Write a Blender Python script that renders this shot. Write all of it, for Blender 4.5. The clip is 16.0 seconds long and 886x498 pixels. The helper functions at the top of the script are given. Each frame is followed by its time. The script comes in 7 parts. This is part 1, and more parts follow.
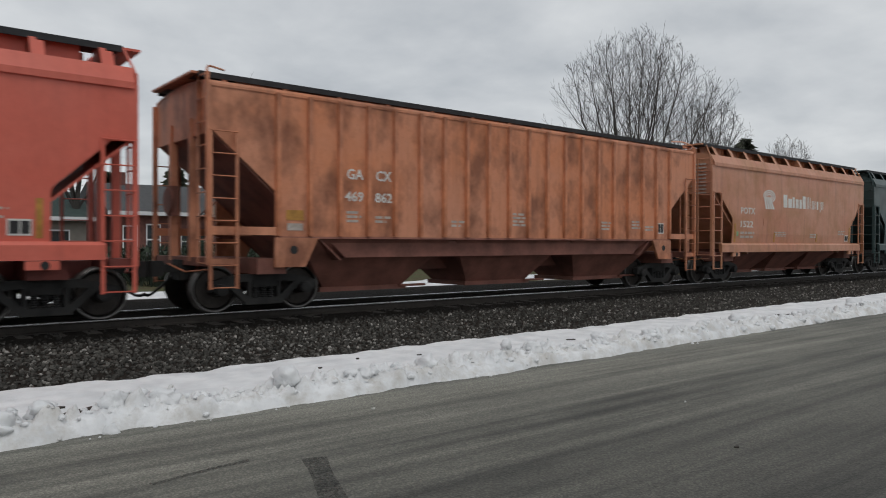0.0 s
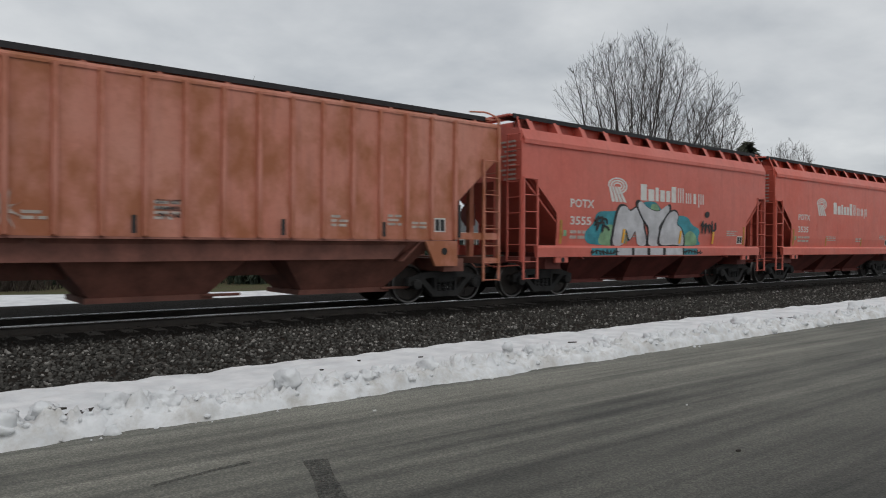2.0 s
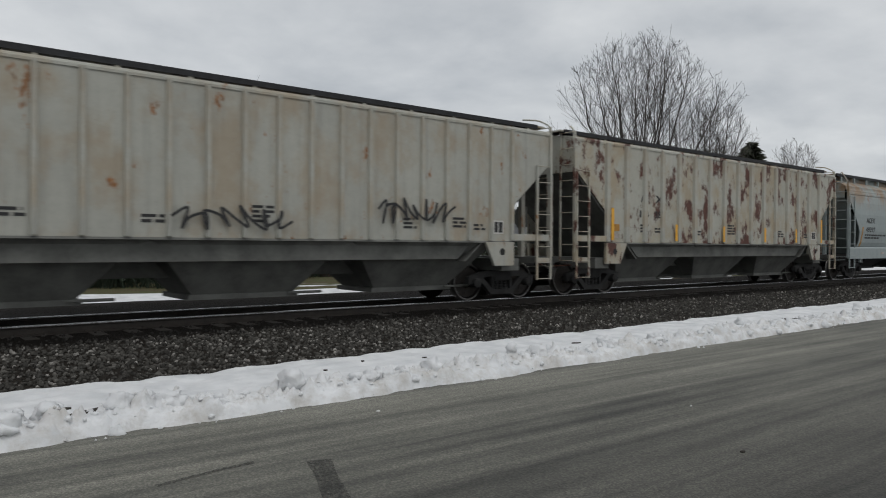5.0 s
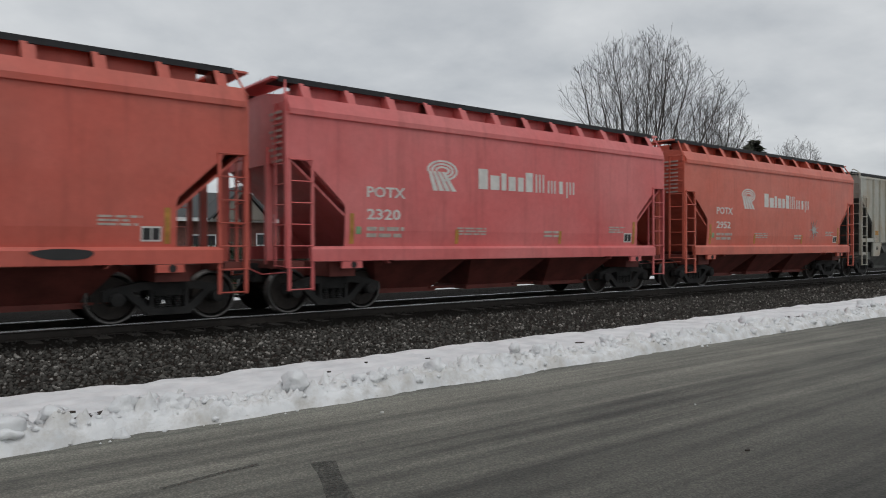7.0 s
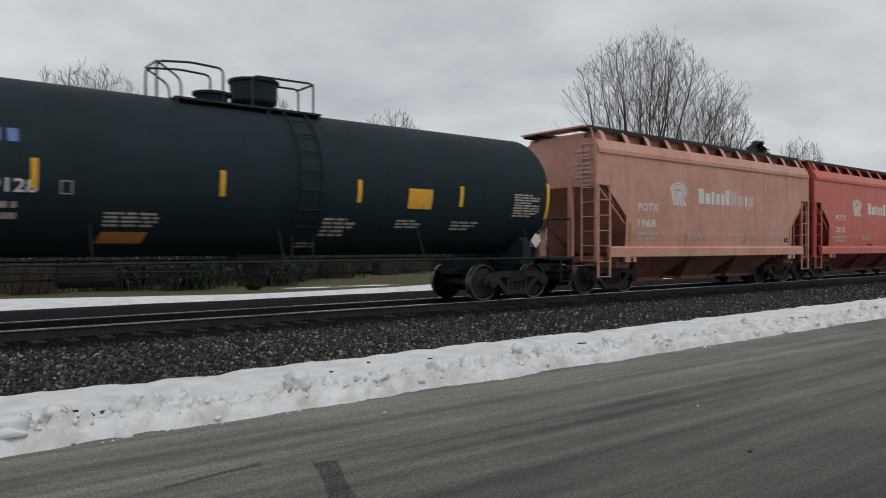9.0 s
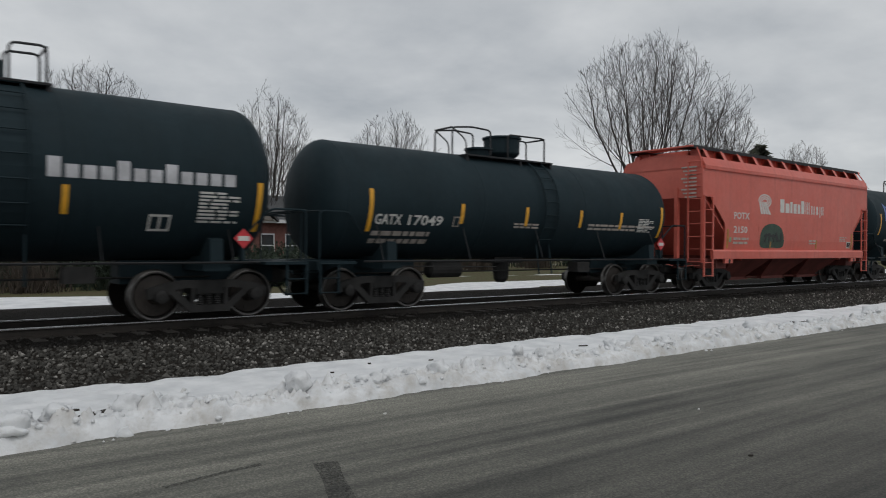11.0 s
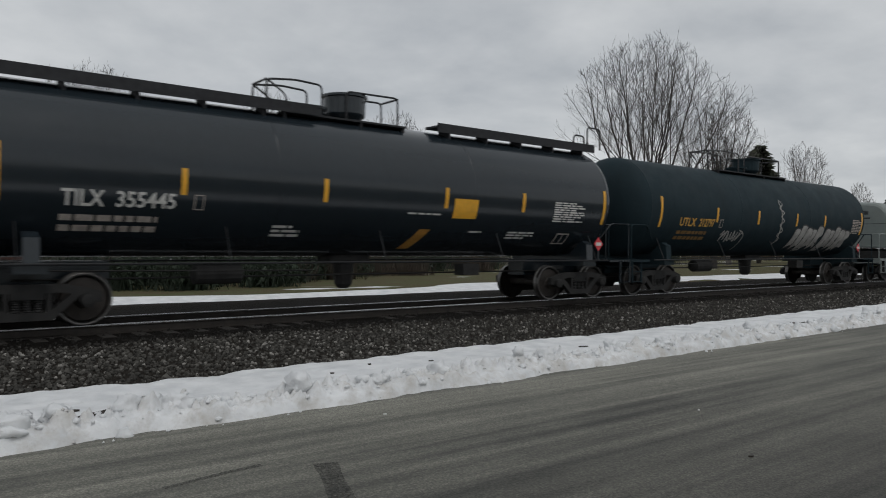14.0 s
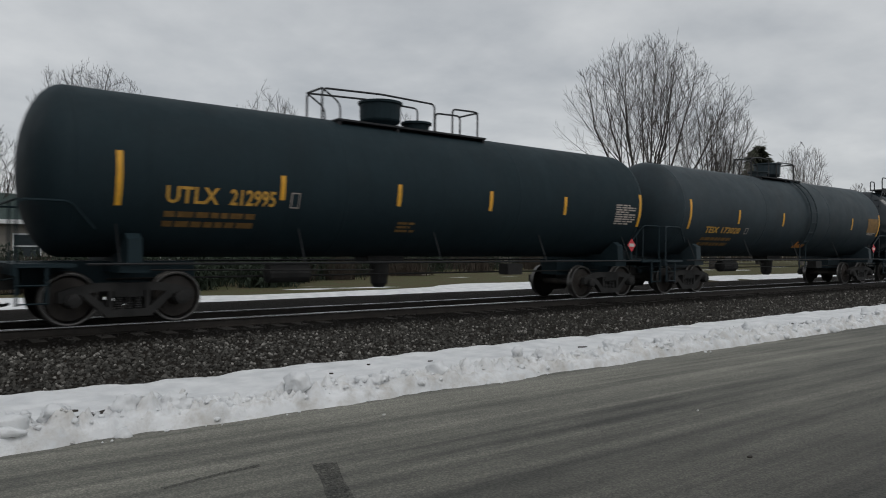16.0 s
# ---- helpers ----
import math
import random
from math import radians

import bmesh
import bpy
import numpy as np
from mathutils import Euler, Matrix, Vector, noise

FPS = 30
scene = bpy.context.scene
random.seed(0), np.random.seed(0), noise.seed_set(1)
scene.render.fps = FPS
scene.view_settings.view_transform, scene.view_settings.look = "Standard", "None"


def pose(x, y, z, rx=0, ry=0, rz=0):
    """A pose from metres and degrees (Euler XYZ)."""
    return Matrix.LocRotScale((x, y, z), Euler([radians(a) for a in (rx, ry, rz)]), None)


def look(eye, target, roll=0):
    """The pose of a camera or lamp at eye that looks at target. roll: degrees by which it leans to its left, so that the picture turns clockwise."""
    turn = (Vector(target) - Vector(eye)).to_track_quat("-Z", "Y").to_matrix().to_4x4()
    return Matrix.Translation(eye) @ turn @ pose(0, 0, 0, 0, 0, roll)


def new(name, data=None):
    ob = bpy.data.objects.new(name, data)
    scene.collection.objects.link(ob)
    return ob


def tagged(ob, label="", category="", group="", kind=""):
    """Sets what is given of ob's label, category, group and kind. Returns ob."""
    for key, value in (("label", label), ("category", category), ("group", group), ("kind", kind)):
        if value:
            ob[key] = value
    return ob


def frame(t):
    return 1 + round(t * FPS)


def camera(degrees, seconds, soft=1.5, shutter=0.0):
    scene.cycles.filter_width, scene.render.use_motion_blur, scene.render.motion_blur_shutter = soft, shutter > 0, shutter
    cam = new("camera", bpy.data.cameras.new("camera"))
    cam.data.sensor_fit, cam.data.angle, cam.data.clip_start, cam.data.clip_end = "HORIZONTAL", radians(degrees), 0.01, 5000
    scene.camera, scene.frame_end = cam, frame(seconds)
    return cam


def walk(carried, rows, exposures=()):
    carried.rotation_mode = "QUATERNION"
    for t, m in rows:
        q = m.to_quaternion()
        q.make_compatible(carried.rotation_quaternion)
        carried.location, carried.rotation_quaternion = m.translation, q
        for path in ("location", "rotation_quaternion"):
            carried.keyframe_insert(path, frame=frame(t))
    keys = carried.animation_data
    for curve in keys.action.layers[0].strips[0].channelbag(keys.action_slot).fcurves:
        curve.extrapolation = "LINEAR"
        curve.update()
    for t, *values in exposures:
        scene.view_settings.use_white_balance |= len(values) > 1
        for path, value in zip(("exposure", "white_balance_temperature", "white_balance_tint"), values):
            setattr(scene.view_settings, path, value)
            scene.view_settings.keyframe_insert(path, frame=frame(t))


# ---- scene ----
CAM_Y, CAM_Z, RAIL_Z = -14.225, 1.650, 0.275
cam = camera(63.79, 16.0, soft=1.0, shutter=0.12)
# seconds, heading east of north, tilt, lean
TURNS = [
    (0.0, 39.13, -0.538, 0.168),
    (0.5, 39.17, -0.528, 0.238),
    (1.0, 39.128, -0.512, 0.286),
    (1.5, 39.093, -0.439, 0.324),
    (2.0, 38.988, -0.355, 0.337),
    (2.5, 38.96, -0.347, 0.351),
    (3.0, 38.843, -0.342, 0.366),
    (3.5, 38.815, -0.301, 0.419),
    (4.0, 38.737, -0.315, 0.494),
    (6.5, 38.543, -0.275, -0.046),
    (7, 38.491, -0.259, -0.129),
    (7.5, 38.442, -0.273, -0.118),
    (8, 38.417, -0.28, -0.116),
    (8.5, 38.338, -0.257, -0.07),
    (9, 38.283, -0.238, 0.001),
    (11.5, 38.125, -0.096, 0.43),
    (12.0, 38.111, 0.046, 0.385),
    (12.5, 38.094, -0.045, 0.441),
    (13.0, 38.119, -0.061, 0.43),
    (13.5, 38.087, -0.064, 0.528),
    (14.0, 38.133, -0.062, 0.411),
    (14.5, 38.156, -0.041, 0.427),
    (15.0, 38.14, -0.042, 0.44),
    (15.5, 38.105, -0.04, 0.453),
    (16.0, 38.201, -0.031, 0.461),
]
EYE = Vector((0.0, CAM_Y, CAM_Z))


def aim(yaw, tilt, lean):
    y, p = radians(yaw), radians(tilt)
    way = Vector((math.sin(y) * math.cos(p), math.cos(y) * math.cos(p), math.sin(p)))
    return look(EYE, EYE + way * 10, lean)


walk(cam, [(t, aim(a, b, c)) for t, a, b, c in TURNS],
     [(0, 0.16), (4, 0.14), (9, 0.14), (11.5, -0.02), (13, -0.04), (16, 0.0)])
SPEED, GAIN = 17.331, 0.0335


def travel(t):
    return SPEED * t + 0.5 * GAIN * t * t


# ---- world and light ----
def make_world():
    w = bpy.data.worlds.new("overcast_world")
    scene.world = w
    w.use_nodes = True
    nt = w.node_tree
    n, l = nt.nodes, nt.links
    n.clear()
    out = n.new("ShaderNodeOutputWorld")
    bg_sky, bg_cloud, mix = n.new("ShaderNodeBackground"), n.new("ShaderNodeBackground"), n.new("ShaderNodeMixShader")
    sky = n.new("ShaderNodeTexSky")
    sky.sky_type, sky.sun_disc = "NISHITA", False
    sky.sun_elevation, sky.sun_rotation = radians(38), radians(200)
    bg_sky.inputs["Strength"].default_value = 0.08
    l.new(sky.outputs["Color"], bg_sky.inputs["Color"])
    # layered cloud deck, flattened towards the horizon
    tc, sep = n.new("ShaderNodeTexCoord"), n.new("ShaderNodeSeparateXYZ")
    l.new(tc.outputs["Generated"], sep.inputs[0])
    add = n.new("ShaderNodeMath")
    add.operation, add.inputs[1].default_value = "ADD", 0.22
    l.new(sep.outputs["Z"], add.inputs[0])
    mx = n.new("ShaderNodeMath")
    mx.operation, mx.inputs[1].default_value = "MAXIMUM", 0.05
    l.new(add.outputs[0], mx.inputs[0])
    comb = n.new("ShaderNodeCombineXYZ")
    for axis in ("X", "Y"):
        d = n.new("ShaderNodeMath")
        d.operation = "DIVIDE"
        l.new(sep.outputs[axis], d.inputs[0])
        l.new(mx.outputs[0], d.inputs[1])
        l.new(d.outputs[0], comb.inputs[axis])
    noise_a, noise_b = n.new("ShaderNodeTexNoise"), n.new("ShaderNodeTexNoise")
    noise_a.inputs["Scale"].default_value, noise_a.inputs["Detail"].default_value, noise_a.inputs["Roughness"].default_value = 0.85, 7, 0.52
    noise_b.inputs["Scale"].default_value, noise_b.inputs["Detail"].default_value, noise_b.inputs["Roughness"].default_value = 2.6, 6, 0.55
    noise_a.inputs["Distortion"].default_value = 0.4
    for t in (noise_a, noise_b):
        l.new(comb.outputs[0], t.inputs["Vector"])
    m = n.new("ShaderNodeMix")
    m.inputs["Factor"].default_value = 0.32
    l.new(noise_a.outputs["Fac"], m.inputs["A"])
    l.new(noise_b.outputs["Fac"], m.inputs["B"])
    ramp = n.new("ShaderNodeValToRGB")
    e = ramp.color_ramp.elements
    e[0].position, e[0].color = 0.34, (0.44, 0.468, 0.5, 1)
    e[1].position, e[1].color = 0.62, (0.755, 0.772, 0.783, 1)
    l.new(m.outputs["Result"], ramp.inputs["Fac"])
    l.new(ramp.outputs["Color"], bg_cloud.inputs["Color"])
    bg_cloud.inputs["Strength"].default_value = 0.9
    mix.inputs["Fac"].default_value = 0.94
    l.new(bg_sky.outputs[0], mix.inputs[1])
    l.new(bg_cloud.outputs[0], mix.inputs[2])
    l.new(mix.outputs[0], out.inputs["Surface"])


make_world()
sun = new("sun", bpy.data.lights.new("sun", "SUN"))
sun.data.energy, sun.data.angle, sun.data.color = 0.6, radians(25), (1.0, 0.97, 0.93)
sun.matrix_world = look((0, 0, 30), (4, 10, 12))
scene.view_settings.exposure = 0.0


# ---- materials ----
def nodes_of(name):
    mat = bpy.data.materials.new(name)
    mat.use_nodes = True
    nt = mat.node_tree
    return mat, nt.nodes, nt.links, nt.nodes["Principled BSDF"]


def tex_noise(n, l, vec, scale, detail=5, rough=0.55):
    t = n.new("ShaderNodeTexNoise")
    t.inputs["Scale"].default_value, t.inputs["Detail"].default_value, t.inputs["Roughness"].default_value = scale, detail, rough
    l.new(vec, t.inputs["Vector"])
    return t.outputs["Fac"]


def ramp_of(n, l, fac, p0, p1, c0=(0, 0, 0, 1), c1=(1, 1, 1, 1)):
    r = n.new("ShaderNodeValToRGB")
    e = r.color_ramp.elements
    e[0].position, e[0].color, e[1].position, e[1].color = p0, c0, p1, c1
    l.new(fac, r.inputs["Fac"])
    return r.outputs["Color"]


def mix_rgb(n, l, fac, a, b, kind="MIX"):
    m = n.new("ShaderNodeMix")
    m.data_type, m.blend_type = "RGBA", kind
    for sock, v in ((m.inputs[0], fac), (m.inputs[6], a), (m.inputs[7], b)):
        if isinstance(v, (int, float)):
            sock.default_value = v
        elif isinstance(v, tuple):
            sock.default_value = (*v[:3], 1)
        else:
            l.new(v, sock)
    return m.outputs[2]


def scaled(n, l, vec, s):
    m = n.new("ShaderNodeMapping")
    m.inputs["Scale"].default_value = s
    l.new(vec, m.inputs["Vector"])
    return m.outputs[0]


def bump_of(n, l, p, height, strength, dist):
    b = n.new("ShaderNodeBump")
    b.inputs["Strength"].default_value, b.inputs["Distance"].default_value = strength, dist
    l.new(height, b.inputs["Height"])
    l.new(b.outputs[0], p.inputs["Normal"])


def simple(name, rgb, rough=0.6, metal=0.0, vary=0.25, scale=3.0, bump=0.0):
    """Plain coated or bare surface with two scales of tone."""
    mat, n, l, p = nodes_of(name)
    tc = n.new("ShaderNodeTexCoord").outputs["Object"]
    a, b = tex_noise(n, l, tc, scale), tex_noise(n, l, tc, scale * 9, 4)
    lo, hi = tuple(c * (1 - vary) for c in rgb), tuple(min(1, c * (1 + vary)) for c in rgb)
    col = ramp_of(n, l, a, 0.35, 0.65, (*lo, 1), (*hi, 1))
    col = mix_rgb(n, l, 0.25, col, ramp_of(n, l, b, 0.3, 0.7, (*lo, 1), (*hi, 1)))
    l.new(col, p.inputs["Base Color"])
    p.inputs["Roughness"].default_value, p.inputs["Metallic"].default_value = rough, metal
    if bump:
        bump_of(n, l, p, b, bump, 0.01)
    return mat


def car_paint(name, rgb, faded, rough=0.45, stain=0.25, stain_rgb=(0.09, 0.045, 0.03), rust=0.0, streak=0.3, seed=0.0, grime=0.3, rust_rgb=(0.07, 0.02, 0.012), band=None, dent=0.25, spec=0.5, rust_scale=1.9):
    """Weathered railcar paint: chalky fading, brown blotches, vertical run-down streaks and rust patches."""
    mat, n, l, p = nodes_of(name)
    tc = n.new("ShaderNodeTexCoord").outputs["Object"]
    off = n.new("ShaderNodeMapping")
    off.inputs["Location"].default_value = (seed * 7.3, seed * 1.7, seed * 3.1)
    l.new(tc, off.inputs["Vector"])
    vec = off.outputs[0]
    col = mix_rgb(n, l, ramp_of(n, l, tex_noise(n, l, vec, 0.45, 4), 0.35, 0.68), rgb, faded)
    col = mix_rgb(n, l, 0.18, col, ramp_of(n, l, tex_noise(n, l, vec, 7, 5), 0.3, 0.7, (*[c * 0.6 for c in rgb], 1), (*faded, 1)))
    weight = None
    if band:
        # run-off staining that starts below the roof edge
        sep, rng_z = n.new("ShaderNodeSeparateXYZ"), n.new("ShaderNodeMapRange")
        l.new(tc, sep.inputs[0])
        rng_z.inputs["From Min"].default_value, rng_z.inputs["From Max"].default_value = band
        l.new(sep.outputs["Z"], rng_z.inputs["Value"])
        weight = rng_z.outputs[0]
    if streak:
        s = tex_noise(n, l, scaled(n, l, vec, (3.2, 1.0, 0.22)), 1.6, 5, 0.6)
        sf = ramp_of(n, l, s, 0.52, 0.74, (0, 0, 0, 1), (streak, streak, streak, 1))
        col = mix_rgb(n, l, sf, col, tuple(c * 0.42 for c in rgb))
    if stain:
        s = tex_noise(n, l, scaled(n, l, vec, (1.0, 1.0, 0.75)), 1.1, 6, 0.62)
        sf = ramp_of(n, l, s, 0.45 - (0.04 if band else 0), 0.63 - (0.03 if band else 0), (0, 0, 0, 1), (stain, stain, stain, 1))
        if band:
            sf = mix_rgb(n, l, weight, (0, 0, 0), sf)
        col = mix_rgb(n, l, sf, col, stain_rgb)
    if grime:
        s = tex_noise(n, l, vec, 23, 3, 0.6)
        sf = ramp_of(n, l, s, 0.56, 0.72, (0, 0, 0, 1), (grime, grime, grime, 1))
        col = mix_rgb(n, l, sf, col, tuple(c * 0.55 for c in rgb))
    if rust:
        s = tex_noise(n, l, scaled(n, l, vec, (1.4, 1.0, 0.8)), rust_scale, 8, 0.68)
        sf = ramp_of(n, l, s, 0.64 - 0.14 * rust, 0.68 - 0.12 * rust)
        if band:
            sf = mix_rgb(n, l, weight, (0, 0, 0), sf)
        tone = ramp_of(n, l, tex_noise(n, l, vec, 6, 5), 0.3, 0.7, (*rust_rgb, 1), (*[c * 2.6 for c in rust_rgb], 1))
        col = mix_rgb(n, l, sf, col, tone)
    l.new(col, p.inputs["Base Color"])
    r = n.new("ShaderNodeMapRange")
    r.inputs["To Min"].default_value, r.inputs["To Max"].default_value = rough - 0.08, rough + 0.22
    l.new(tex_noise(n, l, vec, 2.2), r.inputs["Value"])
    l.new(r.outputs[0], p.inputs["Roughness"])
    p.inputs["Specular IOR Level"].default_value = spec
    if dent:
        bump_of(n, l, p, tex_noise(n, l, vec, 1.3, 3), dent, 0.03)
    return mat


def track_band(n, l, tc):
    """Mask of a darkened strip along the track, wider on the far side, ragged at its edges."""
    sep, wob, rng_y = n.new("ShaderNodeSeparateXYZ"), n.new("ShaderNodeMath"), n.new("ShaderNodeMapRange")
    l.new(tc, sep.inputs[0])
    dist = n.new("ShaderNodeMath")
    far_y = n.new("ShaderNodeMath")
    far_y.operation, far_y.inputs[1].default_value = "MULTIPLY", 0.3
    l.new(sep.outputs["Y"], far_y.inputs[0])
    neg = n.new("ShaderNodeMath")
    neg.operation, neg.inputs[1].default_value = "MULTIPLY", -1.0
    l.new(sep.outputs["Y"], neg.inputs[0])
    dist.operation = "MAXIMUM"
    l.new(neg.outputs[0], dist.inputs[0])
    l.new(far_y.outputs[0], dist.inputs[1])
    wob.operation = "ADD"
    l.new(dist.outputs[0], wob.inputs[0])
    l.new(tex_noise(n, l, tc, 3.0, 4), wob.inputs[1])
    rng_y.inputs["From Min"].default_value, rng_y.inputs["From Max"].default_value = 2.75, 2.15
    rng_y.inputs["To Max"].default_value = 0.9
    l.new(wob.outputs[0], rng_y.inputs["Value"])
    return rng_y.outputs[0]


def ground_mats():
    # road: worn asphalt with dark tyre sweeps along the way of travel
    mat, n, l, p = nodes_of("worn_asphalt")
    tc = n.new("ShaderNodeTexCoord").outputs["Object"]
    rot = n.new("ShaderNodeMapping")
    rot.inputs["Rotation"].default_value = (0, 0, radians(1.5))
    l.new(tc, rot.inputs["Vector"])
    sweep = tex_noise(n, l, scaled(n, l, rot.outputs[0], (0.07, 1.7, 1)), 1.0, 6, 0.62)
    fine, mid = tex_noise(n, l, tc, 70, 4, 0.8), tex_noise(n, l, scaled(n, l, rot.outputs[0], (0.5, 1, 1)), 1.3, 6)
    vor = n.new("ShaderNodeTexVoronoi")
    vor.inputs["Scale"].default_value = 62
    l.new(tc, vor.inputs["Vector"])
    grit, chip = vor.outputs["Distance"], n.new("ShaderNodeSeparateXYZ")
    l.new(vor.outputs["Color"], chip.inputs[0])
    col = ramp_of(n, l, sweep, 0.4, 0.6, (0.034, 0.034, 0.031, 1), (0.17, 0.165, 0.145, 1))
    col = mix_rgb(n, l, 0.35, col, ramp_of(n, l, mid, 0.38, 0.64, (0.04, 0.04, 0.037, 1), (0.15, 0.146, 0.13, 1)))
    # stones of the wearing course, pale and dark, in black binder
    thin = tex_noise(n, l, scaled(n, l, rot.outputs[0], (0.13, 5.5, 1)), 1.0, 5, 0.6)
    col = mix_rgb(n, l, 0.3, col, ramp_of(n, l, thin, 0.38, 0.62, (0.03, 0.03, 0.028, 1), (0.18, 0.174, 0.154, 1)))
    col = mix_rgb(n, l, 0.36, col, ramp_of(n, l, chip.outputs["X"], 0.1, 0.95, (0.3, 0.3, 0.3, 1), (1.0, 0.99, 0.94, 1)), "OVERLAY")
    col = mix_rgb(n, l, ramp_of(n, l, grit, 0.42, 0.62, (0, 0, 0, 1), (0.35, 0.35, 0.35, 1)), col, (0.024, 0.024, 0.023))
    col = mix_rgb(n, l, ramp_of(n, l, fine, 0.45, 0.68, (0, 0, 0, 1), (0.45, 0.45, 0.45, 1)), col, (0.03, 0.03, 0.028))
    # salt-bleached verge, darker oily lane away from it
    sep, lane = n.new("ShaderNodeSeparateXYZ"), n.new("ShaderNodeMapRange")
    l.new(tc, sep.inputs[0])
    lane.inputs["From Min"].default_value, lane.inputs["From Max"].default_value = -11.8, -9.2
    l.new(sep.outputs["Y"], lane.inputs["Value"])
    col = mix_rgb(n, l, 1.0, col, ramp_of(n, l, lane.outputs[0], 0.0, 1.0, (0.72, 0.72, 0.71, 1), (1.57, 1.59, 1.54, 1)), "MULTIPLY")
    l.new(col, p.inputs["Base Color"])
    p.inputs["Roughness"].default_value = 0.85
    bump_of(n, l, p, grit, 0.9, 0.006)
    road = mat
    # snow
    mat, n, l, p = nodes_of("old_snow")
    tc = n.new("ShaderNodeTexCoord").outputs["Object"]
    a, b = tex_noise(n, l, tc, 2.4, 6), tex_noise(n, l, tc, 38, 5, 0.65)
    col = ramp_of(n, l, a, 0.34, 0.62, (0.62, 0.635, 0.65, 1), (0.78, 0.79, 0.8, 1))
    # grey road slush thrown onto the bank beside the asphalt
    sep = n.new("ShaderNodeSeparateXYZ")
    l.new(tc, sep.inputs[0])
    near = n.new("ShaderNodeMapRange")
    near.inputs["From Min"].default_value, near.inputs["From Max"].default_value = -6.9, -7.6
    l.new(sep.outputs["Y"], near.inputs["Value"])
    mul = n.new("ShaderNodeMath")
    mul.operation = "MULTIPLY"
    l.new(near.outputs[0], mul.inputs[0])
    l.new(ramp_of(n, l, tex_noise(n, l, tc, 4.5, 6, 0.65), 0.42, 0.7), mul.inputs[1])
    col = mix_rgb(n, l, mul.outputs[0], col, (0.52, 0.5, 0.47))
    l.new(col, p.inputs["Base Color"])
    p.inputs["Roughness"].default_value = 0.7
    p.inputs["Subsurface Weight"].default_value = 0.0
    bump_of(n, l, p, b, 0.6, 0.02)
    snow = mat
    # ballast bed under the loose stones: dark fines, darkest along the track
    mat, n, l, p = nodes_of("ballast_bed")
    tc = n.new("ShaderNodeTexCoord").outputs["Object"]
    a = tex_noise(n, l, tc, 30, 5, 0.75)
    col = ramp_of(n, l, a, 0.35, 0.7, (0.014, 0.012, 0.01, 1), (0.058, 0.051, 0.044, 1))
    col = mix_rgb(n, l, track_band(n, l, tc), col, (0.009, 0.008, 0.007))
    l.new(col, p.inputs["Base Color"])
    p.inputs["Roughness"].default_value = 0.95
    p.inputs["Specular IOR Level"].default_value = 0.08
    bump_of(n, l, p, a, 1.0, 0.05)
    bed = mat
    # single stones
    mat, n, l, p = nodes_of("ballast_stone")
    g = n.new("ShaderNodeNewGeometry")
    tc = n.new("ShaderNodeTexCoord").outputs["Object"]
    r = n.new("ShaderNodeValToRGB")
    e = r.color_ramp.elements
    e[0].position, e[0].color = 0.0, (0.016, 0.015, 0.013, 1)
    e[1].position, e[1].color = 1.0, (0.42, 0.4, 0.37, 1)
    for pos, c in ((0.55, (0.05, 0.047, 0.041, 1)), (0.84, (0.095, 0.09, 0.08, 1)), (0.94, (0.2, 0.19, 0.175, 1))):
        e.new(pos).color = c
    l.new(g.outputs["Random Per Island"], r.inputs["Fac"])
    col = mix_rgb(n, l, 0.3, r.outputs["Color"], ramp_of(n, l, tex_noise(n, l, tc, 45, 4), 0.3, 0.7, (0.025, 0.024, 0.022, 1), (0.12, 0.115, 0.105, 1)))
    col = mix_rgb(n, l, track_band(n, l, tc), col, (0.011, 0.01, 0.009))
    l.new(col, p.inputs["Base Color"])
    p.inputs["Roughness"].default_value = 0.85
    p.inputs["Specular IOR Level"].default_value = 0.25
    stone = mat
    # field beyond: dead grass with thawing snow
    mat, n, l, p = nodes_of("winter_grass")
    tc = n.new("ShaderNodeTexCoord").outputs["Object"]
    a, b, c = tex_noise(n, l, tc, 0.9, 6), tex_noise(n, l, tc, 14, 5, 0.7), tex_noise(n, l, scaled(n, l, tc, (0.35, 1, 1)), 0.28, 5)
    col = ramp_of(n, l, b, 0.3, 0.7, (0.045, 0.038, 0.024, 1), (0.14, 0.115, 0.068, 1))
    col = mix_rgb(n, l, ramp_of(n, l, a, 0.4, 0.6), col, (0.085, 0.09, 0.045))
    col = mix_rgb(n, l, ramp_of(n, l, c, 0.62, 0.66), col, (0.8, 0.81, 0.82))
    l.new(col, p.inputs["Base Color"])
    p.inputs["Roughness"].default_value = 0.95
    p.inputs["Specular IOR Level"].default_value = 0.08
    bump_of(n, l, p, b, 0.8, 0.04)
    return road, snow, bed, stone, mat


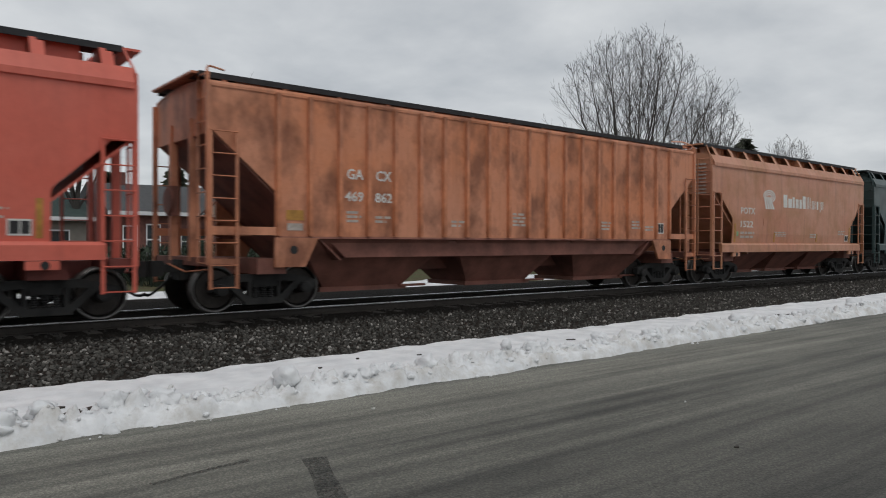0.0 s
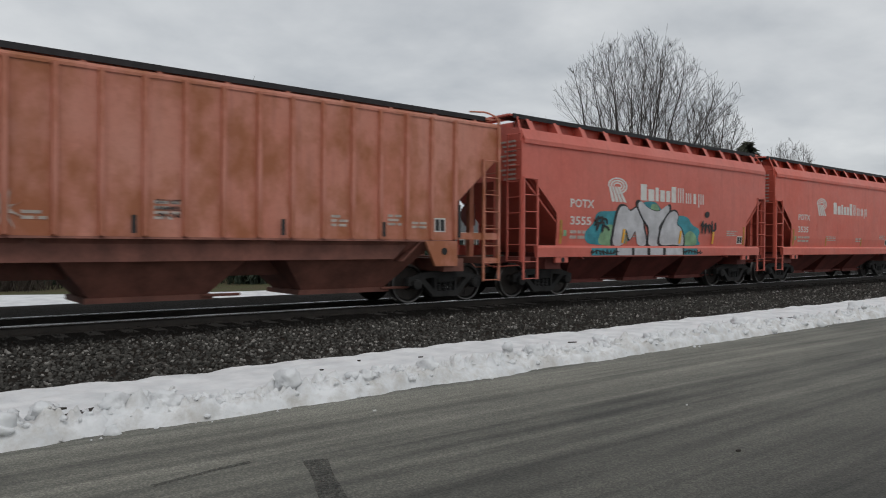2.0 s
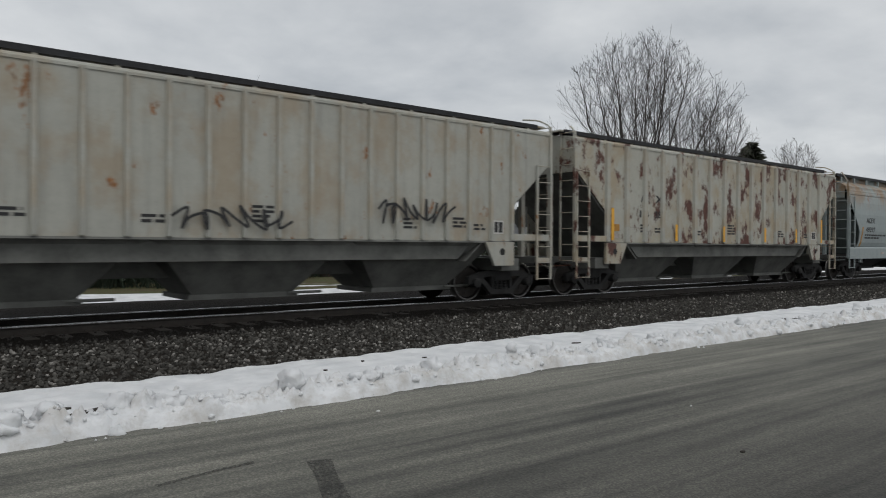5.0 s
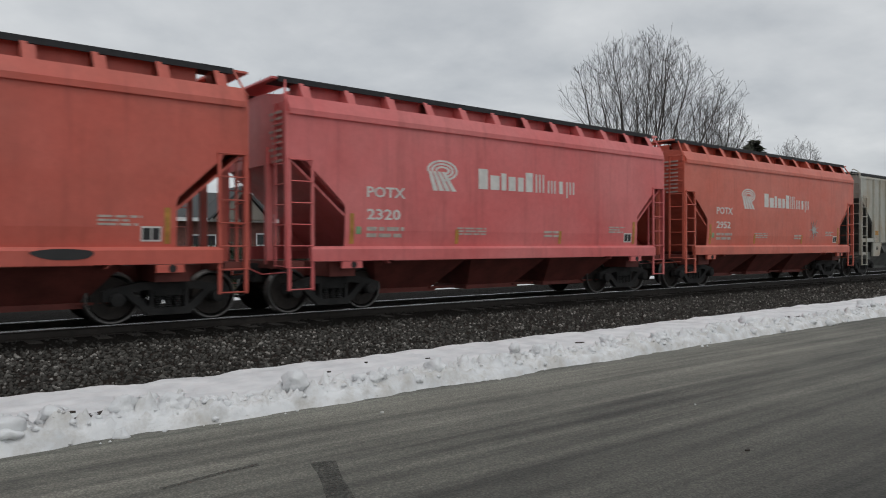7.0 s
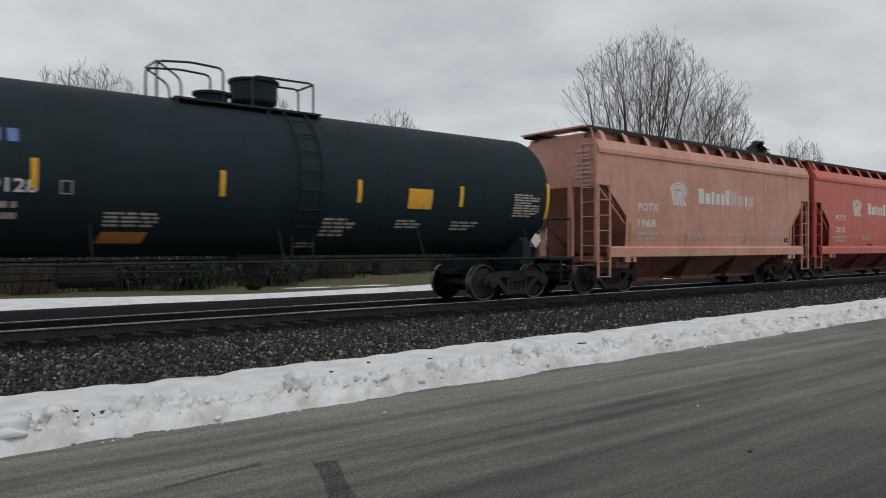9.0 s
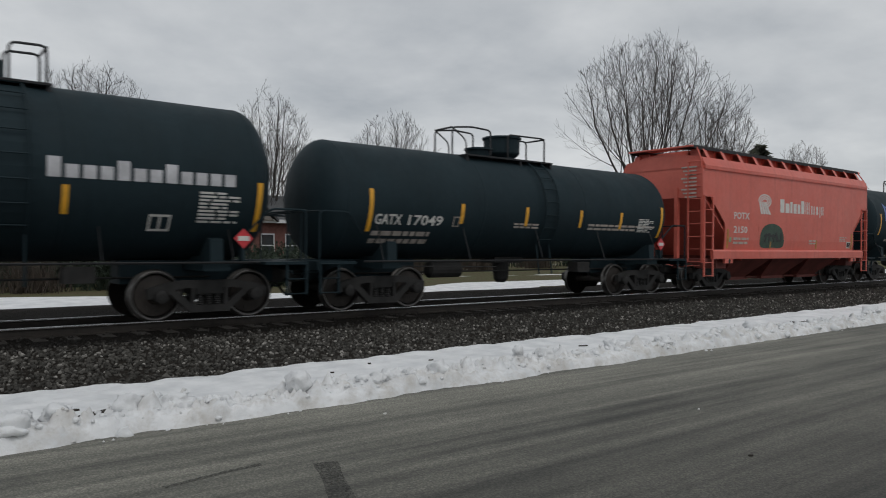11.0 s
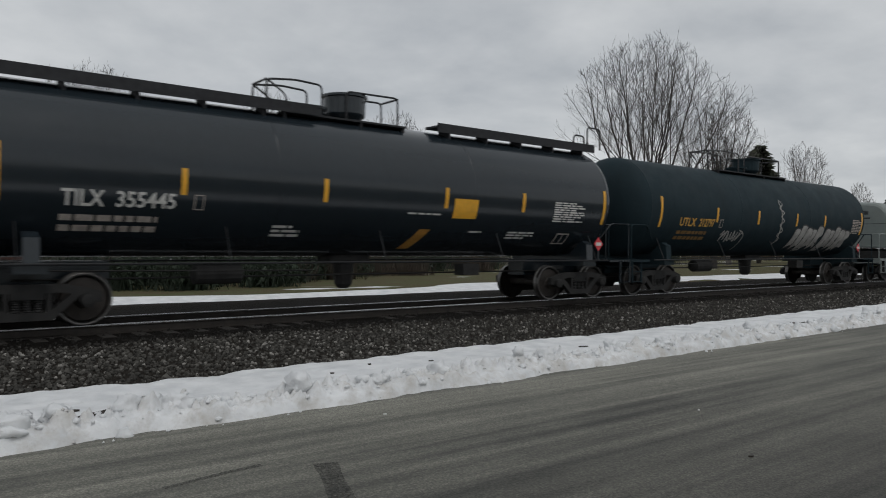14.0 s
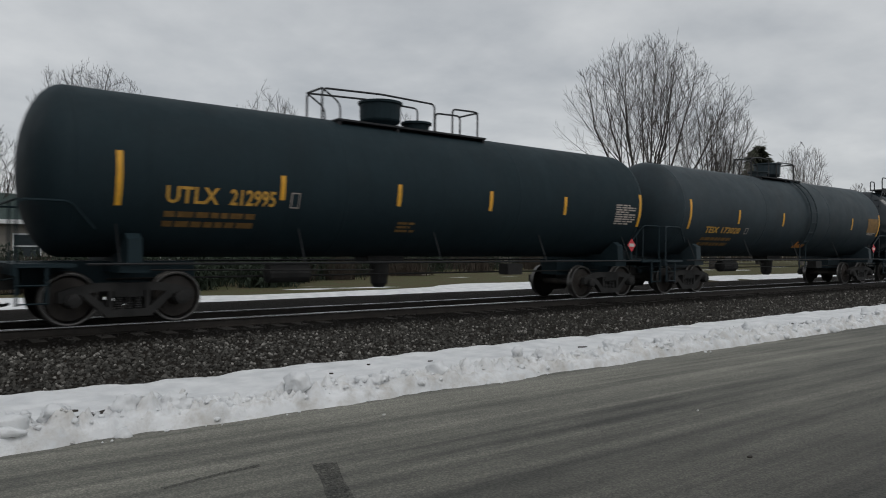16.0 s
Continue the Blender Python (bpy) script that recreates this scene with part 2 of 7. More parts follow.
M_ROAD, M_SNOW, M_BED, M_STONE, M_GRASS = ground_mats()
M_RAIL_SIDE = simple("rusty_rail_web", (0.022, 0.018, 0.015), 0.75, 0.2, 0.35, 6)
M_RAIL_TOP = simple("polished_rail_head", (0.62, 0.63, 0.65), 0.22, 1.0, 0.06, 8)
M_TIE = simple("creosoted_tie", (0.02, 0.017, 0.014), 0.9, 0, 0.45, 5, 0.6)
M_BARK = simple("bare_bark", (0.045, 0.04, 0.036), 0.9, 0, 0.3, 2)
M_BARK_PALE = simple("pale_bark", (0.11, 0.1, 0.092), 0.9, 0, 0.3, 2)
M_NEEDLE = simple("dark_needles", (0.022, 0.035, 0.02), 0.8, 0, 0.45, 3)
M_FIR = simple("winter_fir_needles", (0.05, 0.056, 0.036), 0.8, 0, 0.45, 1)
M_TWIG = simple("brush_twigs", (0.05, 0.038, 0.029), 0.9, 0, 0.4, 2)
M_BRICK = simple("house_brick", (0.17, 0.075, 0.062), 0.85, 0, 0.25, 5)
M_SIDING = simple("grey_brown_siding", (0.22, 0.2, 0.175), 0.7, 0, 0.15, 2)
M_SHINGLE = simple("roof_shingles", (0.07, 0.072, 0.075), 0.9, 0, 0.25, 6)
M_SHINGLE_GREEN = simple("green_roof_shingles", (0.03, 0.05, 0.045), 0.9, 0, 0.25, 6)
M_TRIM = simple("white_trim", (0.72, 0.73, 0.74), 0.5, 0, 0.06, 3)
M_PANE = simple("window_pane", (0.04, 0.05, 0.055), 0.08, 0, 0.2, 2)
M_FENCE = simple("weathered_fence", (0.055, 0.043, 0.037), 0.85, 0, 0.25, 4)
M_LITTER = simple("pale_litter", (0.6, 0.6, 0.58), 0.6, 0, 0.1, 8)
M_DIRT = simple("wet_leaf_dirt", (0.03, 0.024, 0.018), 0.8, 0, 0.4, 9)


# ---- mesh helpers ----
def finish(name, bm, mat, parent=None, label="", smooth=False):
    bmesh.ops.recalc_face_normals(bm, faces=bm.faces)
    me = bpy.data.meshes.new(name)
    bm.to_mesh(me)
    bm.free()
    if smooth:
        me.polygons.foreach_set("use_smooth", [True] * len(me.polygons))
    for m in (mat if isinstance(mat, (list, tuple)) else [mat]):
        me.materials.append(m)
    ob = new(name, me)
    if parent:
        ob.parent = parent
    if label:
        ob["label"] = label
    return ob


def part(name, bm, material, parent, label="", smooth=False):
    return finish(name, bm, material, parent, label, smooth)


def shared(name, mesh, parent, m=None, label=""):
    ob = new(name, mesh)
    ob.parent = parent
    if m:
        ob.matrix_basis = m
    if label:
        ob["label"] = label
    return ob


def box(bm, x0, x1, y0, y1, z0, z1):
    vs = [bm.verts.new((x, y, z)) for x in (x0, x1) for y in (y0, y1) for z in (z0, z1)]
    for f in ((0, 1, 3, 2), (4, 6, 7, 5), (0, 4, 5, 1), (2, 3, 7, 6), (0, 2, 6, 4), (1, 5, 7, 3)):
        bm.faces.new([vs[i] for i in f])
    return bm


def prism(bm, pts, a, b, axis="y"):
    """Extrudes a closed outline. axis y: pts are (x, z); axis x: pts are (y, z); axis z: pts are (x, y)."""
    def at(p, k):
        return {"y": (p[0], k, p[1]), "x": (k, p[0], p[1]), "z": (p[0], p[1], k)}[axis]
    lo, hi = [bm.verts.new(at(p, a)) for p in pts], [bm.verts.new(at(p, b)) for p in pts]
    bm.faces.new(lo)
    bm.faces.new(hi[::-1])
    for i in range(len(pts)):
        j = (i + 1) % len(pts)
        bm.faces.new((lo[i], hi[i], hi[j], lo[j]))
    return bm


def tube(bm, pts, r, sides=6, r_end=None):
    pts = [Vector(p) for p in pts]
    rings, m = [], len(pts)
    for i, p in enumerate(pts):
        d = (pts[min(i + 1, m - 1)] - pts[max(i - 1, 0)]).normalized()
        a = d.orthogonal().normalized() if i == 0 else (a - d * a.dot(d)).normalized()
        b = d.cross(a)
        rr = r if r_end is None else r + (r_end - r) * i / (m - 1)
        rings.append([bm.verts.new(p + (a * math.cos(q) + b * math.sin(q)) * rr) for q in (2 * math.pi * k / sides for k in range(sides))])
    for u, v in zip(rings, rings[1:]):
        for k in range(sides):
            bm.faces.new((u[k], u[(k + 1) % sides], v[(k + 1) % sides], v[k]))
    bm.faces.new(rings[0][::-1])
    bm.faces.new(rings[-1])
    return bm


def lathe(bm, prof, axis="x", sides=32, centre=(0, 0, 0), cap=True):
    """Turns (along, radius) pairs about an axis."""
    rings = []
    for a, r in prof:
        ring = []
        for k in range(sides):
            q = 2 * math.pi * k / sides
            c, s = r * math.cos(q), r * math.sin(q)
            v = {"x": (a, c, s), "y": (c, a, s), "z": (c, s, a)}[axis]
            ring.append(bm.verts.new(Vector(v) + Vector(centre)))
        rings.append(ring)
    for u, v in zip(rings, rings[1:]):
        for k in range(sides):
            bm.faces.new((u[k], u[(k + 1) % sides], v[(k + 1) % sides], v[k]))
    if cap:
        bm.faces.new(rings[0])
        bm.faces.new(rings[-1][::-1])
    return bm


def bend(pts, r=0.12, steps=4):
    """Rounds the corners of a polyline."""
    pts = [Vector(p) for p in pts]
    res = [pts[0]]
    for a, b, c in zip(pts, pts[1:], pts[2:]):
        p, q = b + (a - b).normalized() * r, b + (c - b).normalized() * r
        for i in range(steps + 1):
            t = i / steps
            res.append(p * (1 - t) ** 2 + b * 2 * t * (1 - t) + q * t * t)
    return res + [pts[-1]]


# ---- setting ----
def build_ground():
    bm = bmesh.new()
    xs = [-3000, -300, -60, -20, 0, 20, 40, 60, 90, 140, 300, 800, 3000]
    ys = [-3000, -200, -60, -7.2, -6.0, 7.0, 8.0, 10, 14, 25, 40, 70, 150, 400, 3000]
    grid = [[bm.verts.new((x, y, -0.06 if y < 7.5 else 0.02 * (1 + math.sin(x * 0.13 + y * 0.31)) - 0.02)) for x in xs] for y in ys]
    for r0, r1 in zip(grid, grid[1:]):
        for k in range(len(xs) - 1):
            bm.faces.new((r0[k], r0[k + 1], r1[k + 1], r1[k]))
    tagged(finish("ground", bm, M_GRASS), "dead grass field with thawing snow patches", "ground", kind="structure")
    bm = bmesh.new()
    xs, ys = [-80, -20, 0, 10, 20, 40, 80, 200, 600], [-60, -30, -20, -14, -11, -9, -7.55]
    grid = [[bm.verts.new((x, y, 0.0)) for x in xs] for y in ys]
    for r0, r1 in zip(grid, grid[1:]):
        for k in range(len(xs) - 1):
            bm.faces.new((r0[k], r0[k + 1], r1[k + 1], r1[k]))
    for k in range(len(xs) - 1):
        bm.faces.new((grid[-1][k], grid[-1][k + 1], bm.verts.new((xs[k + 1], -7.5, -0.08)), bm.verts.new((xs[k], -7.5, -0.08))))
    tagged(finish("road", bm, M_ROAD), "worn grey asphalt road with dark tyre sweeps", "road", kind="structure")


def build_marks():
    # tyre scuff laid over the asphalt, wavy at its edges
    for name, line, w in (("tyre_mark", [(2.66, -9.4), (2.52, -9.77), (2.38, -10.13), (2.24, -10.5), (2.1, -10.86)], 0.09),
                          ("tyre_mark", [(1.5, -9.25), (1.76, -9.21), (2.0, -9.17), (2.25, -9.155)], 0.03)):
        bm = bmesh.new()
        prev = None
        for i in range(25):
            s = i / 24 * (len(line) - 1)
            k = min(int(s), len(line) - 2)
            p = Vector(line[k]).lerp(Vector(line[k + 1]), s - k)
            d = (Vector(line[k + 1]) - Vector(line[k])).normalized()
            q = Vector((-d.y, d.x)) * w * (0.92 + 0.22 * noise.noise((p.x * 5, p.y * 5, 0.3)))
            pair = [bm.verts.new((*(p + q), 0.004)), bm.verts.new((*(p - q), 0.004))]
            if prev:
                bm.faces.new((prev[0], pair[0], pair[1], prev[1]))
            prev = pair
        tagged(finish(name, bm, M_MARK), "dark rubber tyre scuff on grey asphalt", "tyre mark", kind="structure")
    for x, y, s, m in ((5.46, -11.28, 0.028, M_DIRT), (3.9, -8.35, 0.02, M_LITTER), (6.6, -10.1, 0.014, M_LITTER)):
        bm = bmesh.new()
        prism(bm, [(x + s * math.cos(q) * (1 + 0.3 * math.sin(3 * q)), y + s * 0.6 * math.sin(q)) for q in [k * math.pi / 4 for k in range(8)]], 0.001, 0.012, "z")
        tagged(finish("litter_scrap", bm, m), "small pale scrap of litter on the asphalt", "litter", group="litter on the road")


def scuff_mat():
    mat, n, l, p = nodes_of("rubber_scuff")
    tc = n.new("ShaderNodeTexCoord").outputs["Object"]
    p.inputs["Base Color"].default_value = (0.03, 0.03, 0.029, 1)
    p.inputs["Roughness"].default_value = 0.9
    l.new(ramp_of(n, l, tex_noise(n, l, tc, 38, 5, 0.8), 0.36, 0.62, (0.0, 0.0, 0.0, 1), (0.7, 0.7, 0.7, 1)), p.inputs["Alpha"])
    return mat


M_MARK = scuff_mat()


def snow_height(x, y):
    """Plough bank beside the road, falling to a thin sheet by the ballast."""
    edge = -7.72 + 0.1 * noise.noise((x * 0.9, 0.0, 4.0)) + 0.05 * noise.noise((x * 4.0, 0.0, 9.0))
    inner = -5.22 + 0.2 * noise.noise((x * 0.5, 3.0, 0.0)) + 0.13 * noise.noise((x * 2.3, 7.0, 0.0))
    if y < edge or y > inner:
        return -0.03
    big = 0.5 + 0.5 * noise.noise((x * 0.8, y * 0.8, 1.0))
    ridge = math.exp(-((y + 7.4) / 0.29) ** 2)
    lump = noise.voronoi((x * 3.4, y * 3.4, 0.0))[0][0]
    lump2 = noise.voronoi((x * 8.5, y * 8.5, 5.0))[0][0]
    h = 0.06 + 0.02 * noise.noise((x * 1.5, y * 2.0, 2.0)) + 0.018 * noise.noise((x * 2.6, y * 7, 8.0)) + 0.009 * noise.noise((x * 9, y * 16, 3.0))
    lump3 = noise.voronoi((x * 19, y * 19, 2.0))[0][0]
    h += ridge * (0.03 + 0.1 * big + 1.0 * max(0.0, 0.14 - lump * lump) + 0.48 * max(0.0, 0.17 - lump2 * lump2) + 0.3 * max(0.0, 0.13 - lump3 * lump3))
    h += 0.02 * noise.noise((x * 11, y * 11, 1.0)) * ridge
    h += 0.03 * max(0.0, 0.35 - lump2) * (1.0 if y < -6.8 else 0.25)
    rim = min(1.0, (y - edge) / 0.07) ** 0.5 * min(1.0, (inner - y) / 0.25) ** 0.7
    return -0.03 + (h + 0.03) * rim


def build_snow():
    xs = [-1 + 0.02 * i for i in range(650)]
    while xs[-1] < 160:
        xs.append(xs[-1] + 0.025 + max(0.0, xs[-1] - 12) * 0.011)
    ys = [-7.95 + 0.025 * i for i in range(44)] + [-6.84 + 0.06 * i for i in range(33)]
    verts = [(x, y, snow_height(x, y)) for x in xs for y in ys]
    m = len(ys)
    faces = [(i * m + j, (i + 1) * m + j, (i + 1) * m + j + 1, i * m + j + 1) for i in range(len(xs) - 1) for j in range(m - 1)]
    me = bpy.data.meshes.new("snow_bank")
    me.from_pydata(verts, [], faces)
    me.polygons.foreach_set("use_smooth", [True] * len(faces))
    me.materials.append(M_SNOW)
    tagged(new("snow_bank", me), "ploughed bank of old white snow beside asphalt", "snow", kind="structure")
    # loose blocks thrown up by the plough
    rng = random.Random(5)
    big = [(3.43, -7.42, 0.15), (0.75, -7.55, 0.14), (1.75, -7.35, 0.11), (2.15, -7.4, 0.12), (9.4, -6.75, 0.14), (5.3, -7.4, 0.12), (13.0, -7.2, 0.17), (18.6, -7.15, 0.2), (1.2, -7.25, 0.12), (7.2, -7.35, 0.12)]
    spots = (big + [(-1 + 31 * rng.random() ** 1.4, rng.gauss(-7.36, 0.17), rng.choice((0.03, 0.035, 0.045, 0.06, 0.085)) * rng.uniform(0.8, 1.2)) for _ in range(280)])
    for x, y, s in spots:
        bm = bmesh.new()
        bmesh.ops.create_icosphere(bm, subdivisions=3 if s > 0.09 else 2 if s > 0.05 else 1, radius=1.0)
        o = Vector((rng.uniform(0, 50), rng.uniform(0, 50), 0))
        k = Vector((s * rng.uniform(0.8, 1.3), s * rng.uniform(0.8, 1.2), s * rng.uniform(0.6, 0.95)))
        turn = Euler((rng.uniform(0, 3), rng.uniform(0, 3), rng.uniform(0, 3))).to_matrix()
        for v in bm.verts:
            w = turn @ (v.co * (1 + 0.55 * noise.noise(v.co * 1.3 + o) + 0.32 * noise.noise(v.co * 3.1 + o) + 0.16 * noise.noise(v.co * 7 + o)))
            v.co = Vector((w.x * k.x, w.y * k.y, w.z * k.z))
        ob = finish("snow_chunk", bm, M_SNOW, smooth=True)
        ob.location = (x, y, max(0.0, snow_height(x, y)) + s * 0.2)
        tagged(ob, "rough lump of ploughed old snow on the bank", "snow chunk", group="snow lumps along the bank")
    bm = bmesh.new()
    for _ in range(900):
        x, y, r = -1 + 26 * rng.random() ** 1.4, rng.gauss(-7.35, 0.2), rng.uniform(0.008, 0.026)
        if y < -7.85 or y > -6.6:
            continue
        c = Vector((x, y, max(0.0, snow_height(x, y)) + r * 0.4))
        v = [bm.verts.new(c + Vector(d) * r * rng.uniform(0.7, 1.3)) for d in ((1, 0, 0), (-1, 0, 0), (0, 1, 0), (0, -1, 0), (0, 0, 1), (0, 0, -1))]
        for f in ((0, 2, 4), (2, 1, 4), (1, 3, 4), (3, 0, 4), (2, 0, 5), (1, 2, 5), (3, 1, 5), (0, 3, 5)):
            bm.faces.new([v[i] for i in f])
    tagged(finish("snow_crumbs", bm, M_SNOW), "small crumbs of frozen snow along the bank", "snow", kind="stuff")
    for x, y, s in ((1.55, -7.18, 0.09), (1.7, -7.0, 0.07), (1.35, -6.75, 0.06), (0.9, -6.6, 0.03), (6.1, -6.2, 0.03), (4.4, -6.4, 0.02), (15.8, -6.9, 0.22), (9.0, -6.5, 0.05), (5.2, -6.0, 0.02)):
        bm = bmesh.new()
        prism(bm, [(x + s * 1.6 * math.cos(q) * (1 + 0.3 * math.sin(2 * q + x)), y + s * math.sin(q) * (1 + 0.4 * math.cos(3 * q))) for q in [j * math.pi / 5 for j in range(10)]], snow_height(x, y) - 0.03, snow_height(x, y) + 0.014, "z")
        tagged(finish("debris", bm, M_DIRT), "dark wet leaves and dirt on the snow", "debris", group="dirt on the snow")


def build_ballast():
    bm = bmesh.new()
    prof = [(-5.95, -0.05), (-5.3, 0.0), (-3.6, 0.03), (-1.9, 0.07), (-1.45, 0.1), (1.45, 0.1), (2.6, 0.06), (6.0, 0.02), (7.9, -0.05)]
    xs = [-200, -20, 0, 20, 40, 80, 200, 900]
    grid = [[bm.verts.new((x, y, z)) for x in xs] for y, z in prof]
    for r0, r1 in zip(grid, grid[1:]):
        for k in range(len(xs) - 1):
            bm.faces.new((r0[k], r0[k + 1], r1[k + 1], r1[k]))
    tagged(finish("ballast_bed", bm, M_BED), "dark gravel bed under a railway track", "ballast", kind="structure")
    rng = np.random.default_rng(11)
    ico = bmesh.new()
    bmesh.ops.create_icosphere(ico, subdivisions=1, radius=1.0)
    base = np.array([v.co[:] for v in ico.verts])
    tri = np.array([[v.index for v in f.verts] for f in ico.faces])
    ico.free()
    # octahedron stones further out
    octa = np.array([(1, 0, 0), (-1, 0, 0), (0, 1, 0), (0, -1, 0), (0, 0, 1), (0, 0, -1)], float)
    otri = np.array([(0, 2, 4), (2, 1, 4), (1, 3, 4), (3, 0, 4), (2, 0, 5), (1, 2, 5), (3, 1, 5), (0, 3, 5)])
    verts, faces, off = [], [], 0
    ypro, zpro = np.array([p[0] for p in prof]), np.array([p[1] for p in prof])
    for x0, x1, y0, y1, count, shape, tris, size in ((-1, 9, -5.75, -1.35, 9500, base, tri, (0.016, 0.036)), (9, 24, -5.75, -1.35, 9000, octa, otri, (0.02, 0.042)), (24, 60, -5.75, -1.35, 8000, octa, otri, (0.028, 0.055)), (0, 40, -1.35, 1.3, 4500, octa, otri, (0.02, 0.04))):
        for _ in range(count):
            y = rng.uniform(y0, y1)
            if rng.random() < 0.93 * np.exp(-((y + 1.45) / 0.62) ** 2):
                continue
            s = rng.uniform(*size) * (1.4 if rng.random() < 0.05 else 1)
            a = rng.normal(size=(3, 3))
            q, _r = np.linalg.qr(a)
            v = shape * rng.uniform(0.7, 1.2, size=(len(shape), 1)) @ (q * rng.uniform(0.65, 1.2, 3)) * s
            v += (rng.uniform(x0, x1), y, np.interp(y, ypro, zpro) + s * 0.35)
            verts.append(v)
            faces.append(tris + off)
            off += len(shape)
    me = bpy.data.meshes.new("ballast_stones")
    me.from_pydata(np.concatenate(verts).tolist(), [], np.concatenate([f for f in faces]).tolist())
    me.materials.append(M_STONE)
    tagged(new("ballast_stones", me), "loose dark grey crushed stone ballast with pale pieces", "gravel", kind="stuff")


def build_track():
    track = new("track")
    tagged(track, "single railway track with polished rails on dark ties", "railway track", kind="structure")
    prof = [(-0.07, 0), (0.07, 0), (0.07, 0.015), (0.012, 0.035), (0.012, 0.125), (0.036, 0.138), (0.036, 0.166), (-0.036, 0.166), (-0.036, 0.138), (-0.012, 0.125), (-0.012, 0.035), (-0.07, 0.015)]
    for y in (-0.755, 0.755):
        bm = bmesh.new()
        prism(bm, [(y + a, RAIL_Z - 0.172 + b) for a, b in prof], -200, 900, "x")
        rail = part("rail", bm, M_RAIL_SIDE, track, "rusty brown steel rail with a worn bright head")
        bm = bmesh.new()
        box(bm, -200, 900, y - 0.0385, y + 0.0385, RAIL_Z - 0.02, RAIL_Z - 0.001)
        part("rail_head", bm, M_RAIL_TOP, rail, "polished bright rail running surface")
    bm = bmesh.new()
    prism(bm, [(-0.115, -0.06), (0.115, -0.06), (0.115, 0.095), (0.1, 0.105), (-0.1, 0.105), (-0.115, 0.095)], -1.3, 1.3, "y")
    first = part("tie", bm, M_TIE, track)
    rng = random.Random(2)
    for i in range(1, 190):
        ob = shared("tie", first.data, track, pose(-6 + 0.53 * i + rng.uniform(-0.03, 0.03), rng.uniform(-0.05, 0.05), rng.uniform(-0.008, 0.008), 0, 0, rng.uniform(-1, 1)))
    first.matrix_basis = pose(-6, 0, 0)


build_ground()
build_marks()
build_snow()
build_ballast()
build_track()


# ---- trees, brush and houses behind the track ----
def egg(h):
    """Width of a crown at a height from -1 to 1: widest below its middle."""
    return 1.06 - 0.24 * h


def inside(p, env, slack=1.0):
    """Whether a point lies in the uneven egg-shaped outline of a crown."""
    c, rx, rz, seed = env
    d = p - c
    rw = rx * egg(d.z / rz)
    q = Vector((d.x / rw, d.y / rw, d.z / rz))
    if q.length < 1e-4:
        return True
    return q.length < slack * (1 + 0.16 * noise.noise(q.normalized() * 2.2 + Vector((seed, 0, 0))))


def branch(bm, pts, r, r_end, level, rng, spec):
    """Skins one limb and lets side limbs rise from it, each curving up towards the light."""
    tube(bm, pts, r, 6 if level == 0 else 4 if level == 1 else 3, r_end)
    if level >= spec["levels"]:
        return
    m, steps = spec["kids"][level], len(pts) - 1
    span = sum((b - a).length for a, b in zip(pts, pts[1:]))
    turn = rng.uniform(0, 6.28)
    for k in range(m):
        s = min(0.985, spec["bare"][level] + (1 - spec["bare"][level]) * (k + rng.random()) / m)
        i = min(int(s * steps), steps - 1)
        at = pts[i].lerp(pts[i + 1], s * steps - i)
        way = (pts[i + 1] - pts[i]).normalized()
        turn += 2.4 + rng.uniform(-0.4, 0.4)
        side = Matrix.Rotation(turn, 3, way) @ way.orthogonal().normalized()
        ang = radians(rng.uniform(*spec["angle"]))
        q = way * math.cos(ang) + side * math.sin(ang)
        length = span * spec["ratio"][level] * (1.25 - 0.75 * s) * rng.uniform(0.7, 1.25)
        n_seg = 5 if level == 0 else 4 if level == 1 else 3
        kid = [at]
        for _ in range(n_seg):
            q = (q + Vector((rng.gauss(0, 1), rng.gauss(0, 1), rng.gauss(0, 1))) * spec["wander"] + Vector((0, 0, spec["lift"]))).normalized()
            nxt = kid[-1] + q * length / n_seg
            if not inside(nxt, spec["env"], 0.97 + 0.2 * rng.random() ** 2):
                break
            kid.append(nxt)
        if len(kid) > 1:
            rr = r + (r_end - r) * s
            branch(bm, kid, max(rr * 0.46, spec["tip"]), max(rr * 0.12, spec["tip"] * 0.55), level + 1, rng, spec)


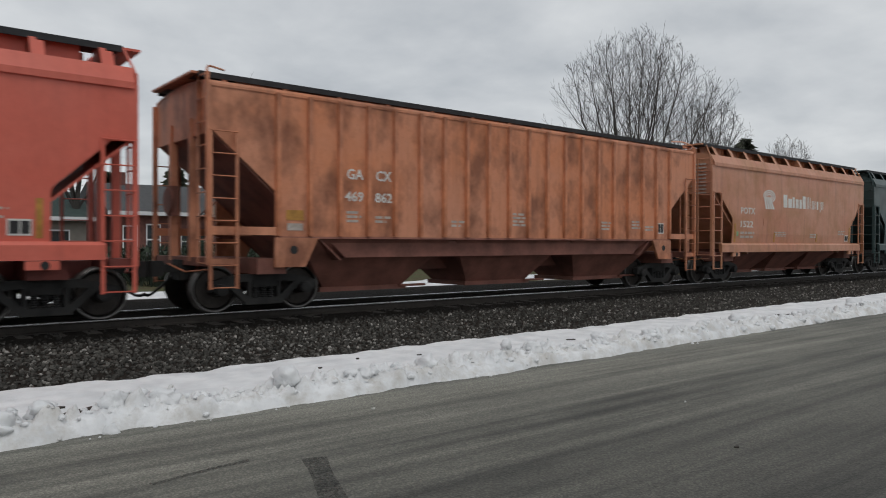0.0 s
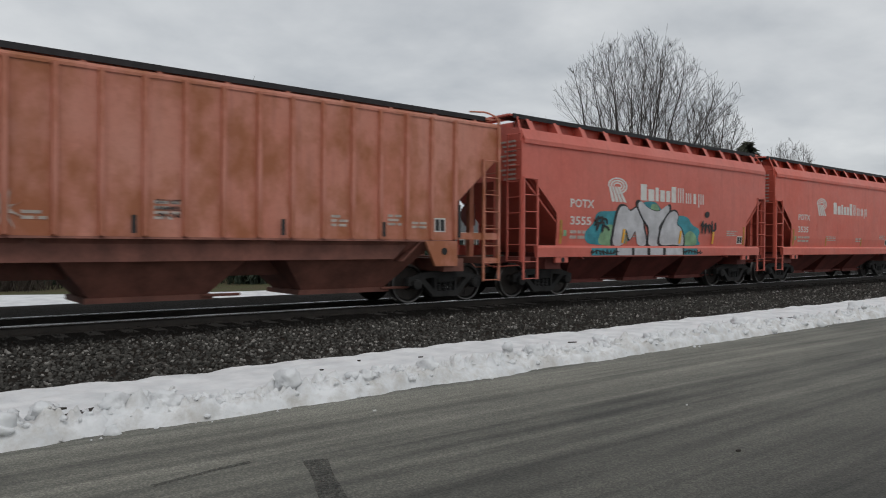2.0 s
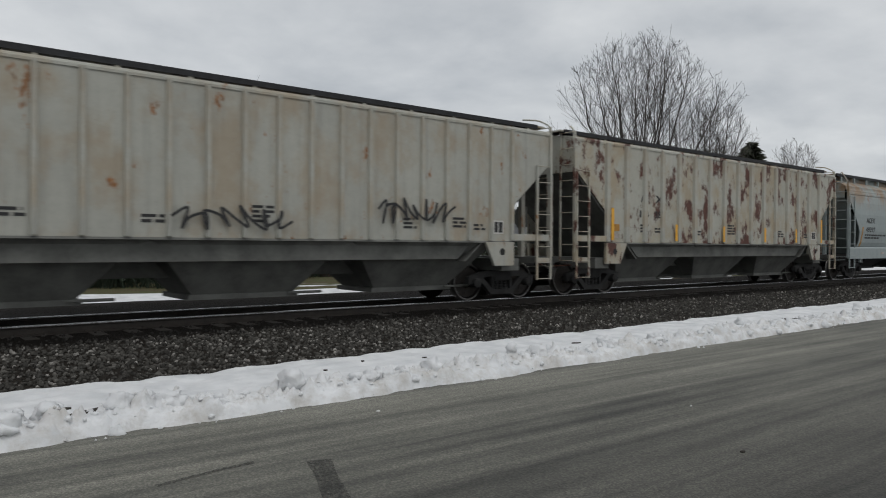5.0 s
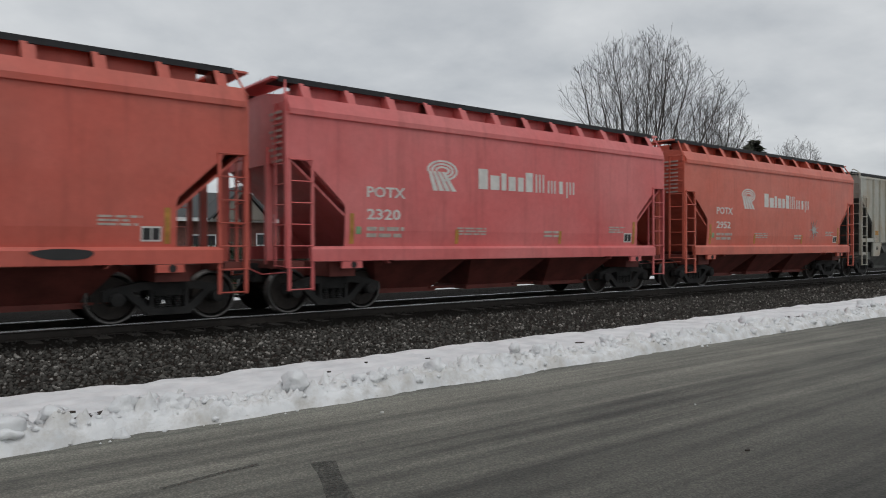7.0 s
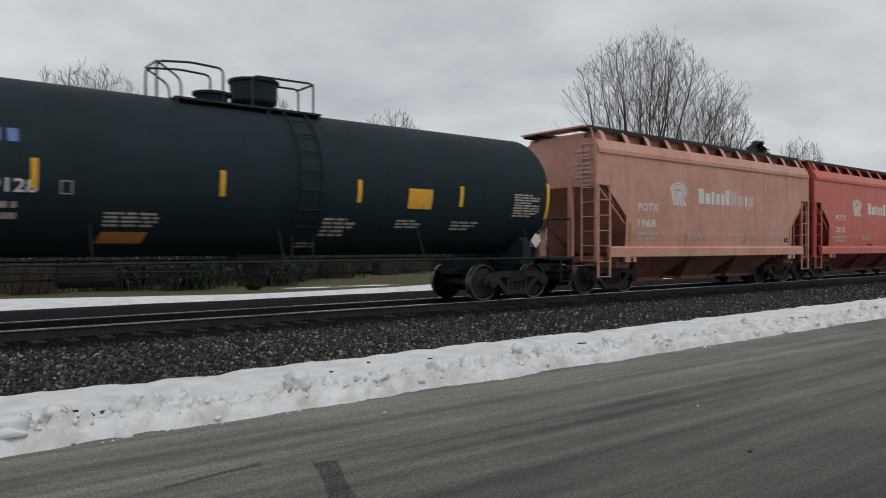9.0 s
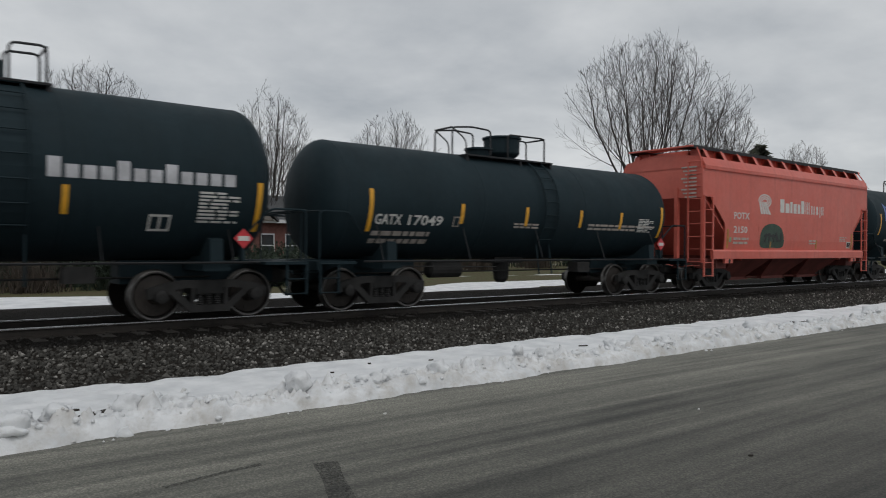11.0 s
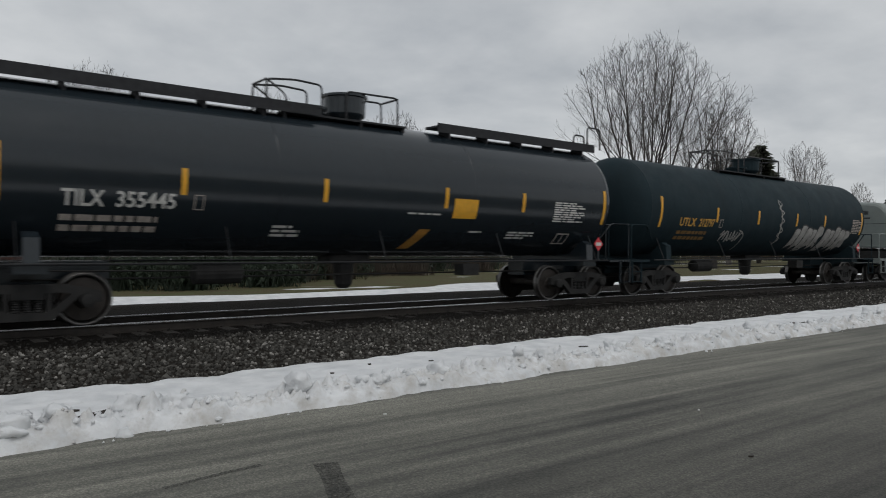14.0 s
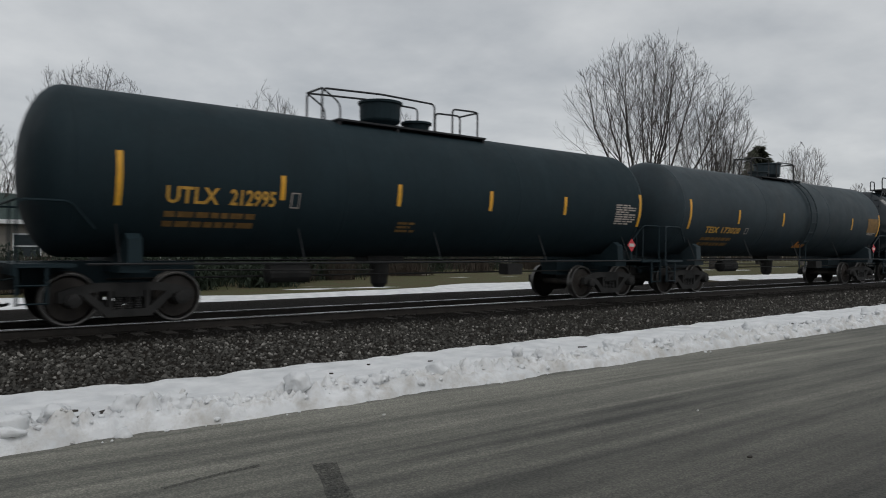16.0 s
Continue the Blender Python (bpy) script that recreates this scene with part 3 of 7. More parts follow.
def bare_tree(x, y, height, radius, limbs, seed, mat, fork, label, low=0.35, kids=(9, 7, 5), tip=0.011, wander=0.09):
    """Leafless tree: limbs fork from a short trunk and arch outwards and up to a rounded crown; low is the crown's base as a share of the height."""
    rng = random.Random(seed)
    root = new("bare_tree")
    root.location = (x, y, -0.05)
    r = height * 0.017
    bm = bmesh.new()
    tube(bm, [(0, 0, 0), (0, 0, 0.25), (0.05, 0, fork * 0.4), (0, 0.04, fork * 0.8), (0, 0, fork + 0.2)], r * 1.35, 10, r * 0.95)
    part("trunk", bm, mat, root)
    z0 = height * low
    env = (Vector((0, 0, (height + z0) / 2)), radius, (height - z0) / 2, seed * 1.7)
    spec = {"levels": 3, "kids": kids, "bare": (0.22, 0.15, 0.1), "ratio": (0.5, 0.48, 0.5), "angle": (24, 50), "wander": wander, "lift": 0.1, "tip": tip, "env": env}
    bm = bmesh.new()
    for k in range(limbs):
        a = 2.4 * k + rng.uniform(-0.35, 0.35)
        out = math.sqrt((k + 0.3) / limbs)
        tz = env[0].z + env[2] * 0.96 * math.sqrt(max(0.0, 1 - (0.93 * out) ** 2)) * rng.uniform(0.92, 1.0)
        if out > 0.88:
            tz -= rng.uniform(0, 0.2) * height
        reach = radius * 0.93 * out * egg((tz - env[0].z) / env[2])
        end = Vector((math.cos(a) * reach, math.sin(a) * reach, tz))
        base = Vector((math.cos(a) * r * 0.4, math.sin(a) * r * 0.4, fork * rng.uniform(0.78, 1.05)))
        ctrl = base.lerp(end, 0.5) + Vector((math.cos(a), math.sin(a), 0)) * radius * 0.24 * out + Vector((0, 0, -0.04 * height * out))
        pts = []
        for j in range(9):
            t = j / 8
            pts.append(base * (1 - t) ** 2 + ctrl * 2 * t * (1 - t) + end * t * t + Vector((rng.gauss(0, 1), rng.gauss(0, 1), 0)) * wander * 1.3 * (t if 0 < j < 8 else 0))
        branch(bm, pts, r * rng.uniform(0.3, 0.46), tip * 1.2, 0, rng, spec)
    part("crown", bm, mat, root, "rounded crown of bare branches and fine twigs")
    return tagged(root, label, "tree")


def conifer(x, y, height, radius, seed):
    rng = random.Random(seed)
    root = new("evergreen_tree")
    root.location = (x, y, -0.05)
    bm = bmesh.new()
    tube(bm, [(0, 0, 0), (0, 0, height * 0.5), (0, 0, height * 0.97)], height * 0.018, 6, 0.02)
    part("trunk", bm, M_BARK, root)
    bm = bmesh.new()
    for _ in range(900):
        t = rng.random() ** 0.8
        z = height * (0.1 + 0.88 * t)
        rr = radius * (1 - t) ** 0.8 * rng.uniform(0.35, 1.1)
        a = rng.uniform(0, 2 * math.pi)
        p = Vector((rr * math.cos(a), rr * math.sin(a), z))
        out = Vector((math.cos(a), math.sin(a), rng.uniform(-0.5, 0.2))).normalized()
        s = radius * rng.uniform(0.12, 0.24)
        w = out.orthogonal().normalized() * s * 0.4
        u = out.cross(w)
        v = [bm.verts.new(q) for q in (p - out * s, p + w, p + out * s * 1.2, p - w, p + u)]
        bm.faces.new((v[0], v[1], v[4])), bm.faces.new((v[1], v[2], v[4])), bm.faces.new((v[2], v[3], v[4])), bm.faces.new((v[3], v[0], v[4]))
    part("crown", bm, M_FIR, root, "dense dark green needle crown")
    return tagged(root, "dark evergreen tree behind the railway track", "tree")


bare_tree(44.3, 18.0, 17.4, 6.9, 13, 31, M_BARK, 4.4, "large bare tree with many ascending limbs behind the track", 0.3, (10, 7, 5), 0.0085, 0.085)
bare_tree(58.5, 21.0, 15.4, 4.8, 10, 9, M_BARK, 3.4, "bare leafless tree with fine twigs behind the track", 0.22, (10, 7, 5), 0.0085)
bare_tree(88.0, 27.0, 15.2, 3.6, 8, 12, M_BARK_PALE, 3.2, "bare leafless tree with pale twigs behind the track", 0.3, (9, 6, 4), 0.011)
bare_tree(74.0, 28.5, 14.2, 4.0, 8, 15, M_BARK_PALE, 3.0, "bare leafless tree with pale twigs behind the track", 0.25, (9, 6, 4), 0.011)
bare_tree(104.0, 27.0, 11.2, 2.3, 6, 13, M_BARK_PALE, 2.4, "small bare leafless tree far along the track", 0.3, (8, 6, 4), 0.013)
bare_tree(9.3, 30.0, 12.4, 3.7, 8, 21, M_BARK, 4.3, "spreading bare tree with a forked trunk by a low house", 0.36, (8, 6, 4), 0.0075, 0.13)
bare_tree(4.4, 33.0, 8.6, 2.6, 7, 22, M_BARK, 2.6, "bare tree beside a low house", 0.3, (8, 6, 4), 0.008, 0.12)
bare_tree(21.5, 33.0, 12.9, 3.3, 8, 24, M_BARK, 3.0, "bare leafless tree behind the track", 0.22, (9, 6, 4), 0.008)
bare_tree(24.6, 38.0, 11.0, 3.0, 7, 29, M_BARK_PALE, 2.6, "bare leafless tree behind the track", 0.22, (8, 6, 4), 0.008)
bare_tree(31.8, 33.0, 12.6, 4.4, 10, 25, M_BARK, 3.0, "broad bare leafless tree behind the track", 0.22, (9, 6, 4), 0.008)
conifer(89.0, 33.0, 15.4, 4.6, 3)
conifer(17.5, 38.0, 7.4, 2.0, 4)
conifer(12.6, 37.0, 6.4, 1.8, 5)


def brush():
    """Leafless scrub and dark shrubs along the far side of the track."""
    rng = random.Random(8)
    for x, y, h, w, mat in ((9.0, 13, 1.5, 1.6, M_NEEDLE), (7.0, 14.5, 1.5, 2.0, M_NEEDLE), (10.6, 15.5, 1.7, 2.2, M_NEEDLE), (14.2, 16, 1.6, 2.2, M_NEEDLE), (5.5, 17, 1.6, 2.2, M_NEEDLE), (17.0, 19, 1.7, 2.6, M_NEEDLE), (20.5, 21, 1.8, 2.6, M_NEEDLE), (31, 27, 1.9, 3, M_NEEDLE), (38, 29, 2.0, 3, M_NEEDLE), (2.0, 16, 1.5, 2.0, M_NEEDLE), (25, 21, 1.3, 2.2, M_TWIG), (50, 30, 2, 3, M_NEEDLE), (60, 32, 2, 3, M_TWIG), (70, 34, 2.2, 3, M_NEEDLE), (12.5, 13.5, 1.3, 1.8, M_NEEDLE), (15.5, 17, 1.3, 1.5, M_TWIG), (4.0, 14, 1.4, 1.8, M_TWIG), (18.5, 18, 1.5, 1.6, M_TWIG), (0.5, 15, 1.4, 1.6, M_TWIG), (23, 22, 1.6, 2.0, M_TWIG), (27, 24, 1.5, 2, M_NEEDLE), (34, 25, 1.6, 2.2, M_TWIG), (42, 27, 1.8, 2.4, M_TWIG), (7, 19, 1.5, 2.0, M_TWIG), (3.2, 18.5, 1.8, 2.4, M_NEEDLE), (8.8, 17.5, 1.7, 2.2, M_NEEDLE), (12.4, 18.5, 1.9, 2.4, M_NEEDLE), (15.0, 21.0, 1.9, 2.6, M_NEEDLE), (18.2, 23.0, 2.0, 2.8, M_NEEDLE), (21.8, 25.0, 2.0, 2.8, M_NEEDLE), (25.6, 26.5, 2.1, 3.0, M_NEEDLE), (29.0, 29.0, 2.2, 3.0, M_NEEDLE), (34.5, 31.0, 2.3, 3.2, M_NEEDLE), (45.0, 31.0, 2.3, 3.2, M_NEEDLE)):
        bm = bmesh.new()
        for _ in range(260):
            a, lean = rng.uniform(0, 6.28), rng.uniform(0.05, 0.8)
            p = Vector((rng.gauss(0, w * 0.3), rng.gauss(0, w * 0.25), 0))
            d = Vector((math.cos(a) * lean, math.sin(a) * lean, 1)).normalized() * h * rng.uniform(0.5, 1.05)
            tube(bm, [p, p + d * 0.55 + Vector((rng.gauss(0, 0.06), rng.gauss(0, 0.06), 0)), p + d], 0.018, 3, 0.006)
            if mat is M_NEEDLE:
                for _k in range(3):
                    c = p + d * rng.uniform(0.3, 1.0)
                    s = rng.uniform(0.07, 0.16)
                    v = [bm.verts.new(c + Vector((rng.uniform(-s, s), rng.uniform(-s, s), rng.uniform(-s, s)))) for _j in range(4)]
                    bm.faces.new(v[:3]), bm.faces.new(v[1:])
        ob = finish("shrub", bm, mat)
        ob.location = (x, y, -0.02)
        tagged(ob, "dark evergreen shrub by the track" if mat is M_NEEDLE else "tangle of leafless brown brush by the track", "shrub", group="brush behind the track")


def far_snow():
    """Thawing snow strip along the far ballast shoulder."""
    xs = [-20 + 0.4 * i for i in range(300)]
    ys = [5.6 + 0.2 * i for i in range(44)]
    verts = []
    for x in xs:
        for y in ys:
            wide = max(0.0, min(1.0, (9 - x) / 7)) + 0.9 * max(0.0, min(1.0, (x - 15) / 6))
            mid = 7.9 + 1.6 * wide + 0.4 * noise.noise((x * 0.15, 0, 0))
            half = 0.75 + 1.1 * wide + 0.7 * noise.noise((x * 0.22, 5, 0)) + 0.25 * noise.noise((x * 0.9, 2, 0))
            verts.append((x, y, 0.1 * (1 - ((y - mid) / max(half, 0.05)) ** 2) - 0.0 if abs(y - mid) < 2 * max(half, 0.05) else -0.25))
    m = len(ys)
    me = bpy.data.meshes.new("far_snow")
    me.from_pydata(verts, [], [(i * m + j, (i + 1) * m + j, (i + 1) * m + j + 1, i * m + j + 1) for i in range(len(xs) - 1) for j in range(m - 1)])
    me.materials.append(M_SNOW)
    tagged(new("far_snow_strip", me), "thin strip of old snow behind the track", "snow", kind="structure")


def window(parent, x, y, z, w, h):
    bm = bmesh.new()
    for a in ((x - w / 2 - 0.07, x - w / 2, z, z + h), (x + w / 2, x + w / 2 + 0.07, z, z + h), (x - w / 2 - 0.07, x + w / 2 + 0.07, z + h, z + h + 0.08), (x - w / 2 - 0.1, x + w / 2 + 0.1, z - 0.08, z), (x - w / 2, x + w / 2, z + h * 0.48, z + h * 0.53)):
        box(bm, a[0], a[1], y - 0.07, y + 0.02, a[2], a[3])
    win = part("window", bm, M_TRIM, parent, "white framed sash window")
    bm = bmesh.new()
    box(bm, x - w / 2, x + w / 2, y - 0.03, y - 0.01, z, z + h)
    part("pane", bm, M_PANE, win)


def house(x0, x1, y0, y1, wall_h, ridge_h, wall_mat, roof_mat, windows, label, gable=None):
    root = new("house")
    root.location = (0, 0, 0)
    bm = bmesh.new()
    box(bm, x0, x1, y0, y1, -0.05, wall_h)
    part("wall", bm, wall_mat, root)
    bm = bmesh.new()
    mid = (y0 + y1) / 2
    prism(bm, [(y0 - 0.5, wall_h - 0.1), (y0 - 0.5, wall_h + 0.08), (mid, ridge_h), (y1 + 0.5, wall_h + 0.08), (y1 + 0.5, wall_h - 0.1)], x0 - 0.4, x1 + 0.4, "x")
    roof = part("roof", bm, roof_mat, root)
    bm = bmesh.new()
    box(bm, x0 - 0.42, x1 + 0.42, y0 - 0.56, y0 - 0.5, wall_h - 0.14, wall_h + 0.08)
    part("gutter", bm, M_TRIM, roof)
    if gable:
        g0, g1, top = gable
        bm = bmesh.new()
        prism(bm, [(g0, wall_h), (g1, wall_h), ((g0 + g1) / 2, top)], y0 - 0.75, y0 + 1.5, "y")
        part("gable", bm, M_SIDING, root, "grey boarded gable")
        bm = bmesh.new()
        c = (g0 + g1) / 2
        prism(bm, [(g0 - 0.3, wall_h - 0.08), (c, top + 0.02), (g1 + 0.3, wall_h - 0.08), (g1 + 0.3, wall_h + 0.06), (c, top + 0.2), (g0 - 0.3, wall_h + 0.06)], y0 - 0.9, y0 + 2.0, "y")
        part("gable_roof", bm, roof_mat, root)
    for wx, wz, ww, wh in windows:
        window(root, wx, y0, wz, ww, wh)
    bm = bmesh.new()
    box(bm, x0 + 1.2, x0 + 1.8, mid - 0.3, mid + 0.3, ridge_h - 0.5, ridge_h + 0.7)
    part("chimney", bm, M_BRICK, roof)
    return tagged(root, label, "house")


def board_fence(x0, x1, y, h):
    root = new("fence")
    tagged(root, "weathered brown board fence before a house", "fence")
    bm = bmesh.new()
    box(bm, -0.065, 0.065, -0.012, 0.012, 0, h)
    first = part("board", bm, M_FENCE, root)
    rng = random.Random(3)
    for i in range(1, int((x1 - x0) / 0.15)):
        shared("board", first.data, root, pose(x0 + 0.15 * i, y, rng.uniform(-0.04, 0.0), 0, rng.uniform(-0.8, 0.8), 0))
    first.matrix_basis = pose(x0, y, 0)
    for z in (0.3, h - 0.3):
        bm = bmesh.new()
        box(bm, x0, x1, y + 0.015, y + 0.06, z, z + 0.09)
        part("rail", bm, M_FENCE, root)


def far_woods():
    """Grey-brown winter thicket along the back of the fields."""
    rng = random.Random(17)
    bm = bmesh.new()
    for _ in range(2600):
        x, y = rng.uniform(-25, 190), rng.uniform(44, 62)
        h = rng.uniform(2.5, 6.0) * (1 + 0.35 * math.sin(x * 0.21))
        p, a, lean = Vector((x, y, -0.1)), rng.uniform(0, 6.28), rng.uniform(0, 0.35)
        top = p + Vector((math.cos(a) * lean * h, math.sin(a) * lean * h, h))
        tube(bm, [p, p.lerp(top, 0.5) + Vector((rng.gauss(0, 0.15), 0, 0)), top], 0.05, 3, 0.015)
        for _k in range(5):
            q = p.lerp(top, rng.uniform(0.25, 0.9))
            d = Vector((rng.gauss(0, 0.7), rng.gauss(0, 0.7), rng.uniform(0.4, 1))) * h * 0.22
            tube(bm, [q, q + d], 0.03, 3, 0.01)
    tagged(finish("far_woods", bm, M_TWIG), "grey-brown leafless thicket along the far fields", "woods", kind="stuff")


brush()
far_woods()
far_snow()
house(2.0, 9.6, 29.0, 37.0, 2.9, 4.6, M_SIDING, M_SHINGLE_GREEN, [(3.4, 1.0, 0.8, 1.3), (6.0, 1.0, 1.2, 1.2), (8.2, 1.0, 1.0, 1.2)], "low grey-brown sided house with a dark green roof")
house(11.0, 22.5, 29.0, 38.0, 3.3, 5.3, M_BRICK, M_SHINGLE, [(11.9, 1.0, 0.7, 1.5), (13.2, 0.9, 0.7, 1.7), (15.6, 1.0, 1.5, 1.3), (19.5, 1.0, 0.8, 1.4), (21.2, 1.0, 0.8, 1.4)], "low red-brick house with grey roof and white windows", (16.0, 19.6, 5.2))
house(44.0, 56.0, 40.0, 48.0, 2.8, 4.4, M_SIDING, M_SHINGLE, [(46, 1.0, 1.0, 1.1), (49, 1.0, 1.4, 1.1), (53, 1.0, 1.0, 1.1)], "low grey-sided house far behind the track")
house(-14.0, 0.0, 31.0, 39.0, 2.8, 4.4, M_BRICK, M_SHINGLE, [(-10, 1.0, 1.0, 1.1), (-5, 1.0, 1.4, 1.1)], "low red-brick house behind bare trees")
board_fence(1.5, 10.8, 26.0, 1.1)
board_fence(26.0, 40.0, 30.0, 1.5)


# ---- railcar materials ----
M_BLACK = car_paint("black_tank_paint", (0.0155, 0.0275, 0.0335), (0.02, 0.0345, 0.0415), 0.55, 0.12, (0.014, 0.013, 0.012), 0, 0.2, 1.0, 0.2, spec=0.1)
M_BLACK_GLOSS = car_paint("glossy_black_tank_paint", (0.015, 0.021, 0.026), (0.018, 0.025, 0.031), 0.1, 0.03, (0.02, 0.02, 0.02), 0, 0.1, 2.0, 0.1, dent=0.04)
M_BLACK_GREY = car_paint("dusty_black_tank_paint", (0.021, 0.034, 0.042), (0.03, 0.046, 0.055), 0.5, 0.2, (0.022, 0.02, 0.018), 0, 0.3, 3.0, 0.25, spec=0.25)
M_TRUCK = simple("grimy_cast_steel", (0.021, 0.0205, 0.02), 0.85, 0.1, 0.4, 5)
M_WHEEL = simple("brown_wheel_plate", (0.04, 0.034, 0.03), 0.7, 0.3, 0.35, 6)
M_TREAD = simple("worn_wheel_rim", (0.13, 0.125, 0.12), 0.4, 0.9, 0.2, 12)
M_GRATE = simple("dark_grating", (0.03, 0.031, 0.034), 0.7, 0.4, 0.3, 9)
M_HOSE = simple("rubber_hose", (0.012, 0.012, 0.012), 0.7, 0, 0.2, 8)
M_WHITE = simple("white_stencil", (0.62, 0.61, 0.58), 0.6, 0, 0.12, 5)
M_DIM = simple("faded_stencil", (0.42, 0.37, 0.33), 0.7, 0, 0.3, 7)
M_YELLOW = simple("yellow_reflector", (0.75, 0.38, 0.03), 0.4, 0, 0.12, 6)
M_GOLD = simple("gold_stencil", (0.6, 0.33, 0.05), 0.5, 0, 0.2, 6)
M_OCHRE = simple("faded_reflector", (0.42, 0.21, 0.04), 0.6, 0, 0.3, 6)
M_DARKINK = simple("black_stencil", (0.02, 0.02, 0.021), 0.6, 0, 0.2, 6)
M_PLACARD = simple("red_placard", (0.55, 0.035, 0.045), 0.4, 0, 0.1, 6)
M_TEAL = simple("teal_spray", (0.035, 0.24, 0.29), 0.55, 0, 0.3, 4)
M_LIME = simple("pale_green_spray", (0.2, 0.36, 0.2), 0.55, 0, 0.3, 4)
M_SILVER = simple("silver_spray", (0.5, 0.5, 0.52), 0.5, 0.1, 0.2, 3)
M_CHROME = simple("chalk_grey_spray", (0.36, 0.35, 0.33), 0.6, 0, 0.35, 3)
M_ORANGE = simple("orange_sticker", (0.55, 0.22, 0.05), 0.5, 0, 0.15, 5)
M_BLUE = simple("blue_emblem", (0.1, 0.17, 0.42), 0.5, 0, 0.25, 4)
M_GREENTAG = simple("dark_green_spray", (0.03, 0.06, 0.04), 0.6, 0, 0.3, 4)
RUST_RED = (0.075, 0.022, 0.013)


# ---- lettering and flat marks ----
def onto(bm, fn):
    for v in bm.verts:
        v.co = fn(v.co.x, v.co.z, v.co.y)


def text_bm(words):
    """Solid letters from the built-in font in a box 1 wide and 1 high."""
    cu = bpy.data.curves.new("letters", "FONT")
    cu.body, cu.extrude, cu.resolution_u, cu.offset = words, 0.01, 2, 0.018
    ob = new("letters", cu)
    me = bpy.data.meshes.new_from_object(ob.evaluated_get(bpy.context.evaluated_depsgraph_get()))
    bpy.data.objects.remove(ob)
    bm = bmesh.new()
    bm.from_mesh(me)
    bpy.data.meshes.remove(me)
    xs, ys = [v.co.x for v in bm.verts], [v.co.y for v in bm.verts]
    for v in bm.verts:
        v.co = Vector(((v.co.x - min(xs)) / (max(xs) - min(xs)), 0.004 if v.co.z > 0 else 0.0, (v.co.y - min(ys)) / (max(ys) - min(ys))))
    return bm


class Side:
    """Puts flat marks on the near flank: skin(z) gives the flank's y at a height."""

    def __init__(self, car, skin):
        self.car, self.skin = car, skin

    def place(self, x, z, lift):
        return Vector((x, self.skin(z) - 0.004 - lift, z))

    def words(self, words, x0, x1, z0, z1, mat, name="lettering"):
        bm = text_bm(words)
        onto(bm, lambda x, z, y: self.place(x0 + (x1 - x0) * x, z0 + (z1 - z0) * z, y))
        return part(name, bm, mat, self.car)

    def quads(self, quads, mat, name, lift=0.0, label="", parent=None):
        """Thin plates from outlines in (x, z); tall ones are cut in bands that follow the flank's curve."""
        bm = bmesh.new()
        for pts in quads:
            z0, z1 = min(p[1] for p in pts), max(p[1] for p in pts)
            m = max(1, round((z1 - z0) / 0.09)) if z1 - z0 > 0.15 else 1
            for k in range(m):
                a, b = z0 + (z1 - z0) * k / m, z0 + (z1 - z0) * (k + 1) / m
                cut = pts if m == 1 else clip_band(clip_band(pts, a, 1), b, -1)
                if len(cut) > 2:
                    self.plate(bm, cut, lift)
        bmesh.ops.remove_doubles(bm, verts=bm.verts, dist=0.0005)
        return part(name, bm, mat, parent or self.car, label)

    def plate(self, bm, pts, lift):
        top = [bm.verts.new(self.place(x, z, lift + 0.003)) for x, z in pts]
        low = [bm.verts.new(self.place(x, z, lift - 0.003)) for x, z in pts]
        bm.faces.new(top)
        for i in range(len(pts)):
            j = (i + 1) % len(pts)
            bm.faces.new((top[i], low[i], low[j], top[j]))

    def bars(self, x0, x1, z0, z1, rows, mat, seed=0, name="stencil"):
        """Illegible stencil lines as plain broken bars."""
        rng = random.Random(seed)
        quads, h = [], (z1 - z0) / (rows * 1.7)
        for r in range(rows):
            z, x, end = z1 - h - r * (z1 - z0) / rows, x0, x1 - (x1 - x0) * rng.choice((0, 0, 0.1, 0.3))
            while x < end - 0.02:
                w = min(rng.uniform(0.12, 0.34), end - x)
                quads.append(rect(x, x + w, z, z + h))
                x += w + 0.05
        return tagged(self.quads(quads, mat, name), kind="stuff")

    def blob(self, pts, mat, name, lift=0.0, label="", steps=5):
        """A rounded patch through the given outline points."""
        return self.quads([smooth_loop(pts, steps)], mat, name, lift, label)

    def stroke(self, lines, width, mat, name, lift=0.004, label=""):
        quads = []
        for pts in lines:
            pts = [Vector(p) for p in smooth_line(pts)]
            for a, b in zip(pts, pts[1:]):
                d = (b - a)
                if d.length < 1e-5:
                    continue
                d.normalize()
                s = Vector((-d.y, d.x)) * width / 2
                a2, b2 = a - d * width * 0.2, b + d * width * 0.2
                quads.append([tuple(a2 - s), tuple(b2 - s), tuple(b2 + s), tuple(a2 + s)])
        return self.quads(quads, mat, name, lift, label)


def clip_band(pts, z, sign):
    """Keeps the part of an outline above (sign 1) or below (sign -1) a height."""
    res = []
    for p, q in zip(pts, [*pts[1:], pts[0]]):
        a, b = sign * (p[1] - z) >= 0, sign * (q[1] - z) >= 0
        if a:
            res.append(tuple(p))
        if a != b:
            t = (z - p[1]) / (q[1] - p[1])
            res.append((p[0] + (q[0] - p[0]) * t, z))
    return res


def rect(x0, x1, z0, z1, slant=0.0):
    return [(x0, z0), (x1, z0), (x1 + slant, z1), (x0 + slant, z1)]


def catmull(p0, p1, p2, p3, t):
    return tuple(0.5 * (2 * b + (c - a) * t + (2 * a - 5 * b + 4 * c - d) * t * t + (3 * b - a - 3 * c + d) * t ** 3) for a, b, c, d in zip(p0, p1, p2, p3))


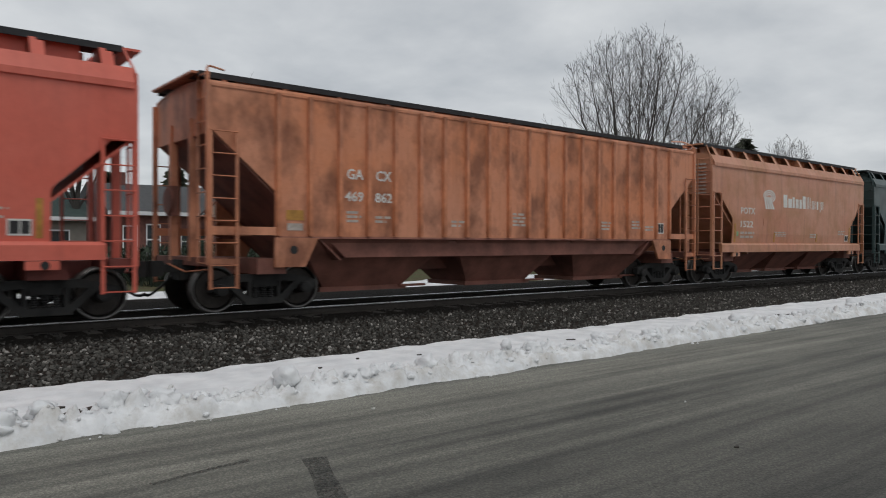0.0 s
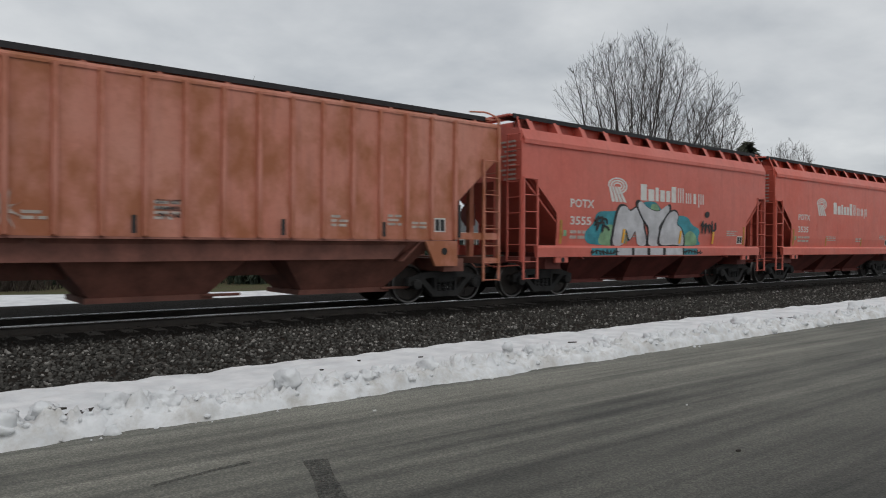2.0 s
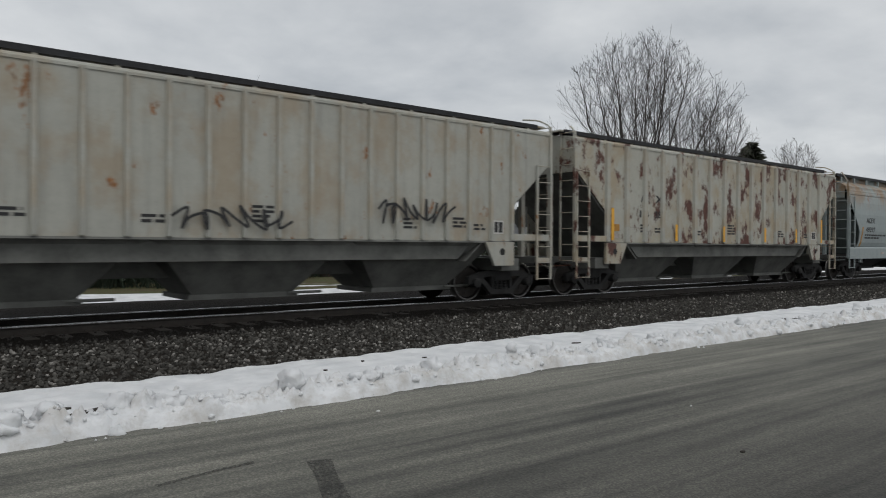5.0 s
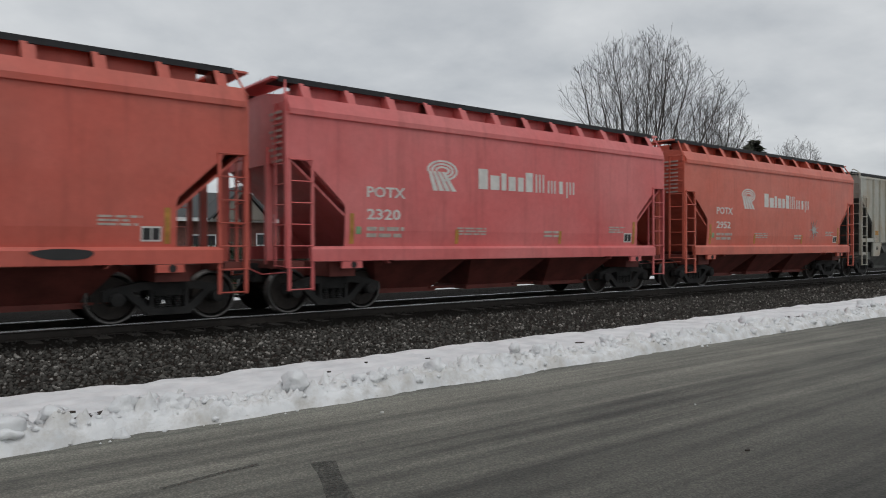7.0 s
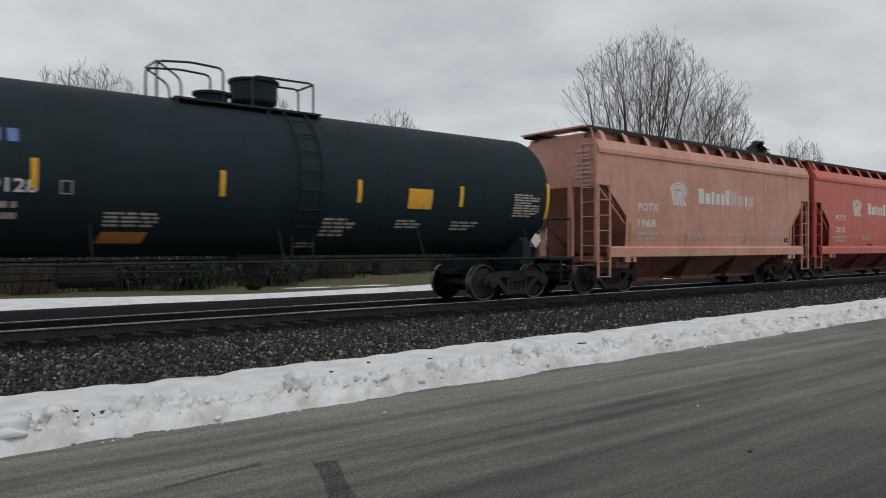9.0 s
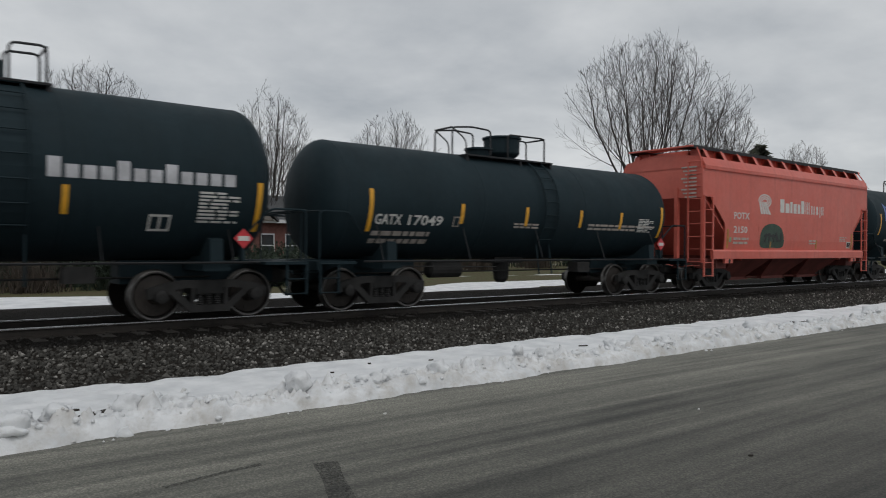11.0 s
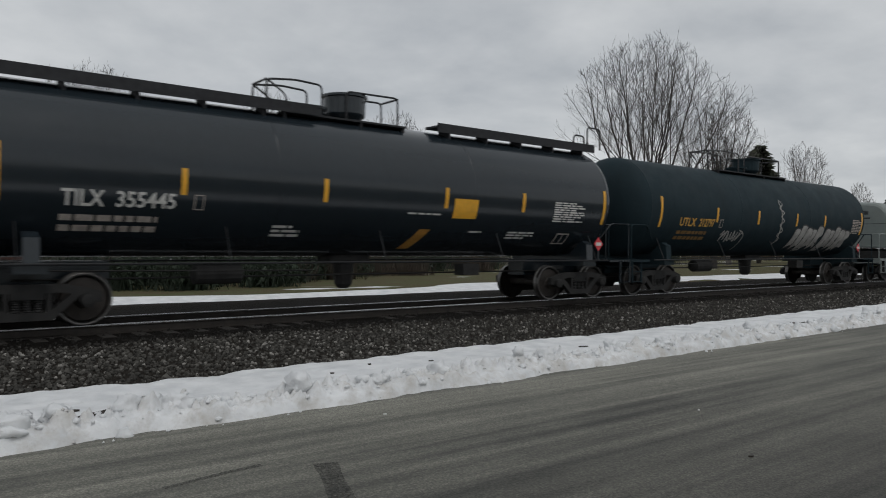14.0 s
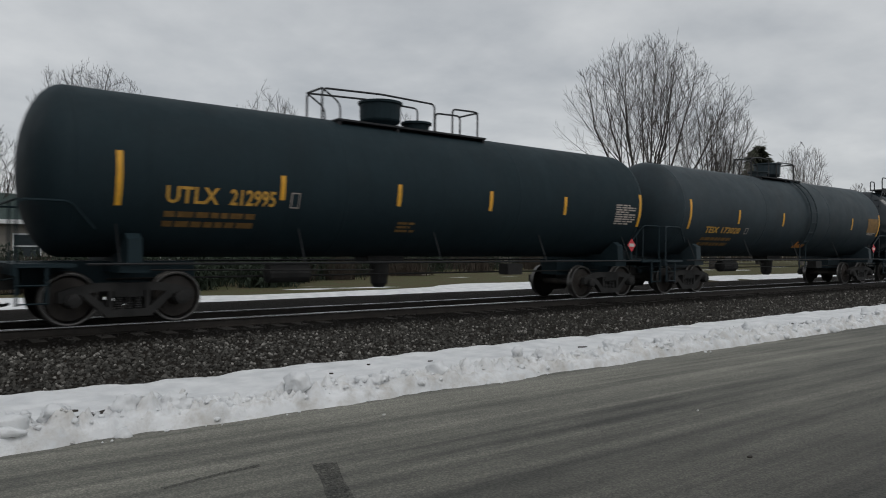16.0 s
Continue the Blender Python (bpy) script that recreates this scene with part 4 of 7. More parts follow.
def smooth_loop(pts, steps=5):
    m = len(pts)
    return [catmull(pts[i - 1], pts[i], pts[(i + 1) % m], pts[(i + 2) % m], k / steps) for i in range(m) for k in range(steps)]


def smooth_line(pts, steps=4):
    q = [pts[0], *pts, pts[-1]]
    return [catmull(q[i], q[i + 1], q[i + 2], q[i + 3], k / steps) for i in range(len(pts) - 1) for k in range(steps)] + [tuple(pts[-1])]


def scribble(x0, x1, z0, z1, loops, seed):
    """A run of looping strokes."""
    rng = random.Random(seed)
    pts, m = [], loops * 4
    for i in range(m + 1):
        t = i / m
        pts.append((x0 + (x1 - x0) * t + (x1 - x0) / loops * 0.35 * math.sin(i * 1.9 + rng.uniform(-0.4, 0.4)), (z0 + z1) / 2 + (z1 - z0) / 2 * math.sin(i * 2.2 + rng.uniform(-0.5, 0.5)) * rng.uniform(0.6, 1)))
    return pts


# ---- running gear, shared by all cars ----
def make_truck_meshes():
    def grab(name, bm, mats):
        ob = finish(name, bm, mats)
        me = ob.data
        bpy.data.objects.remove(ob)
        return me
    bm = bmesh.new()
    for s in (-1, 1):
        y0, y1 = (-1.1, -0.96) if s < 0 else (0.96, 1.1)
        top = [(-1.12, 0.42), (-1.12, 0.6), (-0.85, 0.68), (-0.5, 0.74), (0.5, 0.74), (0.85, 0.68), (1.12, 0.6), (1.12, 0.42), (0.98, 0.42), (0.97, 0.52), (0.8, 0.55), (0.45, 0.6), (-0.45, 0.6), (-0.8, 0.55), (-0.97, 0.52), (-0.98, 0.42)]
        prism(bm, top, y0, y1)
        for d in (-1, 1):
            prism(bm, [(d * 0.8, 0.56), (d * 0.66, 0.6), (d * 0.3, 0.27), (d * 0.36, 0.15)], y0, y1)
            prism(bm, [(d * 0.34, 0.2), (d * 0.27, 0.2), (d * 0.27, 0.62), (d * 0.34, 0.62)], y0, y1)
            lathe(bm, [(-0.12, 0.06), (-0.1, 0.12), (0.1, 0.12), (0.12, 0.06)], "y", 12, (d * 0.89, (y0 + y1) / 2 + s * 0.06, 0.457))
        prism(bm, [(-0.4, 0.15), (0.4, 0.15), (0.34, 0.28), (-0.34, 0.28)], y0, y1)
        for x in (-0.16, 0.0, 0.16):
            lathe(bm, [(0.28 + 0.02 * k, 0.07 if k % 2 else 0.055) for k in range(11)], "z", 8, (x, (y0 + y1) / 2, 0))
        box(bm, -0.25, 0.25, y0, y1, 0.49, 0.6)
    box(bm, -0.2, 0.2, -0.96, 0.96, 0.46, 0.7)
    lathe(bm, [(0.66, 0.2), (0.78, 0.2)], "z", 12)
    for d in (-1, 1):
        box(bm, d * 0.38 - 0.04, d * 0.38 + 0.04, -0.9, 0.9, 0.34, 0.44)
        for y in (-0.75, 0.75):
            box(bm, d * 0.42 - 0.03, d * 0.42 + 0.03, y - 0.06, y + 0.06, 0.3, 0.6)
    frame_me = grab("truck", bm, M_TRUCK)
    bm = bmesh.new()
    for s in (-1, 1):
        a = s * 0.75
        lathe(bm, [(a - s * 0.08, 0.44), (a - s * 0.075, 0.4), (a, 0.37), (a + s * 0.02, 0.16), (a + s * 0.07, 0.13), (a - s * 0.05, 0.13), (a - s * 0.1, 0.16), (a - s * 0.1, 0.38), (a - s * 0.1, 0.485)], "y", 36, (0, 0, 0))
    lathe(bm, [(-0.72, 0.085), (0.72, 0.085)], "y", 12)
    for k in range(3):
        for s in (-1, 1):
            q = k * 2.1
            box(bm, 0.27 * math.cos(q) - 0.05, 0.27 * math.cos(q) + 0.05, s * 0.757 - 0.012, s * 0.757 + 0.012, 0.27 * math.sin(q) - 0.03, 0.27 * math.sin(q) + 0.03)
    wheel_me = grab("wheelset", bm, M_WHEEL)
    bm = bmesh.new()
    for s in (-1,):
        a = s * 0.75
        lathe(bm, [(a - s * 0.1, 0.485), (a - s * 0.07, 0.47), (a - s * 0.06, 0.457), (a + s * 0.055, 0.4535), (a + s * 0.062, 0.44), (a + s * 0.058, 0.415), (a - s * 0.02, 0.4)], "y", 40, (0, 0, 0), False)
    rim_me = grab("tyre", bm, M_TREAD)
    for me in (wheel_me, rim_me):
        me.polygons.foreach_set("use_smooth", [False] * len(me.polygons))
    return frame_me, wheel_me, rim_me


TRUCK_ME, WHEEL_ME, RIM_ME = make_truck_meshes()
WHEELS = []      # wheelset, its car's station, its place along the truck
CARS = []        # car, station


def truck(car, x, station):
    t = shared("truck", TRUCK_ME, car, pose(x, 0, 0), "grimy cast-steel two-axle truck")
    for d in (-0.89, 0.89):
        w = shared("wheelset", WHEEL_ME, t, pose(d, 0, 0.457), "brown steel wheels on an axle")
        w.matrix_basis = pose(d, 0, 0.457)
        WHEELS.append((w, station + x + d, d))
    return t


def coupler(car, x, d, reach, mat):
    """Draft gear, knuckle and air hose at the end x, pointing along d."""
    bm = bmesh.new()
    a = x + d * reach
    box(bm, min(x - d * 0.5, x + d * 0.1), max(x - d * 0.5, x + d * 0.1), -0.2, 0.2, 0.62, 1.02)
    box(bm, min(x, a - d * 0.25), max(x, a - d * 0.25), -0.08, 0.08, 0.78, 0.93)
    prism(bm, [(a - d * 0.3, -0.13), (a - d * 0.05, -0.16), (a, -0.06), (a - d * 0.06, 0.02), (a, 0.1), (a - d * 0.08, 0.16), (a - d * 0.3, 0.12)], 0.7, 1.0, "z")
    part("coupler", bm, M_TRUCK, car, "grimy steel knuckle coupler")
    bm = bmesh.new()
    tube(bm, bend([(x + d * 0.05, 0.3, 0.72), (x + d * 0.25, 0.32, 0.5), (a - d * 0.1, 0.2, 0.3), (a + d * 0.02, 0.1, 0.36)], 0.1), 0.028, 6)
    part("air_hose", bm, M_HOSE, car)
    bm = bmesh.new()
    tube(bm, [(x, -1.4, 0.86), (x + d * 0.12, -0.6, 0.8), (x + d * 0.3, -0.15, 0.95)], 0.016, 5)
    part("uncoupling_lever", bm, mat, car)


def ladder(car, x0, x1, y, z0, z1, count, mat, stile=0.035, across="x"):
    """Two stiles and round rungs, each its own piece under the ladder's frame."""
    bm = bmesh.new()
    for s in (x0, x1):
        if across == "x":
            box(bm, s - stile, s + stile, y - 0.02, y + 0.02, z0, z1)
        else:
            box(bm, y - 0.02, y + 0.02, s - stile, s + stile, z0, z1)
    lad = part("ladder", bm, mat, car)
    bm = bmesh.new()
    if across == "x":
        tube(bm, [(x0, y - 0.03, 0), (x1, y - 0.03, 0)], 0.013, 5)
    else:
        tube(bm, [(y - 0.03, x0, 0), (y - 0.03, x1, 0)], 0.013, 5)
    me = None
    for k in range(count):
        z = z0 + 0.03 + (z1 - z0 - 0.06) * k / (count - 1)
        if me is None:
            r = part("rung", bm, mat, lad)
            me = r.data
        else:
            r = shared("rung", me, lad)
        r.location = (0, 0, z)
    return lad


def new_car(name, station, label, category, group):
    car = new(name)
    tagged(car, label, category, group)
    CARS.append((car, station))
    return car


def skin_sheet(bm, rows, sign, thick=0.03):
    """A flank from rows (z, y, left x, right x), with thickness."""
    outer = [[bm.verts.new((x, sign * y, z)) for x in (l, r)] for z, y, l, r in rows]
    inner = [[bm.verts.new((x, sign * (y - thick), z)) for x in (l, r)] for z, y, l, r in rows]
    for g in (outer, inner):
        for a, b in zip(g, g[1:]):
            bm.faces.new((a[0], a[1], b[1], b[0]))
    for k in (0, 1):
        for i in range(len(rows) - 1):
            bm.faces.new((outer[i][k], outer[i + 1][k], inner[i + 1][k], inner[i][k]))
    for i in (0, -1):
        bm.faces.new((outer[i][0], outer[i][1], inner[i][1], inner[i][0]))


def lerp_table(table, z):
    for (z0, y0), (z1, y1) in zip(table, table[1:]):
        if z <= z1:
            return y0 + (y1 - y0) * max(0.0, (z - z0) / (z1 - z0))
    return table[-1][1]


# ---- covered hoppers ----
def hopper(station, half, centres, flank, roof, cut, mats, style, label, group, bays, sill):
    """flank: (z, y) up one side; roof: (y, z) from eave to ridge; cut: (z, pull-in) of the flank's ends; sill: (z0, z1, half length, y)."""
    body, dark = mats["body"], mats["under"]
    car = new_car("hopper_car", station, label, "hopper car", group)
    rows = []
    zs = sorted({z for z, _ in flank} | {z for z, _ in cut})
    for z in zs:
        pull = lerp_table(cut, z)
        rows.append((z, lerp_table(flank, z), -half + pull, half - pull))
    for s in (-1, 1):
        bm = bmesh.new()
        skin_sheet(bm, rows, s)
        part("side_sheet", bm, body, car)
    z_low, z_cut, z_eave = flank[0][0], max(z for z, p in cut if p > 0.05), flank[-1][0]
    # roof with eave lip
    bm = bmesh.new()
    under = [(y, z - 0.05) for y, z in roof]
    outline = [(-y, z) for y, z in roof] + [(y, z) for y, z in roof[::-1]] + [(y, z) for y, z in under] + [(-y, z) for y, z in under[::-1]]
    clean = []
    for p in outline:
        if not clean or (abs(p[0] - clean[-1][0]) + abs(p[1] - clean[-1][1])) > 1e-4:
            clean.append(p)
    prism(bm, clean, -half + 0.02, half - 0.02, "x")
    part("roof", bm, body, car, smooth=False)
    # end sheets, slope sheets, inner closure
    inner_y = flank[-1][1] - 0.14
    for d in (-1, 1):
        bm = bmesh.new()
        x = d * (half - 0.03)
        box(bm, min(x, x - d * 0.04), max(x, x - d * 0.04), -flank[-1][1] + 0.02, flank[-1][1] - 0.02, z_cut, z_eave)
        prism(bm, [(y, z - 0.01) for y, z in [(-a, b) for a, b in roof]] + [(y, z - 0.01) for y, z in roof[::-1][1:]], min(x, x - d * 0.03), max(x, x - d * 0.03), "x")
        part("end_sheet", bm, body, car)
        bm = bmesh.new()
        x0, x1 = d * (half - 0.05), d * (half - 0.05 - (z_cut - 1.0) * 1.15)
        prism(bm, [(x0, z_cut + 0.02), (x1, 1.0), (x1 - d * 0.05, 1.0), (x0 - d * 0.06, z_cut + 0.02)], -flank[-1][1] + 0.05, flank[-1][1] - 0.05)
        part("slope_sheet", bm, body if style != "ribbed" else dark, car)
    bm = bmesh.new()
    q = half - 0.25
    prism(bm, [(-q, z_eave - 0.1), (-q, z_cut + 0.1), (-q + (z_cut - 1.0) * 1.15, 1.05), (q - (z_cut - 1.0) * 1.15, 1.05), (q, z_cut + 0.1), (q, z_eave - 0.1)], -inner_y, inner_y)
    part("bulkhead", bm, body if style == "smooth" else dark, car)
    # discharge bays
    top_l, bot_l, z_top, z_bot, w_top, w_bot = bays["top"], bays["bottom"], bays["z1"], bays["z0"], bays["w1"], bays["w0"]
    for c in bays["centres"]:
        bm = bmesh.new()
        lo = [bm.verts.new((c + a * bot_l / 2, b * w_bot, z_bot + 0.1)) for a, b in ((-1, -1), (1, -1), (1, 1), (-1, 1))]
        hi = [bm.verts.new((c + a * top_l / 2, b * w_top, z_top)) for a, b in ((-1, -1), (1, -1), (1, 1), (-1, 1))]
        bm.faces.new(lo), bm.faces.new(hi)
        for i in range(4):
            bm.faces.new((lo[i], lo[(i + 1) % 4], hi[(i + 1) % 4], hi[i]))
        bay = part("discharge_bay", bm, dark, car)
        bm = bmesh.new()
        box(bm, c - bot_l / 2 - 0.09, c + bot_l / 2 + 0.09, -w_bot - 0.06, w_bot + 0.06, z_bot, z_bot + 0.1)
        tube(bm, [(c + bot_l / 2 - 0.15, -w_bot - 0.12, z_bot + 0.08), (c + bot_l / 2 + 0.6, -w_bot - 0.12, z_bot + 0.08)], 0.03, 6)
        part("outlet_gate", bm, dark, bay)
    # side sill
    z0, z1, sl, sy = sill
    for s in (-1, 1):
        bm = bmesh.new()
        prism(bm, [(s * (sy - 0.1), z0), (s * sy, z0), (s * sy, z1 - 0.06), (s * (sy - 0.05), z1), (s * (sy - 0.13), z1)], -sl, sl, "x")
        part("side_sill", bm, body if style != "ribbed" else dark, car)
    bm = bmesh.new()
    box(bm, -half + 0.25, half - 0.25, -0.3, 0.3, 0.72, 1.02)
    part("centre_sill", bm, dark, car)
    for d in (-1, 1):
        bm = bmesh.new()
        x = d * (half - 0.2)
        box(bm, x - 0.2, x + 0.2, -1.45, 1.45, 0.92, 1.08)
        prism(bm, [(d * (half - 1.6), 0.75), (d * (half - 1.0), 0.75), (d * (half - 1.0), 1.05), (d * (half - 1.6), 1.05)], -1.4, 1.4)
        part("end_platform", bm, dark, car)
        coupler(car, d * (half - 0.02), d, 0.66, body)
        # corner posts and inner stanchions
        for y in (-1.52, 1.52):
            bm = bmesh.new()
            box(bm, d * half - 0.045, d * half + 0.045, y - 0.04, y + 0.04, 0.95, z_eave - 0.02)
            part("corner_post", bm, body, car)
        for y in (-0.55, 0.55):
            bm = bmesh.new()
            box(bm, d * (half - 0.06) - 0.07, d * (half - 0.06) + 0.07, y - 0.06, y + 0.06, 1.0, z_cut + 0.35)
            part("stanchion", bm, body, car)
        for s in (-1, 1):
            ladder(car, d * (half - 0.02), d * (half - 0.52), s * 1.57, 0.5, z_cut + 0.05, 7 if style != "ribbed" else 8, body, 0.03)
        ladder(car, -1.5, -1.0, d * (half + 0.03) if d > 0 else -half + 0.0, 0.95, z_eave + 0.2, 9, body, 0.025, "y")
        bm = bmesh.new()
        tube(bm, bend([(d * (half + 0.02), -1.48, z_eave - 0.1), (d * (half + 0.02), -1.48, z_eave + 0.22), (d * (half - 0.12), -1.2, roof[-1][1] + 0.2), (d * (half - 0.5), -1.0, roof[-1][1] + 0.2)], 0.1), 0.022, 6)
        part("grab_iron", bm, body, car)
    # hand brake at one end
    bm = bmesh.new()
    lathe(bm, [(-0.02, 0.27), (0.02, 0.27)], "x", 20, (-half - 0.06, 0.5, 2.2))
    lathe(bm, [(-0.02, 0.22), (0.03, 0.22)], "x", 20, (-half - 0.06, 0.5, 2.2))
    box(bm, -half - 0.05, -half + 0.1, 0.35, 0.65, 1.9, 2.5)
    part("hand_brake", bm, dark, car)
    # running boards on brackets over a row of hatches
    zr, yr = roof[-1][1] + mats.get("board_up", 0.12), mats.get("board_y", (0.72, 1.22))
    for s in (-1, 1):
        bm = bmesh.new()
        box(bm, -half - 0.05, half - 0.12, min(s * yr[0], s * yr[1]), max(s * yr[0], s * yr[1]), zr, zr + 0.05)
        box(bm, -half - 0.05, half - 0.12, min(s * yr[1], s * (yr[1] + 0.03)), max(s * yr[1], s * (yr[1] + 0.03)), zr - 0.05, zr + 0.06)
        part("running_board", bm, M_GRATE, car, "dark grating walkway on the roof")
    for d in (-1, 1):
        bm = bmesh.new()
        box(bm, d * (half - 0.1) - 0.28, d * (half - 0.1) + 0.28, -yr[1], yr[1], zr + 0.002, zr + 0.045)
        part("end_walkway", bm, body, car)
    count = mats.get("brackets", 11)
    bracket_me = None
    for k in range(count):
        x = -half + 0.45 + (2 * half - 0.9) * k / (count - 1)
        for s in (-1, 1):
            if bracket_me is None:
                bm = bmesh.new()
                if style == "smooth":
                    top = zr - roof[1][1] - 0.01
                    prism(bm, [(-yr[1] - 0.22, 0.24), (-yr[1] - 0.02, top), (-yr[1] + 0.4, top), (-yr[1] + 0.4, 0.2)], -0.05, 0.05, "x")
                    prism(bm, [(-yr[1] - 0.2, 0.24), (-yr[1] - 0.04, top - 0.06), (-yr[1] + 0.1, top - 0.06), (-yr[1] + 0.1, 0.22)], -0.05, 0.16, "x")
                else:
                    box(bm, -0.04, 0.04, -yr[1] - 0.02, -yr[1] + 0.05, -0.1, zr - roof[1][1] + 0.05)
                ob = part("bracket", bm, body, car)
                bracket_me = ob.data
            else:
                ob = shared("bracket", bracket_me, car)
            ob.matrix_basis = pose(x, 0, roof[1][1], 0, 0, 0) if s < 0 else pose(x, 0, roof[1][1], 0, 0, 180)
    bm = bmesh.new()
    box(bm, -half + 0.6, half - 0.6, -0.6, 0.6, roof[-1][1] - 0.1, zr - 0.01)
    part("hatch_cover", bm, body, car)
    for s in (-1, 1):
        bm = bmesh.new()
        box(bm, -half + 0.75, half - 0.75, min(s * 0.66, s * (yr[1] - 0.17)), max(s * 0.66, s * (yr[1] - 0.17)), roof[-1][1] - 0.25, zr - 0.004)
        part("hatch_coaming", bm, body, car)
    for x in centres:
        truck(car, x, station)
    return car, Side(car, lambda z: -lerp_table(flank, z))


def bolt_pads(car, xs, z0, z1, y, mat, w=0.24):
    """Jacking pads with a round hole, under the sill."""
    for x in xs:
        bm = bmesh.new()
        box(bm, x - w, x + w, y - 0.02, y + 0.06, z0, z1)
        p = part("jacking_pad", bm, mat, car)
        bm = bmesh.new()
        lathe(bm, [(-0.006, 0.07), (0.004, 0.07)], "y", 12, (x + w * 0.15, y - 0.02, (z0 + z1) / 2))
        part("hole", bm, M_HOSE, p)


def emblem(side, x0, x1, z0, z1, mat):
    """Striped swoosh: four leaning bars under nested arcs."""
    w, h = x1 - x0, z1 - z0
    quads = []
    for k in range(4):
        a = x0 + w * (0.30 + 0.2 * k)
        quads.append([(a - w * 0.1, z0), (a + w * 0.05, z0), (x0 + w * (0.16 + 0.14 * k), z0 + h * 0.62), (x0 + w * (0.05 + 0.14 * k), z0 + h * 0.62)])
    for k in range(3):
        rx, rz = w * (0.5 - 0.13 * k), h * (0.34 - 0.1 * k)
        cx, cz = x0 + w * 0.5, z0 + h * 0.66
        arc = [(math.pi * (1.05 - 1.5 * i / 12)) for i in range(13)]
        for a, b in zip(arc, arc[1:]):
            quads.append([(cx + rx * math.cos(a), cz + rz * math.sin(a)), (cx + rx * math.cos(b), cz + rz * math.sin(b)), (cx + (rx - w * 0.075) * math.cos(b), cz + (rz - h * 0.06) * math.sin(b)), (cx + (rx - w * 0.075) * math.cos(a), cz + (rz - h * 0.06) * math.sin(a))])
    side.quads(quads, mat, "emblem")


def word_blocks(side, x0, x1, z0, z1, mat):
    """Owner's wordmark as plain upright blocks, heavy ones then light ones."""
    w, h = x1 - x0, z1 - z0
    base = z0 + h * 0.17
    quads = []
    for a, b, top in ((0.0, 0.085, 1.0), (0.11, 0.195, 0.72), (0.215, 0.262, 0.86), (0.285, 0.355, 0.72), (0.378, 0.435, 0.72), (0.458, 0.53, 1.0)):
        quads.append(rect(x0 + w * a, x0 + w * b, base, z0 + h * (0.17 + 0.83 * top)))
    for a, b, top, low in ((0.56, 0.65, 0.96, 0.0), (0.69, 0.775, 0.68, 0.0), (0.815, 0.855, 0.68, 0.0), (0.895, 0.985, 0.68, -0.17)):
        zt, zl, t = z0 + h * (0.17 + 0.83 * top), base + h * low, w * 0.015
        quads += [rect(x0 + w * a, x0 + w * a + t, zl, zt), rect(x0 + w * (a + b) / 2 - t / 2, x0 + w * (a + b) / 2 + t / 2, base, zt), rect(x0 + w * b - t, x0 + w * b, base, zt)]
    for q in quads:
        side.quads([q], mat, "wordmark_block")


def smooth_hopper(station, body, under, label, marks, number=None, ink=None, faded=False, stripes=True):
    ink = ink or M_WHITE
    mats = {"body": body, "under": under, "board_up": 0.14, "board_y": (0.62, 1.22), "brackets": 12}
    flank = [(1.26, 1.5), (1.7, 1.545), (2.6, 1.565), (3.4, 1.56), (4.03, 1.55)]
    roof = [(1.6, 4.0), (1.6, 4.06), (1.46, 4.33), (0.55, 4.5), (0.0, 4.53)]
    cut = [(1.26, 1.28), (2.15, 1.28), (2.24, 1.25), (2.96, 0.48), (3.05, 0.42), (3.06, 0.02), (4.03, 0.02)]
    car, side = hopper(station, 6.16, (-4.89, 4.89), flank, roof, cut, mats, "smooth", label, "covered hopper cars of the train",
                       {"centres": (-2.75, 0.0, 2.75), "top": 2.74, "bottom": 1.6, "z1": 1.16, "z0": 0.3, "w1": 1.45, "w0": 0.62}, (1.07, 1.37, 5.68, 1.62))
    bolt_pads(car, (-4.75, 4.75), 0.92, 1.06, -1.6, body)
    if marks:
        emblem(side, -2.79, -1.89, 2.62, 3.32, ink)
        word_blocks(side, -1.25, 2.18, 2.62, 3.2, ink)
        side.words("POTX", -4.36, -3.38, 2.4, 2.63, ink)
        side.words(number, -4.36, -3.5, 1.93, 2.16, ink)
        side.bars(-4.36, -3.4, 1.5, 1.78, 2, M_DIM, 3)
        side.bars(-1.9, -1.0, 1.6, 1.8, 3, M_DIM, 4)
        side.bars(1.0, 1.7, 1.55, 1.75, 2, M_DIM, 5)
        side.bars(3.6, 4.3, 1.7, 1.9, 3, M_DIM, 6)
        side.quads([rect(4.28, 4.62, 1.46, 1.72)], M_WHITE, "data_plate")
        side.quads([rect(4.31, 4.44, 1.49, 1.69), rect(4.47, 4.59, 1.49, 1.69)], M_DARKINK, "data_plate_field", 0.005)
        side.quads([rect(-4.62, -4.5, 1.62, 1.78)], M_LIME, "inspection_decal")
        side.quads([rect(-2.75, -2.4, 2.0, 2.25), ], body, "door_plate", 0.0)
        for x, m in ((-4.72, M_OCHRE), (-1.9, M_OCHRE), (1.6, M_OCHRE), (4.72, M_OCHRE)):
            side.quads([rect(x - 0.05, x + 0.05, 1.42, 2.05 if abs(x) > 4 else 1.75)], m, "reflector", 0.003)
        # end panel stencils
        bm = bmesh.new()
        for k in range(9):
            z = 4.0 - 0.12 * k
            box(bm, -6.17, -6.16, -1.3, -0.75 - 0.07 * (k % 3), z, z + 0.05)
        tagged(part("end_stencil", bm, M_DIM, car), kind="stuff")
    return car, side


